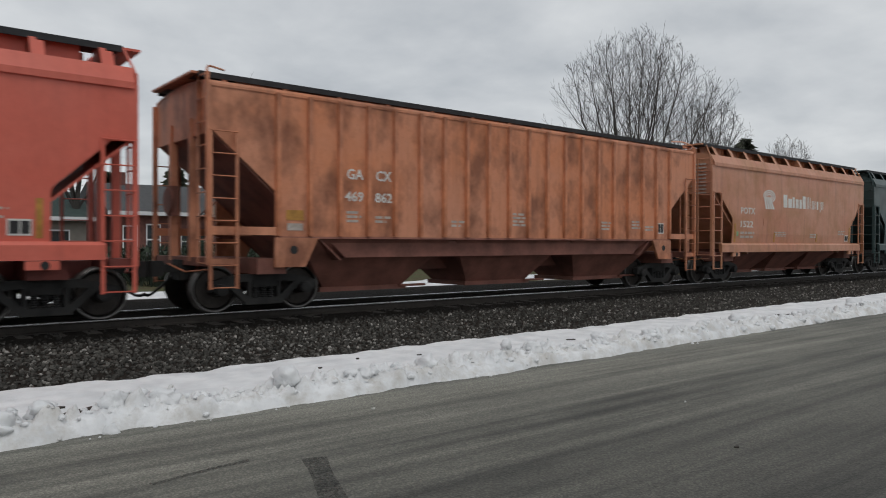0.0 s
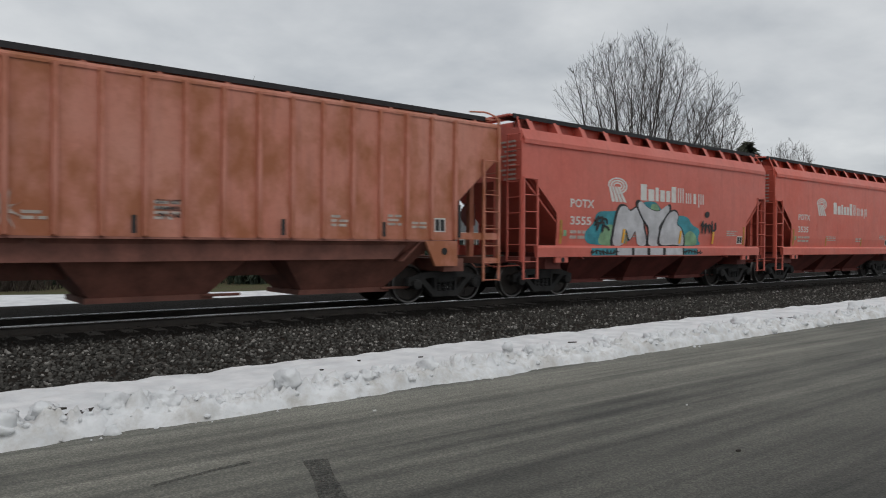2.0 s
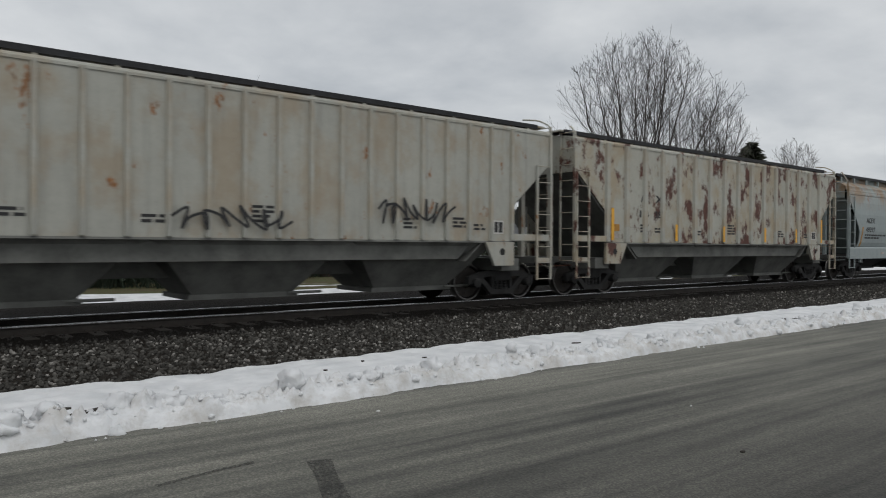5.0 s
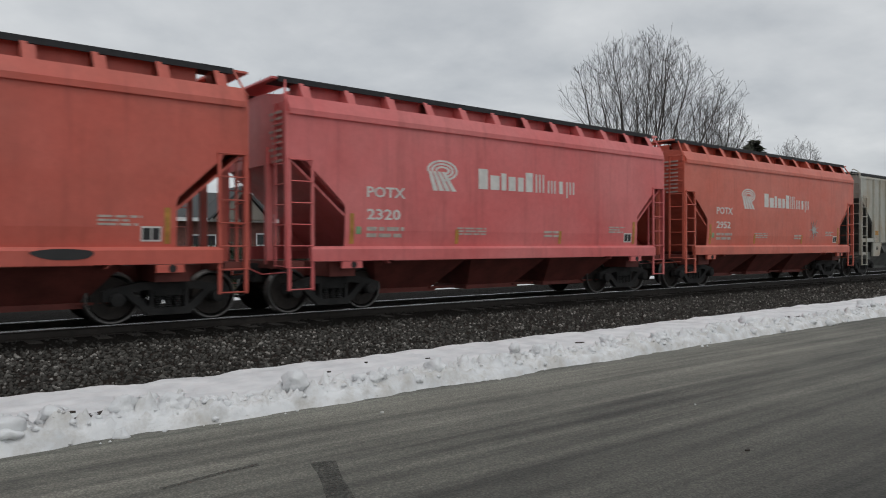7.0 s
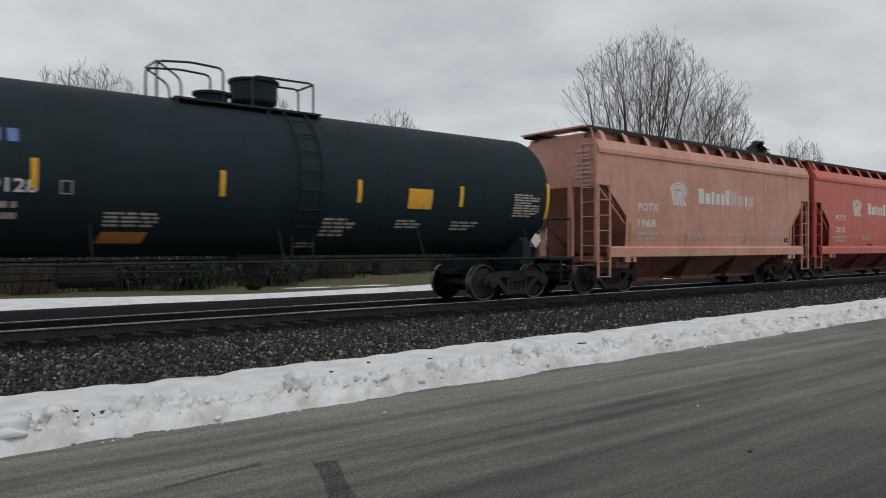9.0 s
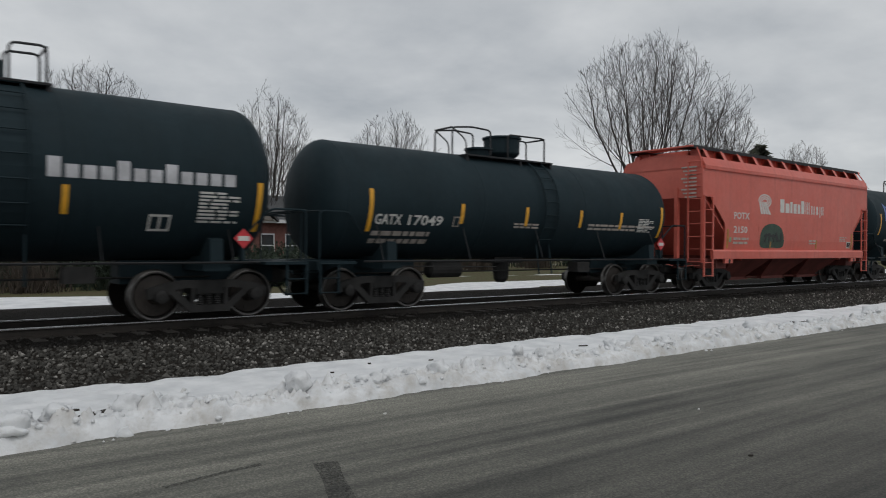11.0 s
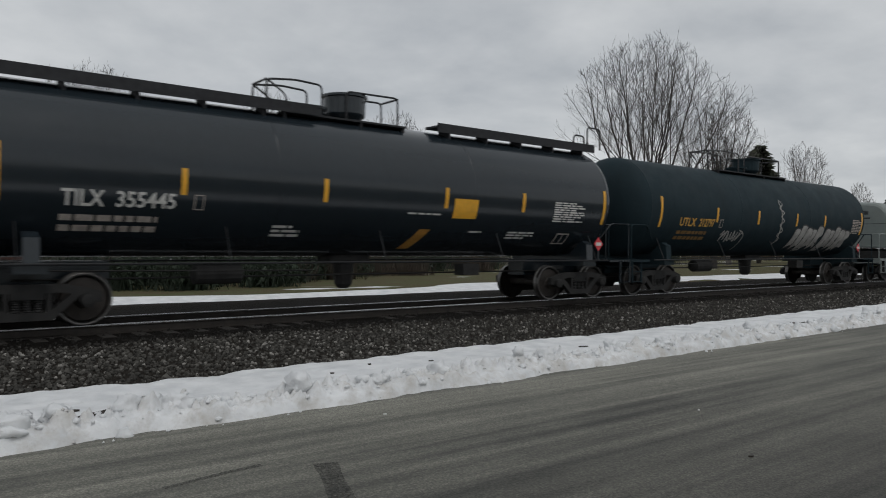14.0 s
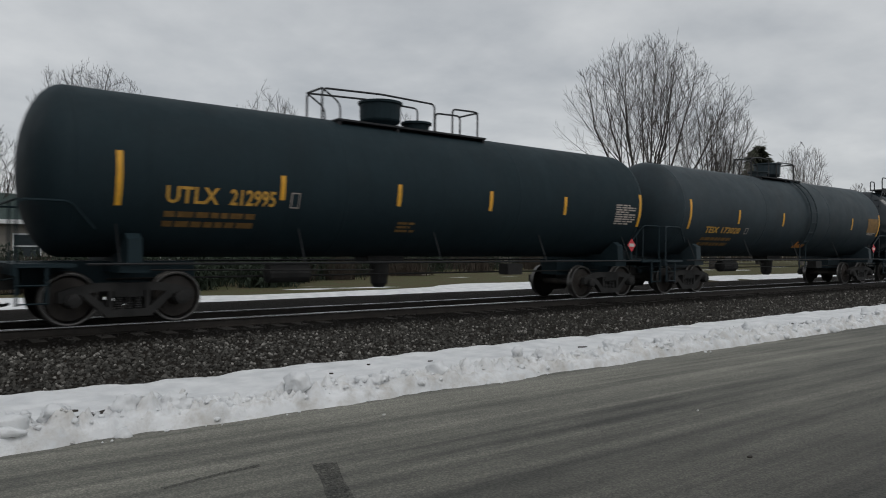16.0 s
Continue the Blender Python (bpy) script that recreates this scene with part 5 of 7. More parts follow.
def ribbed_hopper(station, body, under, label, marks, ink, number, bright=False, seed=0):
    mats = {"body": body, "under": under, "board_up": 0.03, "board_y": (0.6, 1.15), "brackets": 13}
    flank = [(1.48, 1.5), (4.27, 1.5)]
    roof = [(1.52, 4.27), (1.5, 4.32), (1.15, 4.38), (0.5, 4.43), (0.0, 4.45)]
    cut = [(1.48, 1.32), (2.35, 1.32), (3.38, 0.12), (3.45, 0.03), (4.27, 0.03)]
    car, side = hopper(station, 7.95, (-6.66, 6.66), flank, roof, cut, mats, "ribbed", label, "covered hopper cars of the train",
                       {"centres": (-4.1, 0.0, 4.1), "top": 4.08, "bottom": 2.1, "z1": 1.5, "z0": 0.3, "w1": 1.46, "w0": 0.7}, (1.44, 1.5, 6.6, 1.53))
    rib_me, count, w = None, 16 if bright else 20, 1.8 if bright else 1.0
    for s in (-1, 1):
        for k in range(count):
            x = -6.58 + 13.15 / (count - 1) * k
            if rib_me is None:
                bm = bmesh.new()
                prism(bm, [(-0.055 * w, 0.0), (-0.04 * w, -0.075), (0.04 * w, -0.075), (0.055 * w, 0.0)], 1.5, 4.25, "z")
                ob = part("rib", bm, P_GREY_RIB if bright else body, car, "pale grey painted rib" if bright else "")
                rib_me = ob.data
            else:
                ob = shared("rib", rib_me, car)
            ob.matrix_basis = pose(x, s * 1.5, 0, 0, 0, 0 if s < 0 else 180)
    for s in (-1, 1):
        for d in (-1, 1):
            bm = bmesh.new()
            box(bm, min(d * 6.62, d * 7.95), max(d * 6.62, d * 7.95), s * 1.52 - 0.03, s * 1.52 + 0.03, 1.5, 1.66)
            box(bm, min(d * 7.45, d * 7.98), max(d * 7.45, d * 7.98), s * 1.52 - 0.04, s * 1.52 + 0.04, 0.96, 1.06)
            part("end_rail", bm, body, car)
            bm = bmesh.new()
            prism(bm, [(d * 6.64, 0.88), (d * 6.64, 1.46), (d * 5.7, 1.46), (d * 6.0, 0.88)], min(s * 1.46, s * 1.54), max(s * 1.46, s * 1.54))
            tab = part("bolster_web", bm, body, car)
            bm = bmesh.new()
            lathe(bm, [(-0.006, 0.085), (0.004, 0.085)], "y", 12, (d * 6.25, s * 1.54, 1.22))
            part("hole", bm, M_HOSE, tab)
    if marks:
        a, b = marks[0]
        side.words(a, -5.02, -4.62, 2.68, 2.9, ink)
        side.words(b, -4.3, -3.9, 2.68, 2.9, ink)
    if number:
        side.words(number[0], -5.07, -4.62, 2.22, 2.43, ink)
        side.words(number[1], -4.32, -3.88, 2.22, 2.43, ink)
    for x, w, z, r in ((-5.03, 0.4, 1.75, 3), (-4.32, 0.4, 1.75, 2), (-2.2, 0.4, 1.7, 2), (-0.2, 0.45, 1.75, 4), (3.3, 0.4, 1.7, 3), (4.7, 0.4, 1.75, 3), (5.35, 0.4, 1.7, 2)):
        side.bars(x, x + w, z, z + 0.09 * r, r, M_DIM if ink is not M_DARKINK else M_DARKINK, seed + int(x * 10))
    side.quads([rect(5.98, 6.3, 1.66, 1.98)], M_WHITE, "data_plate")
    side.quads([rect(6.01, 6.12, 1.69, 1.95), rect(6.15, 6.27, 1.69, 1.95)], M_DARKINK, "data_plate_field", 0.005)
    for x in (-6.42, -3.3, -0.55, 2.2, 4.55, 6.66):
        if bright:
            side.quads([rect(x - 0.06, x + 0.06, 1.54, 2.05 if abs(x) < 6 else 2.45)], M_YELLOW, "reflector", 0.08)
        elif seed == 5:
            side.quads([rect(x - 0.04, x + 0.04, 1.54, 1.85 if abs(x) < 6 else 2.3)], M_DARKINK, "reflector", 0.08)
    side.quads([rect(-6.4, -6.02, 1.8, 2.0)], M_OCHRE, "warning_decal", 0.004)
    side.quads([rect(-6.38, -6.04, 1.6, 1.74)], M_DIM, "data_decal", 0.004)
    return car, side


def flow_hopper(station, body, under, label):
    mats = {"body": body, "under": under, "board_up": 0.1, "board_y": (0.55, 1.05), "brackets": 12}
    flank = [(1.36, 1.38), (1.6, 1.47), (2.1, 1.54), (2.8, 1.56), (3.3, 1.53), (3.62, 1.48), (3.64, 1.5), (3.72, 1.49), (3.74, 1.46), (3.82, 1.45), (3.84, 1.42), (3.96, 1.38)]
    roof = [(1.4, 3.93), (1.4, 3.98), (1.0, 4.22), (0.5, 4.34), (0.0, 4.37)]
    cut = [(1.36, 1.12), (1.7, 1.18), (2.0, 1.14), (2.25, 1.02), (2.93, 0.45), (3.5, 0.08), (3.6, 0.02), (3.96, 0.02)]
    car, side = hopper(station, 7.68, (-6.43, 6.43), flank, roof, cut, mats, "flow", label, "covered hopper cars of the train",
                       {"centres": (-3.4, 0.0, 3.4), "top": 3.1, "bottom": 1.3, "z1": 1.1, "z0": 0.42, "w1": 1.3, "w0": 0.6}, (0.9, 1.4, 7.68, 1.6))
    bolt_pads(car, (-6.5, 6.9), 0.74, 0.9, -1.58, body, 0.1)
    side.words("ACFX", -5.9, -4.98, 2.44, 2.67, M_DARKINK)
    side.words("49397", -5.92, -4.93, 2.05, 2.27, M_DARKINK)
    side.bars(-5.95, -3.7, 1.72, 1.96, 2, M_DARKINK, 2)
    side.bars(-1.3, -0.3, 1.46, 1.52, 1, M_DARKINK, 6)
    side.bars(5.6, 6.4, 1.5, 2.0, 6, M_DARKINK, 7)
    side.bars(3.9, 4.5, 1.5, 1.65, 2, M_DARKINK, 8)
    side.quads([rect(4.75, 5.1, 1.55, 1.85)], M_WHITE, "data_plate")
    side.quads([rect(4.78, 4.9, 1.58, 1.82), rect(4.95, 5.07, 1.58, 1.82)], M_DARKINK, "data_plate_field", 0.005)
    for x, h in ((-6.3, 0.85), (-2.35, 0.35), (2.35, 0.4), (4.4, 0.45), (6.5, 0.75)):
        side.quads([rect(x - 0.06, x + 0.05, 1.42, 1.42 + h, 0.06)], M_OCHRE, "reflector", 0.004)
    for x, w, seed in ((-1.0, 0.6, 1), (0.1, 0.5, 2), (0.9, 0.6, 3)):
        side.stroke([scribble(x, x + w, 1.5, 2.0, 2, seed)], 0.04, M_RUSTMARK, "rust_scrawl")
    bm = bmesh.new()
    rng = random.Random(6)
    x = -4.4
    while x < 6.5:
        w = rng.uniform(0.12, 0.4)
        box(bm, x, x + w, -1.604, -1.6, 1.1, 1.18)
        x += w + (0.06 if rng.random() < 0.7 else 0.8)
    tagged(part("sill_stencil", bm, M_DIM, car), kind="stuff")
    return car, side


M_RUSTMARK = simple("rust_scrawl_paint", (0.4, 0.16, 0.08), 0.8, 0, 0.4, 8)


# ---- tank cars ----
def tank_car(station, cyl, radius, zc, centres, label, body, stripes, dome_x=0.0, walkway=False, number=None, ink=None, belt=None, low_dome=False, rails=((-2.12, -0.85), (-0.24, 1.13)), hatch=-0.95, stripe_z=2.52, test=None):
    car = new_car("tank_car", station, label, "tank car", "tank cars of the train")
    head, trim = radius * 0.43, 0.13
    lo, hi = -cyl - trim, cyl - trim
    angles = [radians(9.8 * k) for k in range(9)]
    prof = [(lo - head * math.sin(q), radius * math.cos(q)) for q in [radians(89.4), *angles[:0:-1]]]
    prof += [(lo, radius), (lo + 0.01, radius), (hi - 0.01, radius), (hi, radius)]
    prof += [(hi + head * math.sin(q), radius * math.cos(q)) for q in [*angles[1:], radians(89.4)]]
    bm = bmesh.new()
    lathe(bm, prof, "x", 56, (0, 0, zc))
    part("tank_shell", bm, body, car, smooth=True)
    for x in (lo, -cyl / 3, cyl / 3, hi):
        bm = bmesh.new()
        lathe(bm, [(x - 0.02, radius - 0.01), (x - 0.015, radius + 0.004), (x + 0.015, radius + 0.004), (x + 0.02, radius - 0.01)], "x", 56, (0, 0, zc), False)
        part("weld_seam", bm, body, car, smooth=True)
    end = cyl + head
    side = Side(car, lambda z: -math.sqrt(max(0.01, radius ** 2 - (z - zc) ** 2)))
    # underframe
    for d in (-1, 1):
        bm = bmesh.new()
        c = centres[0] if d < 0 else centres[1]
        box(bm, min(d * (end + 0.1), d * (abs(c) - 1.4)), max(d * (end + 0.1), d * (abs(c) - 1.4)), -0.3, 0.3, 0.66, 1.1)
        prism(bm, [(-1.45, 1.05), (1.45, 1.05), (1.42, 1.5), (1.25, zc - radius * 0.72), (0.8, zc - radius * 0.95), (-0.8, zc - radius * 0.95), (-1.25, zc - radius * 0.72), (-1.42, 1.5)], c - 0.12, c + 0.12, "x")
        box(bm, c - 0.25, c + 0.25, -1.45, 1.45, 0.92, 1.08)
        part("bolster_saddle", bm, body, car)
        bm = bmesh.new()
        x0, x1 = d * (end - 0.55), d * (end + 0.35)
        box(bm, min(x0, x1), max(x0, x1), -1.45, 1.45, 1.02, 1.08)
        box(bm, d * (end + 0.32) - 0.04, d * (end + 0.32) + 0.04, -1.45, 1.45, 0.9, 1.08)
        part("end_platform", bm, body, car)
        coupler(car, d * (end + 0.3), d, 0.45, body)
        bm = bmesh.new()
        xr = d * (end + 0.3)
        tube(bm, bend([(xr, -1.42, 1.08), (xr, -1.42, 2.1), (d * (cyl + 0.2), -1.42, 2.1), (d * (cyl - 0.2), -1.3, 1.65)], 0.12), 0.02, 6)
        tube(bm, bend([(xr, 1.42, 1.08), (xr, 1.42, 2.1), (d * (cyl + 0.2), 1.42, 2.1), (d * (cyl - 0.2), 1.3, 1.65)], 0.12), 0.02, 6)
        tube(bm, [(xr, -1.42, 2.1), (xr, 1.42, 2.1)], 0.02, 6)
        tube(bm, [(xr, -0.6, 1.08), (xr, -0.6, 2.1)], 0.02, 6)
        part("end_railing", bm, body, car)
        for s in (-1, 1):
            ladder(car, d * (end + 0.3), d * (end - 0.12), s * 1.46, 0.42, 1.06, 3, body, 0.02)
            truck_x = c
        truck(car, truck_x, station)
        # diamond placard on the end corner
        side2 = Side(car, lambda z: -1.33)
        if d > 0:
            x, z = d * (cyl - 0.32), 1.52
            p = side2.quads([[(x - 0.19, z), (x, z - 0.19), (x + 0.19, z), (x, z + 0.19)]], M_WHITE if belt == "pale" else M_PLACARD, "placard", 0.05, "diamond hazard placard")
            side2.quads([rect(x - 0.11, x + 0.11, z - 0.045, z + 0.045)], M_WHITE, "placard_band", 0.056, parent=p)
            bm = bmesh.new()
            box(bm, x - 0.03, x + 0.03, -1.38, -1.2, 1.06, 1.35)
            part("placard_holder", bm, body, car)
    # side handrail and its props
    bm = bmesh.new()
    for s in (-1, 1):
        tube(bm, [(-end + 0.7, s * 1.5, 1.07), (end - 0.7, s * 1.5, 1.07)], 0.022, 6)
        for k in range(5):
            x = -end + 1.2 + (2 * end - 2.4) * k / 4
            tube(bm, [(x, s * 1.5, 1.07), (x, s * 1.2, zc - math.sqrt(max(0.04, radius ** 2 - 1.2 ** 2)))], 0.011, 5)
    part("side_handrail", bm, M_RAILING, car)
    # reservoirs, valves and rigging under the belly
    bm = bmesh.new()
    lathe(bm, [(-0.5, 0.1), (-0.45, 0.2), (0.45, 0.2), (0.5, 0.1)], "x", 14, (-cyl * 0.45, -0.5, 0.84))
    part("air_reservoir", bm, M_TRUCK, car)
    bm = bmesh.new()
    lathe(bm, [(0.45, 0.12), (0.55, 0.2), (zc - radius + 0.1, 0.26)], "z", 14, (dome_x, 0, 0))
    box(bm, dome_x - 0.5, dome_x + 0.5, -0.3, 0.3, zc - radius - 0.12, zc - radius + 0.08)
    part("bottom_outlet", bm, M_TRUCK, car)
    bm = bmesh.new()
    tube(bm, [(-cyl + 0.6, -0.35, 0.78), (cyl - 0.6, -0.35, 0.78)], 0.02, 5)
    tube(bm, [(-cyl + 1.0, -0.9, 0.95), (-cyl * 0.2, -0.9, 0.9)], 0.016, 5)
    box(bm, cyl * 0.35, cyl * 0.35 + 0.5, -0.95, -0.6, 0.72, 1.0)
    part("brake_rigging", bm, M_TRUCK, car)
    # dome, platform and railings
    top = zc + radius
    bm = bmesh.new()
    if low_dome:
        lathe(bm, [(top - 0.1, 0.62), (top + 0.3, 0.62), (top + 0.42, 0.5), (top + 0.45, 0.1)], "z", 24, (dome_x, 0, 0))
    else:
        lathe(bm, [(top - 0.1, 0.34), (top + 0.04, 0.36), (top + 0.12, 0.46), (top + 0.16, 0.48), (top + 0.52, 0.49), (top + 0.54, 0.53), (top + 0.59, 0.53), (top + 0.61, 0.1)], "z", 24, (dome_x, 0.0, 0))
    dome = part("dome", bm, body, car, "round valve housing on top")
    bm = bmesh.new()
    lathe(bm, [(top - 0.05, 0.3), (top + 0.14, 0.32), (top + 0.15, 0.38), (top + 0.2, 0.38), (top + 0.22, 0.05)], "z", 18, (dome_x + hatch, -0.15, 0))
    part("manway", bm, body, dome)
    bm = bmesh.new()
    for s in (-1, 1):
        box(bm, dome_x + rails[0][0] + 0.25, dome_x + rails[-1][1] + 0.05, min(s * 0.4, s * 0.78), max(s * 0.4, s * 0.78), top - 0.1, top - 0.06)
        for x in (dome_x + rails[0][0] + 0.3, dome_x, dome_x + rails[-1][1]):
            box(bm, x - 0.03, x + 0.03, min(s * 0.4, s * 0.75), max(s * 0.4, s * 0.75), top - 0.4, top - 0.1)
    plat = part("top_platform", bm, M_GRATE, car)
    zt, zp = top + 0.62, top - 0.08
    bm = bmesh.new()
    for s in (-1, 1):
        for k, (a, b) in enumerate(rails):
            y = -0.5 if s < 0 else 0.2
            if k:
                tube(bm, bend([(dome_x + a, y, zp), (dome_x + a, y, zt - 0.02), (dome_x + b, y, zt), (dome_x + b, y, zp)], 0.12), 0.024, 6)
            else:
                tube(bm, bend([(dome_x + a, y, zp), (dome_x + a, y, zt - 0.02), (dome_x + (a + b) / 2, y, zt + 0.05), (dome_x + b, y, zt + 0.02), (dome_x + b, y, zp)], 0.12), 0.024, 6)
                tube(bm, bend([(dome_x + a + 0.45, y, zp), (dome_x + a + 0.45, y, zt - 0.3), (dome_x + a + 0.05, y, zt - 0.05)], 0.15), 0.02, 6)
    for x in (dome_x + rails[0][0], dome_x + rails[-1][1]):
        tube(bm, [(x, -0.5, zt - 0.02), (x, 0.2, zt - 0.02)], 0.024, 6)
    part("railing", bm, M_RAILING, plat)
    # side ladder that follows the shell
    if belt != "none":
        bm = bmesh.new()
        arc = [radians(a) for a in range(62, -50, -7)]
        for x in (dome_x + 0.3, dome_x + 0.78):
            tube(bm, [(x, -(radius + 0.07) * math.cos(a), zc + (radius + 0.07) * math.sin(a)) for a in arc] + [(x, -1.15, 0.7)], 0.022, 5)
        lad = part("side_ladder", bm, body, car)
        for a in arc[::2]:
            bm = bmesh.new()
            p = (-(radius + 0.08) * math.cos(a), zc + (radius + 0.08) * math.sin(a))
            tube(bm, [(dome_x + 0.3, *p), (dome_x + 0.78, *p)], 0.014, 5)
            part("rung", bm, body, lad)
        bm = bmesh.new()
        for a, b in zip(arc, arc[1:]):
            q = [(radius + 0.012, a), (radius + 0.012, b)]
            v = [bm.verts.new((x, -r * math.cos(t), zc + r * math.sin(t))) for r, t in q for x in (dome_x + 0.16, dome_x + 0.92)]
            bm.faces.new((v[0], v[1], v[3], v[2]))
        part("wear_band", bm, body, car)
    if walkway:
        bm = bmesh.new()
        for x0, x1 in ((-cyl - 0.3, dome_x - 1.1), (dome_x + 2.05, cyl + 0.1)):
            box(bm, x0, x1, -0.85, -0.35, top + 0.02, top + 0.07)
            box(bm, x0, x1, -0.87, -0.84, top - 0.1, top + 0.12)
            k = x0 + 0.4
            while k < x1:
                box(bm, k - 0.03, k + 0.03, -0.8, -0.4, top - 0.25, top + 0.02)
                k += 1.2
        part("top_walkway", bm, M_GRATE, car)
        for x in (-cyl - 0.3, cyl - 0.2):
            bm = bmesh.new()
            tube(bm, bend([(x, -0.85, top), (x, -0.85, top + 0.6), (x + 0.55, -0.85, top + 0.6), (x + 0.55, -0.85, top)], 0.12), 0.024, 6)
            tube(bm, bend([(x, -0.35, top), (x, -0.35, top + 0.45), (x + 0.45, -0.35, top + 0.45), (x + 0.45, -0.35, top)], 0.12), 0.024, 6)
            part("railing", bm, M_RAILING, car)
        bm = bmesh.new()
        for y in (-0.9, -0.45):
            tube(bm, bend([(-cyl - 0.35, y, top), (-cyl - 0.75, y, top - 0.5), (-end - 0.1, y, zc), (-end - 0.1, y, 1.1)], 0.2), 0.022, 5)
        for k in range(9):
            z = 1.4 + 0.3 * k
            x = -end - 0.1 if z < zc else -end - 0.1 + (end - cyl - 0.25) * ((z - zc) / radius) ** 1.5
            tube(bm, [(x, -0.9, z), (x, -0.45, z)], 0.014, 5)
        part("end_ladder", bm, body, car)
    # reflective stripes
    for i, x in enumerate(stripes):
        tall = 0.46 if i in (0, len(stripes) - 1) else 0.235
        side.quads([rect(x - 0.05, x + 0.05, stripe_z - tall, stripe_z + tall)], M_YELLOW, "reflector", 0.002)
    if number:
        owner, num, x0, x1, z0, z1, split = number
        side.words(owner, x0, x0 + (x1 - x0) * split, z0, z1, ink)
        side.words(num, x0 + (x1 - x0) * (split + 0.1), x1, z0, z1, ink)
        side.quads([rect(x1 + 0.32, x1 + 0.5, z0, z1), ], M_DIM, "class_box")
        side.quads([rect(x1 + 0.34, x1 + 0.48, z0 + 0.02, z1 - 0.02)], body, "class_field", 0.003)
        side.bars(x0, x0 + (x1 - x0) * 0.85, z0 - 0.48, z0 - 0.14, 2, M_DIM if ink is M_WHITE else M_GOLD_DIM, 4)
    # test panel near the leading end
    a, b, z0, z1 = test or (cyl - 1.2, cyl - 0.32, 2.08, 2.66)
    side.bars(a, b, z0, z1, 9, M_DIM if test is None else M_WHITE, 9, "test_panel")
    return car, side


M_RAILING = simple("black_railing", (0.02, 0.021, 0.023), 0.5, 0.3, 0.2, 9)
M_GOLD_DIM = simple("worn_gold_stencil", (0.2, 0.11, 0.03), 0.7, 0, 0.3, 7)


# ---- coil car ----
def coil_car(station):
    body = car_paint("pale_grey_hood", (0.2, 0.23, 0.22), (0.235, 0.265, 0.255), 0.5, 0.2, (0.2, 0.19, 0.17), 0, 0.15, 6.0, 0.15)
    dark = M_TRUCK
    car = new_car("coil_car", station, "coil car with a pale grey rounded steel hood", "coil car", "")
    half = 5.42
    prof = [(1.5, 1.55), (1.5, 2.75)] + [(0.72 + 0.78 * math.cos(q), 2.75 + 0.86 * math.sin(q)) for q in [radians(7.5 * k) for k in range(1, 12)]] + [(0.6, 3.62), (0.0, 3.66)]
    full = prof + [(-y, z) for y, z in prof[::-1][1:]]
    bm = bmesh.new()
    rings = []
    for x, k in ((-half, 0.93), (-half + 0.05, 0.97), (-half + 0.16, 0.995), (-half + 0.3, 1.0), (half - 0.3, 1.0), (half - 0.16, 0.995), (half - 0.05, 0.97), (half, 0.93)):
        rings.append([bm.verts.new((x, y * (k if z > 1.6 else 1), 1.55 + (z - 1.55) * k)) for y, z in full])
    for a, b in zip(rings, rings[1:]):
        for i in range(len(full) - 1):
            bm.faces.new((a[i], a[i + 1], b[i + 1], b[i]))
        bm.faces.new((a[-1], a[0], b[0], b[-1]))
    bm.faces.new(rings[0]), bm.faces.new(rings[-1])
    hood = part("hood", bm, body, car, smooth=False)
    bm = bmesh.new()
    box(bm, -half - 0.003, -half + 0.02, -1.35, 1.35, 2.62, 2.64)
    part("hood_seam", bm, M_DARKINK, hood)
    for x in (-2.9, 2.9):
        bm = bmesh.new()
        for s in (-0.28, 0.28):
            tube(bm, [(x + s, -0.8, 3.5), (x, -0.8, 3.98)], 0.035, 6)
        box(bm, x - 1.1, x + 0.35, -0.85, -0.78, 3.72, 3.79)
        part("lifting_guide", bm, M_GRATE, hood)
    for x in (-0.75, 0.35):
        bm = bmesh.new()
        box(bm, x - 0.06, x + 0.06, -0.55, -0.45, 3.6, 4.0)
        part("bracket_post", bm, M_GRATE, hood)
    bm = bmesh.new()
    arch = [(-0.82 + 1.24 * k / 8, 3.98 + 0.14 * math.sin(math.pi * k / 8)) for k in range(9)]
    prism(bm, arch + [(x, z + 0.07) for x, z in arch[::-1]], -0.75, -0.3)
    part("bracket_plate", bm, M_GRATE, hood)
    bm = bmesh.new()
    outer = [(-0.5 * math.cos(math.pi * k / 12), 3.6 + 0.42 * math.sin(math.pi * k / 12)) for k in range(13)]
    inner = [(-0.42 * math.cos(math.pi * k / 12), 3.6 + 0.35 * math.sin(math.pi * k / 12)) for k in range(13)]
    prism(bm, outer + inner[::-1], -0.85, -0.72, "x")
    part("lifting_bracket", bm, M_GRATE, hood)
    # deep side beams with posts
    for s in (-1, 1):
        bm = bmesh.new()
        box(bm, -5.62, 5.55, min(s * 1.44, s * 1.49), max(s * 1.44, s * 1.49), 0.84, 1.5)
        box(bm, -5.62, 5.55, min(s * 1.44, s * 1.56), max(s * 1.44, s * 1.56), 1.44, 1.52)
        box(bm, -5.62, 5.55, min(s * 1.44, s * 1.55), max(s * 1.44, s * 1.55), 0.82, 0.89)
        part("side_beam", bm, body, car)
        for x in (-4.3, -2.95, -1.1, 1.35, 3.4, 4.55, -5.58, 5.5):
            bm = bmesh.new()
            box(bm, x - 0.07, x + 0.07, min(s * 1.49, s * 1.545), max(s * 1.49, s * 1.545), 0.88, 1.45)
            part("beam_post", bm, body, car)
    bm = bmesh.new()
    box(bm, -5.6, 5.5, -1.44, 1.44, 0.9, 1.4)
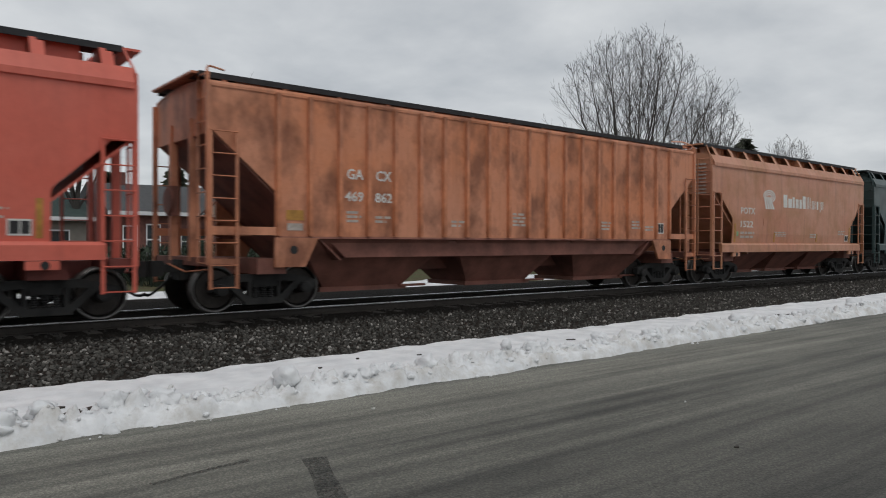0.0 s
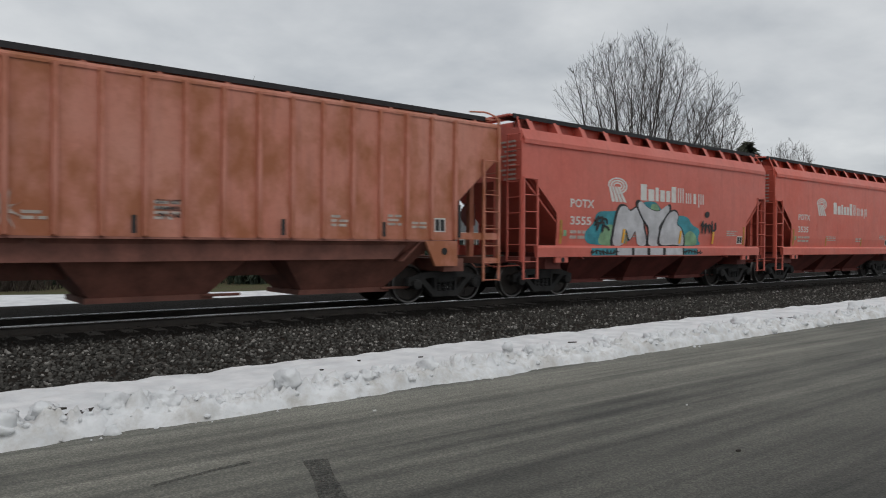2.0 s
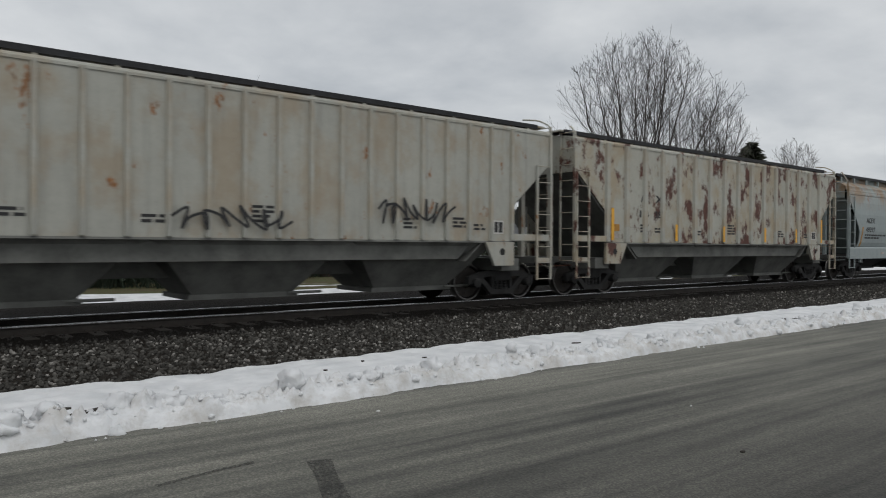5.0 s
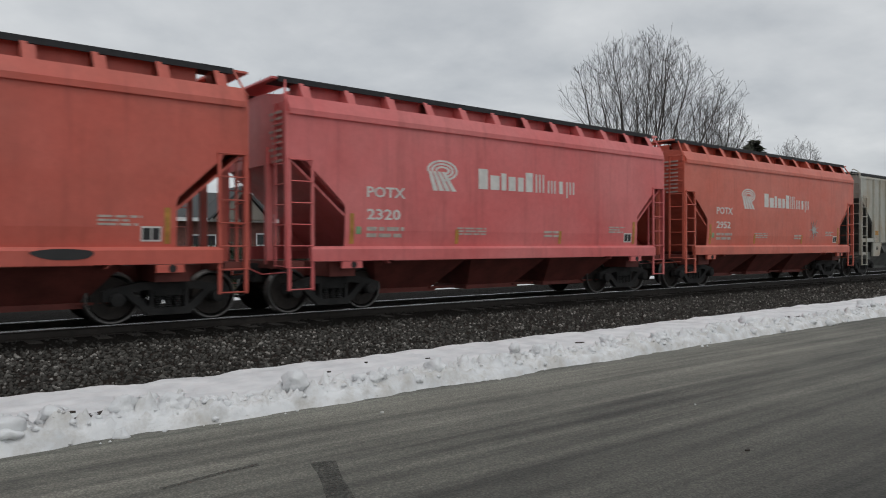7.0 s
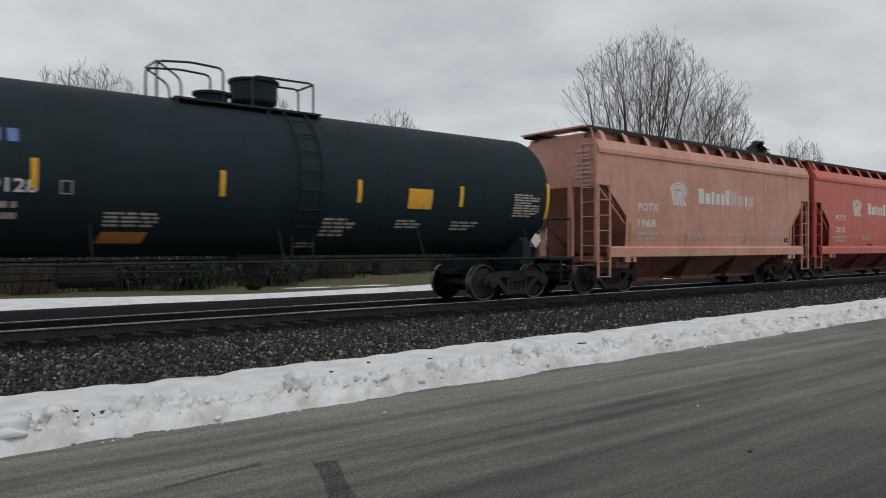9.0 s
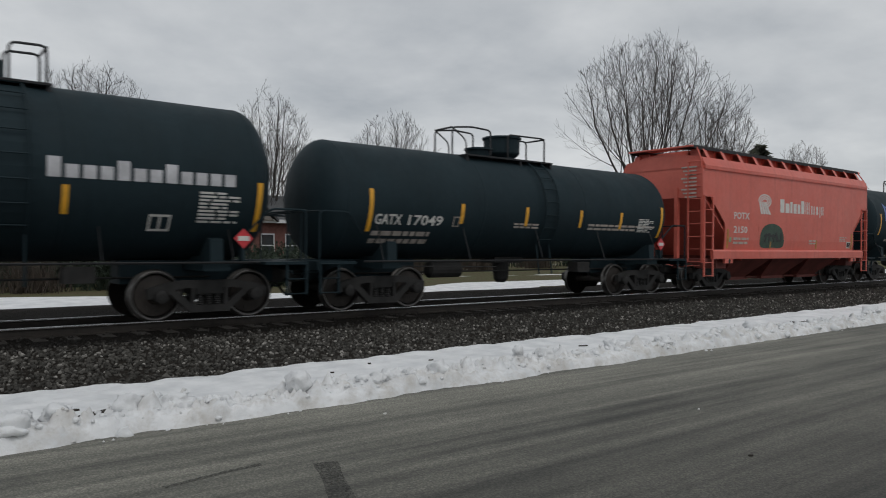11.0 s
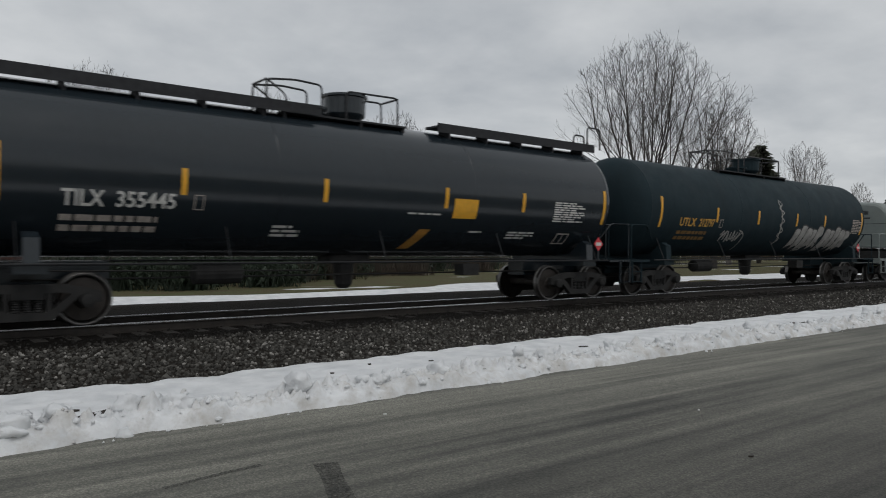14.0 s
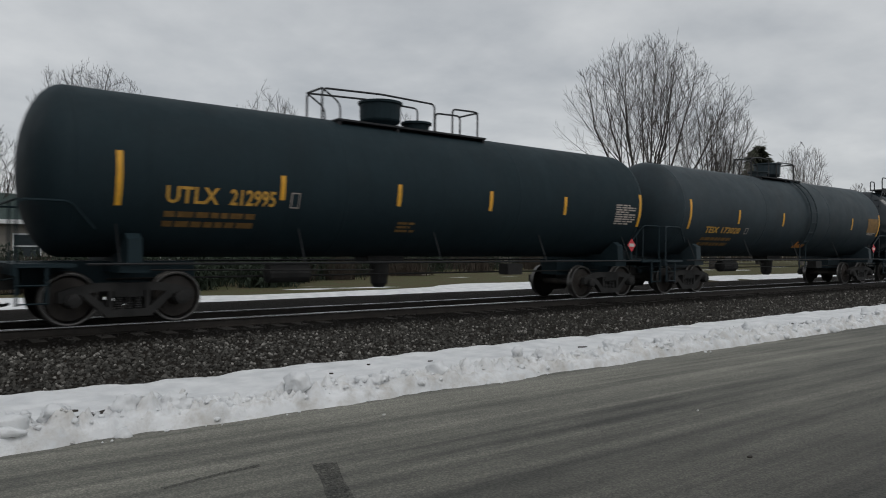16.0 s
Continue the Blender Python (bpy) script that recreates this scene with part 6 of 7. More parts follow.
    box(bm, -6.4, 6.3, -0.35, 0.35, 0.7, 1.05)
    part("underframe", bm, dark, car)
    bm = bmesh.new()
    for x in (-1.6, 0.2, 2.1):
        box(bm, x - 0.4, x + 0.4, -1.0, -0.5, 0.5, 0.8)
    tube(bm, [(-3, -1.1, 0.62), (3, -1.1, 0.62)], 0.02, 5)
    part("brake_rigging", bm, dark, car)
    for d in (-1, 1):
        x1 = d * 6.3
        bm = bmesh.new()
        box(bm, min(d * 5.6, x1), max(d * 5.6, x1), -1.45, 1.45, 0.98, 1.06)
        box(bm, min(x1, x1 - d * 0.1), max(x1, x1 - d * 0.1), -1.45, 1.45, 0.82, 1.06)
        part("end_platform", bm, body, car)
        bm = bmesh.new()
        for y in (-1.4, 1.4):
            tube(bm, bend([(x1, y, 1.06), (x1, y, 2.15), (d * 5.5, y, 2.15)], 0.15), 0.024, 6)
        for z in (1.6, 2.15):
            tube(bm, [(x1, -1.4, z), (x1, 1.4, z)], 0.02, 6)
        for y in (-0.6, 0.3):
            tube(bm, [(x1, y, 1.06), (x1, y, 2.15)], 0.02, 6)
        part("end_railing", bm, body, car)
        coupler(car, x1, d, 0.55, dark)
        for s in (-1, 1):
            ladder(car, d * 6.25, d * 5.8, s * 1.47, 0.42, 1.0, 3, body, 0.02)
        truck(car, -4.75 if d < 0 else 4.35, station)
    bm = bmesh.new()
    lathe(bm, [(-0.02, 0.28), (0.02, 0.28)], "x", 20, (-6.36, 0.3, 2.1))
    box(bm, -6.34, -6.2, 0.1, 0.5, 1.06, 2.3)
    part("hand_brake", bm, dark, car)
    side = Side(car, lambda z: -1.5)
    side.quads([rect(-2.62, -1.75 + 0.06 * k, 2.76 - 0.055 * k, 2.79 - 0.055 * k) for k in range(5)], M_DARKINK, "emblem_stripe")
    for _x in (-1.72, -1.34):
        side.quads([rect(_x, _x + 0.33, 2.53, 2.79, 0.06)], M_DARKINK, "emblem_block")
    side.stroke([scribble(-1.4, 0.1, 1.7, 2.1, 6, 3), scribble(0.1, 0.95, 1.75, 1.95, 4, 5), [(-1.05, 2.18), (-0.95, 2.25), (-0.85, 2.17), (-1.0, 2.14)]], 0.035, M_DARKINK, "spray_tag", 0.004, "black spray-painted scrawl")
    side.quads([rect(-4.9, -4.0, 1.74, 1.86)], M_YELLOW, "warning_decal", 0.003)
    side.bars(3.1, 3.7, 1.72, 1.84, 2, M_DARKINK, 8)
    s2 = Side(car, lambda z: -1.49)
    s2.words("168623", -2.8, -1.95, 1.1, 1.31, M_DARKINK)
    for _x in (-3.4, -3.2):
        s2.quads([rect(_x, _x + 0.14, 1.1, 1.31)], M_DARKINK, "mark_block")
    s2.quads([rect(-4.2 - 0.0, -3.8, 1.0, 1.3)], M_WHITE, "paper_notice")
    s2.quads([rect(2.75, 3.05, 1.0, 1.3)], M_WHITE, "data_plate", 0.002)
    s2.quads([rect(2.78, 2.88, 1.03, 1.27), rect(2.92, 3.02, 1.03, 1.27)], M_DARKINK, "data_plate_field", 0.006)
    for x, w in ((-5.4, 0.8), (-1.85, 0.45), (-0.3, 0.35), (1.9, 0.35), (4.75, 0.5)):
        s2.quads([rect(x, x + w, 1.14, 1.26)], M_OCHRE, "reflector")
    for x, k in ((-5.1, 1), (-0.9, 2), (0.6, 3), (3.7, 4)):
        s2.bars(x, x + 0.5, 0.93, 1.05, 2, M_DARKINK, k)
    bm = bmesh.new()
    for k in range(5):
        box(bm, -half - 0.012, -half - 0.002, -0.62, -0.3 + 0.03 * k, 3.2 - 0.035 * k, 3.22 - 0.035 * k)
    box(bm, -half - 0.012, -half - 0.002, -0.25, 0.0, 3.05, 3.22)
    box(bm, -half - 0.012, -half - 0.002, -0.7, 0.1, 2.86, 2.92)
    part("end_emblem", bm, M_DARKINK, car)
    return car


# ---- the train, from the first car seen to the last ----
def potash_paint(name, rgb, faded, seed, stain=0.1, streak=0.22, rust=0.0, stain_rgb=(0.12, 0.04, 0.02)):
    return car_paint(name, rgb, faded, 0.38, stain, stain_rgb, rust, streak, seed, 0.15)


# tones for bays, frames and inner end sheets, darker than the body paint
UNDER_RED = simple("dark_red_underside", (0.15, 0.036, 0.028), 0.75, 0, 0.35, 2)
UNDER_BROWN = simple("brown_hopper_underside", (0.19, 0.075, 0.055), 0.75, 0, 0.35, 2)
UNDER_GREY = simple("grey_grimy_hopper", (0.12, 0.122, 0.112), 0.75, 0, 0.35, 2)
UNDER_DARK = simple("near_black_underside", (0.03, 0.03, 0.03), 0.8, 0, 0.35, 2)

P_GREEN = potash_paint("dark_green_paint", (0.03, 0.06, 0.06), (0.05, 0.085, 0.085), 1)
P_FADED = potash_paint("faded_salmon_paint", (0.5, 0.2, 0.115), (0.56, 0.28, 0.18), 2, 0.5, 0.55, 0, (0.3, 0.13, 0.03))
P_RIB_ORANGE = car_paint("rusty_orange_paint", (0.63, 0.225, 0.1), (0.6, 0.27, 0.165), 0.5, 0.72, (0.12, 0.035, 0.015), 0, 0.45, 3, 0.3)
P_RED_A = potash_paint("bright_red_paint", (0.62, 0.112, 0.07), (0.64, 0.15, 0.105), 4)
P_RED_B = potash_paint("warm_red_paint", (0.59, 0.122, 0.086), (0.62, 0.165, 0.125), 5)
P_RIB_PINK = car_paint("pinkish_rusty_paint", (0.57, 0.205, 0.14), (0.6, 0.27, 0.2), 0.5, 0.75, (0.3, 0.09, 0.02), 0, 0.4, 6, 0.3)
P_FLOW = car_paint("pale_grey_blue_paint", (0.27, 0.31, 0.31), (0.32, 0.36, 0.355), 0.45, 0.8, (0.27, 0.15, 0.055), 0.35, 0.2, 7, 0.15, (0.13, 0.05, 0.02), band=(2.9, 3.75))
P_RUSTY = car_paint("white_grey_paint_with_rust", (0.41, 0.4, 0.34), (0.46, 0.46, 0.41), 0.55, 0.55, (0.34, 0.24, 0.12), 0.93, 0.25, 8, 0.25, (0.05, 0.018, 0.012), rust_scale=1.5)
P_GREY_RIB = car_paint("pale_grey_paint", (0.38, 0.38, 0.34), (0.45, 0.45, 0.4), 0.55, 0.4, (0.3, 0.18, 0.06), 0.15, 0.35, 9, 0.2, (0.14, 0.06, 0.02))
P_RED_C = potash_paint("orange_red_paint", (0.6, 0.122, 0.076), (0.63, 0.17, 0.12), 10, 0.15, 0.3)
P_PINK = potash_paint("rose_red_paint", (0.66, 0.13, 0.128), (0.69, 0.195, 0.19), 11, 0.12, 0.3)
P_RED_D = potash_paint("dull_red_paint", (0.57, 0.1, 0.068), (0.6, 0.14, 0.105), 12, 0.15, 0.3)
P_SALMON = potash_paint("pale_salmon_paint", (0.55, 0.255, 0.19), (0.6, 0.325, 0.25), 13, 0.3, 0.45, 0, (0.3, 0.13, 0.06))
P_RED_E = potash_paint("coral_red_paint", (0.62, 0.115, 0.08), (0.65, 0.15, 0.11), 14)

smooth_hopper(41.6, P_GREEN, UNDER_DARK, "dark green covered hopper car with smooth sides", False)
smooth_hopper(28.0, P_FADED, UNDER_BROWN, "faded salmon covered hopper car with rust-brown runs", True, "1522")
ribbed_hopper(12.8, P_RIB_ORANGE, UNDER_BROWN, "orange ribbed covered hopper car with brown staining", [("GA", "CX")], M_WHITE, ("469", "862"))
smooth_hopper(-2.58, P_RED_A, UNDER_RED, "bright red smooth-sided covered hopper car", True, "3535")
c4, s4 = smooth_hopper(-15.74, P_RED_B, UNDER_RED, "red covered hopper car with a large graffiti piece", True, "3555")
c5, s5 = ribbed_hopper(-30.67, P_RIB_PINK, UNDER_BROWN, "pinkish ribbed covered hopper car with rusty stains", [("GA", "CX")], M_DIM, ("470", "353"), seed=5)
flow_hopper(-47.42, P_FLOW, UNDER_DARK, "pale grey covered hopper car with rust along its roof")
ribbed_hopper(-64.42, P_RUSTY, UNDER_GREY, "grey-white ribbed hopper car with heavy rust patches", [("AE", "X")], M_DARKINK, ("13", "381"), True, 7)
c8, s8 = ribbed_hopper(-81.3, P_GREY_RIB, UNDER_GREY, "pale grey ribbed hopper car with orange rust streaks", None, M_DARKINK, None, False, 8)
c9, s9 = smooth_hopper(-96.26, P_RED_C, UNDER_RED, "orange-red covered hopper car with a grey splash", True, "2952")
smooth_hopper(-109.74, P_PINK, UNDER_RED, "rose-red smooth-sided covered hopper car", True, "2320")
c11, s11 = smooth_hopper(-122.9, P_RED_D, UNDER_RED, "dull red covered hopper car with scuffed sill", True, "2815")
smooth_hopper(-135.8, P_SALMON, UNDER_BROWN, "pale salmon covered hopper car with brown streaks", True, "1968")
TEAM = [-7.05, -4.25, -1.23, 1.69, 4.45, 7.33]
t1, st1 = tank_car(-151.2, 7.35, 1.53, 2.7, (-6.65, 6.65), "long black tank car with a domed valve housing", M_BLACK, TEAM, 0.02, False, ("TILX", "259128", -6.05, -4.2, 2.21, 2.43, 0.36), M_WHITE, "pale")
c14, s14 = smooth_hopper(-166.05, P_RED_E, UNDER_RED, "coral red covered hopper car with a dark tag", True, "2150")
t2, st2 = tank_car(-179.4, 5.5, 1.33, 2.43, (-4.62, 4.65), "short black tank car with yellow edge stripes", M_BLACK, [-5.08, -2.54, -0.41, 1.65, 3.37, 5.3], -0.1, False, ("GATX", "17049", -4.95, -3.1, 1.87, 2.1, 0.38), M_WHITE, stripe_z=2.17, test=(4.2, 4.9, 1.85, 2.25))
t3, st3 = tank_car(-192.08, 5.05, 1.52, 2.62, (-4.2, 4.2), "black tank car with a round white emblem", M_BLACK, [-4.83, -1.36, 0.2, 1.7, 5.0], 0.4, False, ("CCLX", "75", -3.87, -2.4, 2.07, 2.33, 0.48), M_WHITE, None, True, ((-1.8, 0.03), (0.62, 1.18)), stripe_z=2.11, test=(3.87, 4.62, 1.77, 2.35))
coil_car(-205.1)
t4, st4 = tank_car(-220.6, 7.4, 1.53, 2.7, (-6.55, 6.55), "long black tank car with silver graffiti", M_BLACK, [-7.03, -3.97, -1.35, 1.43, 3.7, 7.08], 0.46, False, ("UTLX", "212797", -6.0, -4.08, 2.12, 2.38, 0.45), M_GOLD, "none", False, ((-3.4, -1.4), (-1.0, 1.55)))
t5, st5 = tank_car(-237.45, 7.4, 1.53, 2.7, (-6.65, 6.65), "glossy black tank car with a full-length roof walkway", M_BLACK_GLOSS, [-7.14, -4.3, -1.48, 1.62, 4.07, 7.16], -0.2, True, ("TILX", "355445", -6.24, -4.42, 2.03, 2.3, 0.36), M_WHITE, "none", test=(5.2, 6.36, 2.06, 2.59))
t6, st6 = tank_car(-254.55, 7.4, 1.53, 2.7, (-6.6, 6.55), "dusty dark grey tank car with side ladder", M_BLACK_GREY, [-7.18, -4.3, -1.25, 1.32, 4.55, 7.25], 0.44, False, ("TEIX", "173020", -6.15, -4.05, 1.96, 2.16, 0.36), M_GOLD)
t7, st7 = tank_car(-271.6, 7.4, 1.53, 2.7, (-6.6, 6.5), "long black tank car with gold stencils", M_BLACK, [-6.88, -3.92, -1.19, 1.48, 4.1, 7.28], -0.72, False, ("UTLX", "212995", -6.1, -4.05, 2.14, 2.44, 0.46), M_GOLD, "none", False, ((-1.82, 1.24), (1.8, 2.62)), 0.95)
tank_car(-288.7, 7.4, 1.53, 2.7, (-6.6, 6.6), "dusty dark grey tank car at the tail", M_BLACK_GREY, TEAM, 0.0, False, None, M_WHITE, "none")


# ---- marks peculiar to single cars ----
def spray_piece():
    """Bubble-shaped spray piece with a teal cloud behind it."""
    s = s4
    for pts in ([(-3.5, 1.42), (-3.75, 1.7), (-3.4, 2.0), (-3.2, 2.3), (-2.6, 2.35), (-2.0, 2.4), (-1.6, 2.2), (-1.7, 1.6), (-2.2, 1.42)], [(-1.3, 2.5), (-1.1, 2.66), (-0.6, 2.7), (-0.3, 2.55), (-0.2, 2.3), (-1.2, 2.3)], [(0.9, 1.42), (0.6, 2.0), (0.7, 2.3), (1.2, 2.28), (1.5, 2.05), (1.9, 1.9), (1.85, 1.6), (1.95, 1.42)]):
        s.blob(pts, M_TEAL, "spray_cloud", 0.003, "teal sprayed cloud")
    for pts in ([(-3.1, 1.42), (-3.1, 1.7), (-2.8, 1.95), (-2.5, 1.9), (-2.4, 1.42)], [(1.1, 1.42), (1.1, 1.72), (1.4, 1.85), (1.7, 1.7), (1.75, 1.42)], [(-0.75, 2.4), (-0.7, 2.62), (-0.4, 2.6), (-0.35, 2.4)]):
        s.blob(pts, M_LIME, "spray_patch", 0.006, "pale green sprayed patch")
    letters = ([(-2.5, 1.42), (-2.45, 1.95), (-2.25, 2.45), (-1.95, 2.5), (-1.75, 2.38), (-1.45, 2.5), (-1.25, 2.4), (-1.1, 1.9), (-0.95, 1.42), (-1.35, 1.42), (-1.5, 1.8), (-1.75, 1.55), (-1.95, 1.85), (-2.05, 1.42)],
               [(-1.4, 2.55), (-1.25, 2.68), (-0.9, 2.5), (-0.4, 2.42), (0.1, 2.62), (0.15, 2.4), (-0.15, 2.15), (-0.35, 1.9), (-0.25, 1.42), (-0.8, 1.42), (-0.85, 1.9), (-1.15, 2.2)],
               [(-0.2, 1.42), (-0.25, 1.8), (0.1, 2.3), (0.45, 2.45), (0.65, 2.3), (0.6, 2.05), (0.85, 1.9), (1.0, 1.42), (0.5, 1.42)])
    for k, pts in enumerate(letters):
        c = (sum(p[0] for p in pts) / len(pts), sum(p[1] for p in pts) / len(pts))
        grown = [(c[0] + (x - c[0]) * 1.12 + 0.02 * (1 if x > c[0] else -1), c[1] + (z - c[1]) * 1.1) for x, z in pts]
        s.blob(grown, M_DARKINK, "spray_outline", 0.009 + 0.006 * k, "thick black spray outline")
        s.blob(pts, M_SILVER, "spray_fill", 0.012 + 0.006 * k, "white bubble-shaped spray fill")
    s.stroke([scribble(-3.35, -2.8, 1.75, 2.05, 2, 1), scribble(-3.35, -2.85, 1.98, 2.2, 2, 4), scribble(1.95, 2.9, 1.75, 2.2, 4, 6)], 0.06, M_DARKINK, "spray_tag", 0.03, "black spray-painted tag")
    s.blob([(2.2, 2.4), (2.3, 2.5), (2.45, 2.47), (2.45, 2.35), (2.3, 2.3)], M_DARKINK, "spray_dot", 0.02)
    sill = Side(c4, lambda z: -1.62)
    sill.quads([rect(-3.55, -2.5, 1.1, 1.3), rect(0.95, 1.7, 1.1, 1.3)], M_TEAL, "spray_run", 0.001)
    sill.quads([rect(-2.5, 0.95, 1.1, 1.31)], M_DARKINK, "spray_base", 0.001)
    sill.quads([rect(-2.42, -1.75, 1.1, 1.31), rect(-1.62, -1.0, 1.1, 1.31), rect(-0.85, -0.2, 1.1, 1.31), rect(-0.05, 0.85, 1.1, 1.31)], M_SILVER, "spray_fill", 0.005)
    sill.stroke([scribble(-3.6, -2.45, 1.12, 1.26, 6, 9), scribble(0.95, 1.95, 1.12, 1.26, 5, 10)], 0.035, M_DARKINK, "spray_tag", 0.012)
    for x in (-2.15, 0.72, 2.62):
        s.quads([rect(x, x + 0.1, 1.45, 1.85, 0.05)], M_YELLOW, "reflector", 0.036)


def splash(side, x, z, r, mat, seed, name="paint_splash"):
    rng = random.Random(seed)
    side.blob([(x + r * (1 if k % 2 else 0.35) * rng.uniform(0.7, 1.2) * math.cos(k * math.pi / 9), z + r * (1 if k % 2 else 0.35) * rng.uniform(0.7, 1.2) * math.sin(k * math.pi / 9)) for k in range(18)], mat, name, 0.008, "splash of pale paint", 3)


spray_piece()
for _k, _w in enumerate(("DO NOT", "HAMMER", "ON CAR")):
    s5.words(_w, -0.16, 0.26, 2.06 - 0.12 * _k, 2.14 - 0.12 * _k, M_DARKINK, "stencil_words")
splash(s5, -5.85, 2.0, 0.36, M_SILVER, 1)
splash(s5, -3.1, 1.9, 0.3, M_DIM, 2)
splash(s5, -2.45, 1.9, 0.32, M_DIM, 3)
splash(s9, 2.6, 1.95, 0.42, M_CHROME, 4)
s8.words("AEX", -5.02, -4.4, 2.68, 2.9, M_DARKINK)
s8.stroke([scribble(-1.7, 0.6, 1.6, 2.1, 5, 11), scribble(2.6, 4.6, 1.8, 2.4, 6, 12)], 0.05, M_DARKINK, "spray_tag", 0.08, "black spray-painted scrawl")
s11.quads([rect(-1.2, -0.7, 1.4, 1.47)], M_DARKINK, "scuff", 0.004)
Side(c11, lambda z: -1.62).blob([(2.6, 1.28), (3.0, 1.34), (3.5, 1.3), (3.4, 1.18), (2.9, 1.17)], M_DARKINK, "scuff", 0.001, "black scuffed paint")
s14.blob([(-2.6, 1.5), (-2.5, 2.1), (-1.8, 2.3), (-1.1, 2.1), (-1.0, 1.5), (-1.8, 1.45)], M_GREENTAG, "spray_cloud", 0.003, "dark green sprayed patch")
s14.stroke([scribble(-2.4, -1.1, 1.6, 2.0, 4, 2)], 0.08, M_DARKINK, "spray_tag", 0.01)

# blue emblem and its row of blocks on the first long tank
st1.quads([[(-6.62, 2.68), (-6.45, 2.68), (-6.38, 3.42), (-6.5, 3.47)], [(-6.36, 3.4), (-6.22, 3.3), (-5.92, 2.62), (-6.08, 2.62)]], M_BLUE, "emblem")
for k in range(7):
    st1.quads([rect(-6.02 + 0.235 * k, -5.87 + 0.235 * k, 2.99, 3.2)], M_BLUE, "wordmark_block")
st1.quads([rect(-3.25, -2.5, 1.42, 1.62, 0.06)], M_ORANGE, "warning_panel")
for x0, x1, z0, z1, r in ((-3.2, -2.3, 1.68, 1.95, 4), (0.95, 1.75, 1.55, 1.95, 5), (2.75, 3.45, 1.75, 1.95, 3), (4.3, 5.1, 1.72, 1.95, 3), (0.55, 1.0, 1.32, 1.45, 2)):
    st1.bars(x0, x1, z0, z1, r, M_DIM, int(x0 * 10))
st1.quads([rect(2.95, 3.6, 2.2, 2.64)], M_YELLOW, "warning_panel")
st5.quads([rect(1.86, 2.57, 2.07, 2.52)], M_YELLOW, "warning_panel", 0.002)
st5.quads([rect(0.75, 1.05, 1.36, 1.8, 0.3)], M_OCHRE, "warning_panel")
for x0, x1, z0, z1, r in ((-2.5, -1.9, 1.55, 1.8, 3), (0.6, 1.5, 2.1, 2.16, 1), (2.53, 3.06, 1.73, 1.79, 1), (3.78, 4.69, 1.6, 1.8, 3)):
    st5.bars(x0, x1, z0, z1, r, M_WHITE, int(x0 * 10))
st6.quads([rect(0.4, 1.2, 1.52, 1.75, 0.1)], M_ORANGE, "warning_panel")
st5.quads([rect(5.59, 6.05, 1.51, 1.79)], M_DIM, "class_box")
st5.quads([rect(5.62, 5.81, 1.54, 1.76), rect(5.84, 6.02, 1.54, 1.76)], M_BLACK_GLOSS, "class_field", 0.004)
st6.quads([rect(6.11, 7.11, 2.2, 2.8)], M_GOLD_DIM, "test_panel_field", 0.001)
# round white emblem and pale wordmark blocks on the short tank
st3.quads([[(-0.42 + 0.45 * math.cos(q), 2.73 + 0.44 * math.sin(q)) for q in [2 * math.pi * k / 24 for k in range(24)]]], M_WHITE, "round_emblem", 0.01)
st3.quads([rect(-0.42 - 0.22 - 0.03 * k, -0.42 + 0.22 + 0.03 * k, 2.39 + 0.055 * k, 2.415 + 0.055 * k) for k in range(5)], M_DIM, "emblem_line", 0.016)
for k in range(12):
    st3.quads([rect(1.43 + 0.262 * k, 1.63 + 0.262 * k, 2.46, 2.46 + (0.33 if k in (0, 4, 7) else 0.22))], M_SILVER, "wordmark_block")
for x0, x1, z0, z1, r in ((-1.85, -1.4, 1.52, 1.72, 3), (-0.55, 0.0, 1.55, 1.85, 4)):
    st3.bars(x0, x1, z0, z1, r, M_DIM, int(x0 * 10))
st3.quads([rect(3.03, 3.41, 1.63, 1.92)], M_WHITE, "data_plate")
st3.quads([rect(3.07, 3.2, 1.67, 1.88), rect(3.24, 3.37, 1.67, 1.88)], M_BLACK, "data_plate_field", 0.004)
st2.bars(-0.8, 0.2, 1.85, 2.0, 2, M_DIM, 2)
st2.bars(2.0, 5.0, 1.85, 2.05, 2, M_DIM, 3)
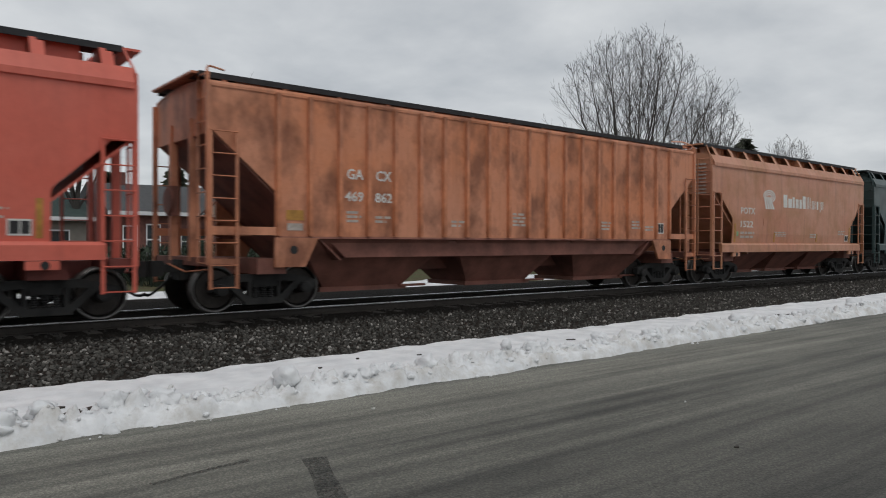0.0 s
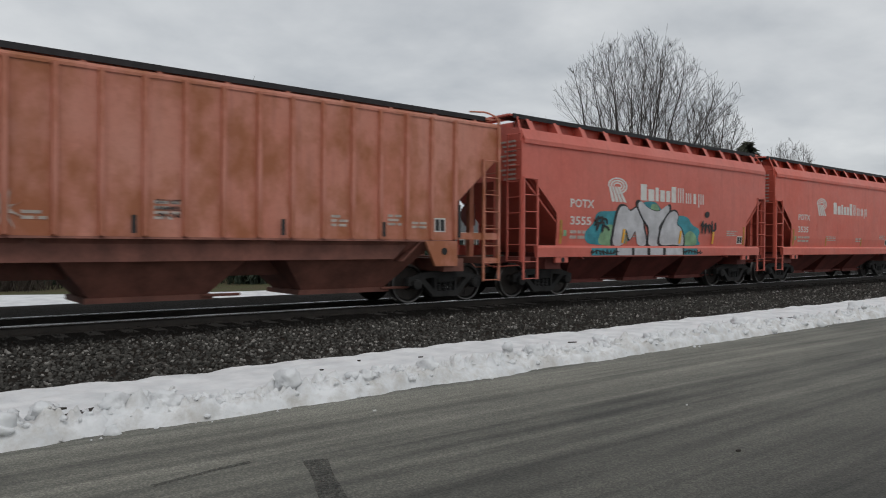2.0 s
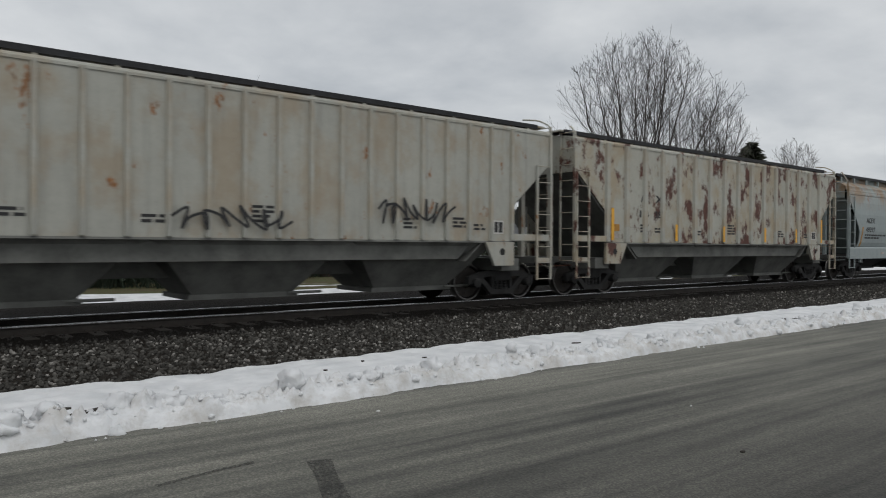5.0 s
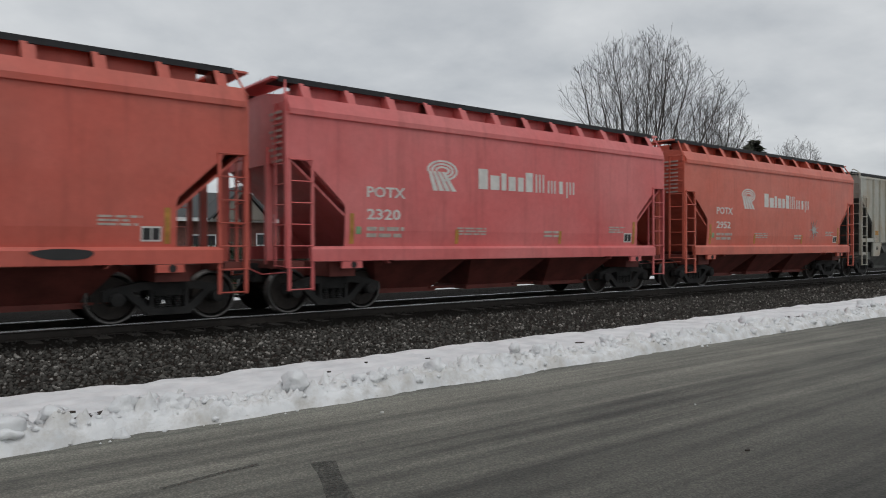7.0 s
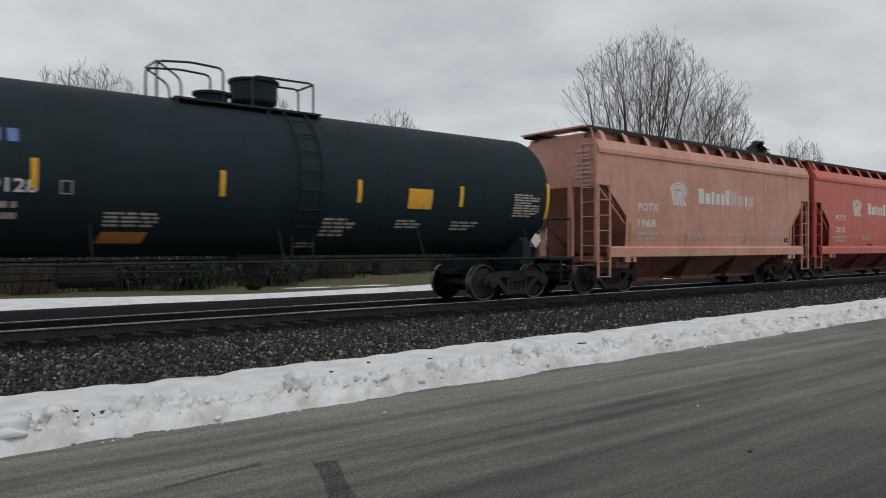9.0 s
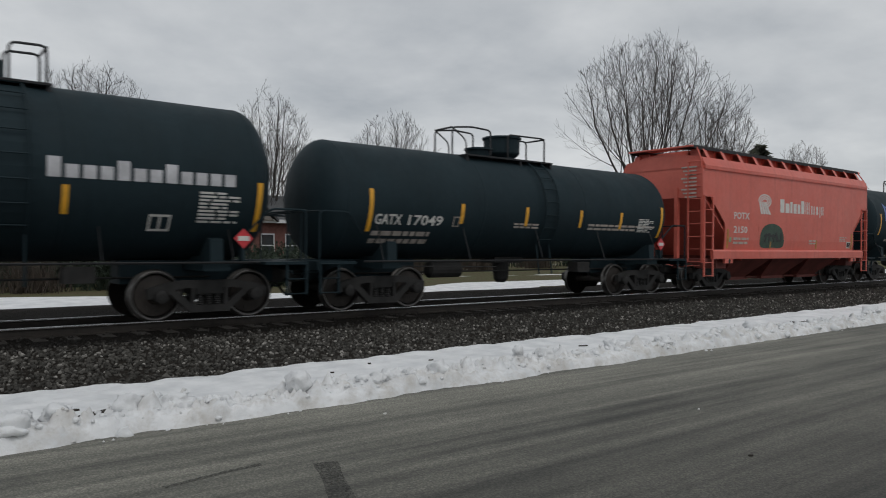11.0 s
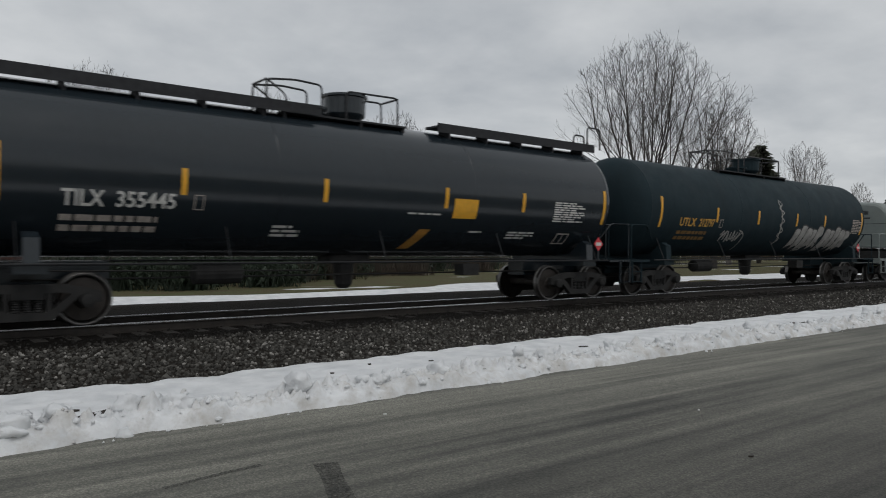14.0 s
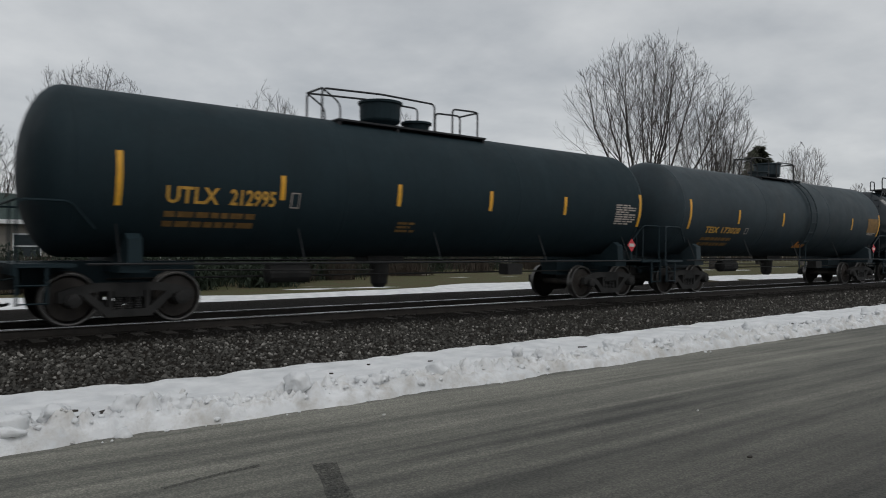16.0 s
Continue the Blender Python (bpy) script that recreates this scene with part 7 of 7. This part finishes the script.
# long silver piece and chalk scrawls on the graffiti tank
for k in range(10):
    x = 1.75 + 0.44 * k + (0.22 if k > 4 else 0)
    z = 1.83 + 0.05 * math.sin(k * 2.1)
    tall = 0.42 if k % 3 else 0.34
    shape = [(x - 0.24, z - tall), (x - 0.27, z + 0.05), (x - 0.2, z + tall), (x + 0.16, z + tall * 0.95), (x + 0.25, z + 0.12), (x + 0.08, z - 0.02), (x + 0.24, z - tall * 0.9), (x + 0.02, z - tall * 0.7)]
    st4.blob([(x + (a - x) * 1.16, z + (b - z) * 1.12) for a, b in shape], M_DARKINK, "spray_outline", 0.003 + 0.004 * (k % 3), "black spray outline")
    st4.blob(shape, M_CHROME, "spray_fill", 0.005 + 0.004 * (k % 3), "chalky silver bubble-shaped spray fill")
for _line in [scribble(-3.45, -2.2, 1.65, 2.05, 6, 21), [(-2.4, 2.05), (-2.05, 1.9), (-2.0, 1.4)], [(0.1, 3.2), (0.3, 3.05), (0.1, 2.9), (0.4, 2.75), (0.2, 2.6), (0.45, 2.45), (0.2, 2.3), (0.5, 2.1), (0.25, 1.95), (0.52, 1.8), (0.3, 1.62)], [(0.05, 3.15), (0.25, 2.7), (0.3, 2.2), (0.45, 1.7)]]:
    st4.stroke([_line], 0.035, M_CHROME, "chalk_scrawl", 0.006, "pale chalk-like scrawl")
st7.bars(-1.1, -0.6, 1.7, 1.95, 3, M_GOLD_DIM, 3)


def motions():
    """The train runs east along the track; wheels turn while their car passes."""
    for car, station in CARS:
        car.location.z = RAIL_Z
        walk(car, [(t, pose(station + travel(t), 0, RAIL_Z)) for t in [0.5 * k for k in range(33)]])
    step = 1.0 / FPS
    for wheel, station, d in WHEELS:
        rows, angle, seen = [], 0.0, False
        for k in range(16 * FPS + 1):
            t = k * step
            x = station + travel(t)
            if -4.0 < x < 62.0:
                rows.append((t, angle))
                angle += (travel(t + step) - travel(t)) / 0.457
            elif not rows or (rows[-1][1] != angle and x >= 62.0):
                rows.append((t, angle))
        if rows[-1][0] < 16.0:
            rows.append((16.0, rows[-1][1]))
        if len(rows) < 2:
            rows.append((16.0, rows[0][1]))
        walk(wheel, [(t, pose(d, 0, 0.457, 0, math.degrees(a), 0)) for t, a in rows])


for _wheel, _s, _d in WHEELS:
    for _turn in (0, 180):
        shared("tyre", RIM_ME, _wheel.parent, pose(_d, 0, 0.457, 0, 0, _turn), "worn bright wheel rim")
motions()
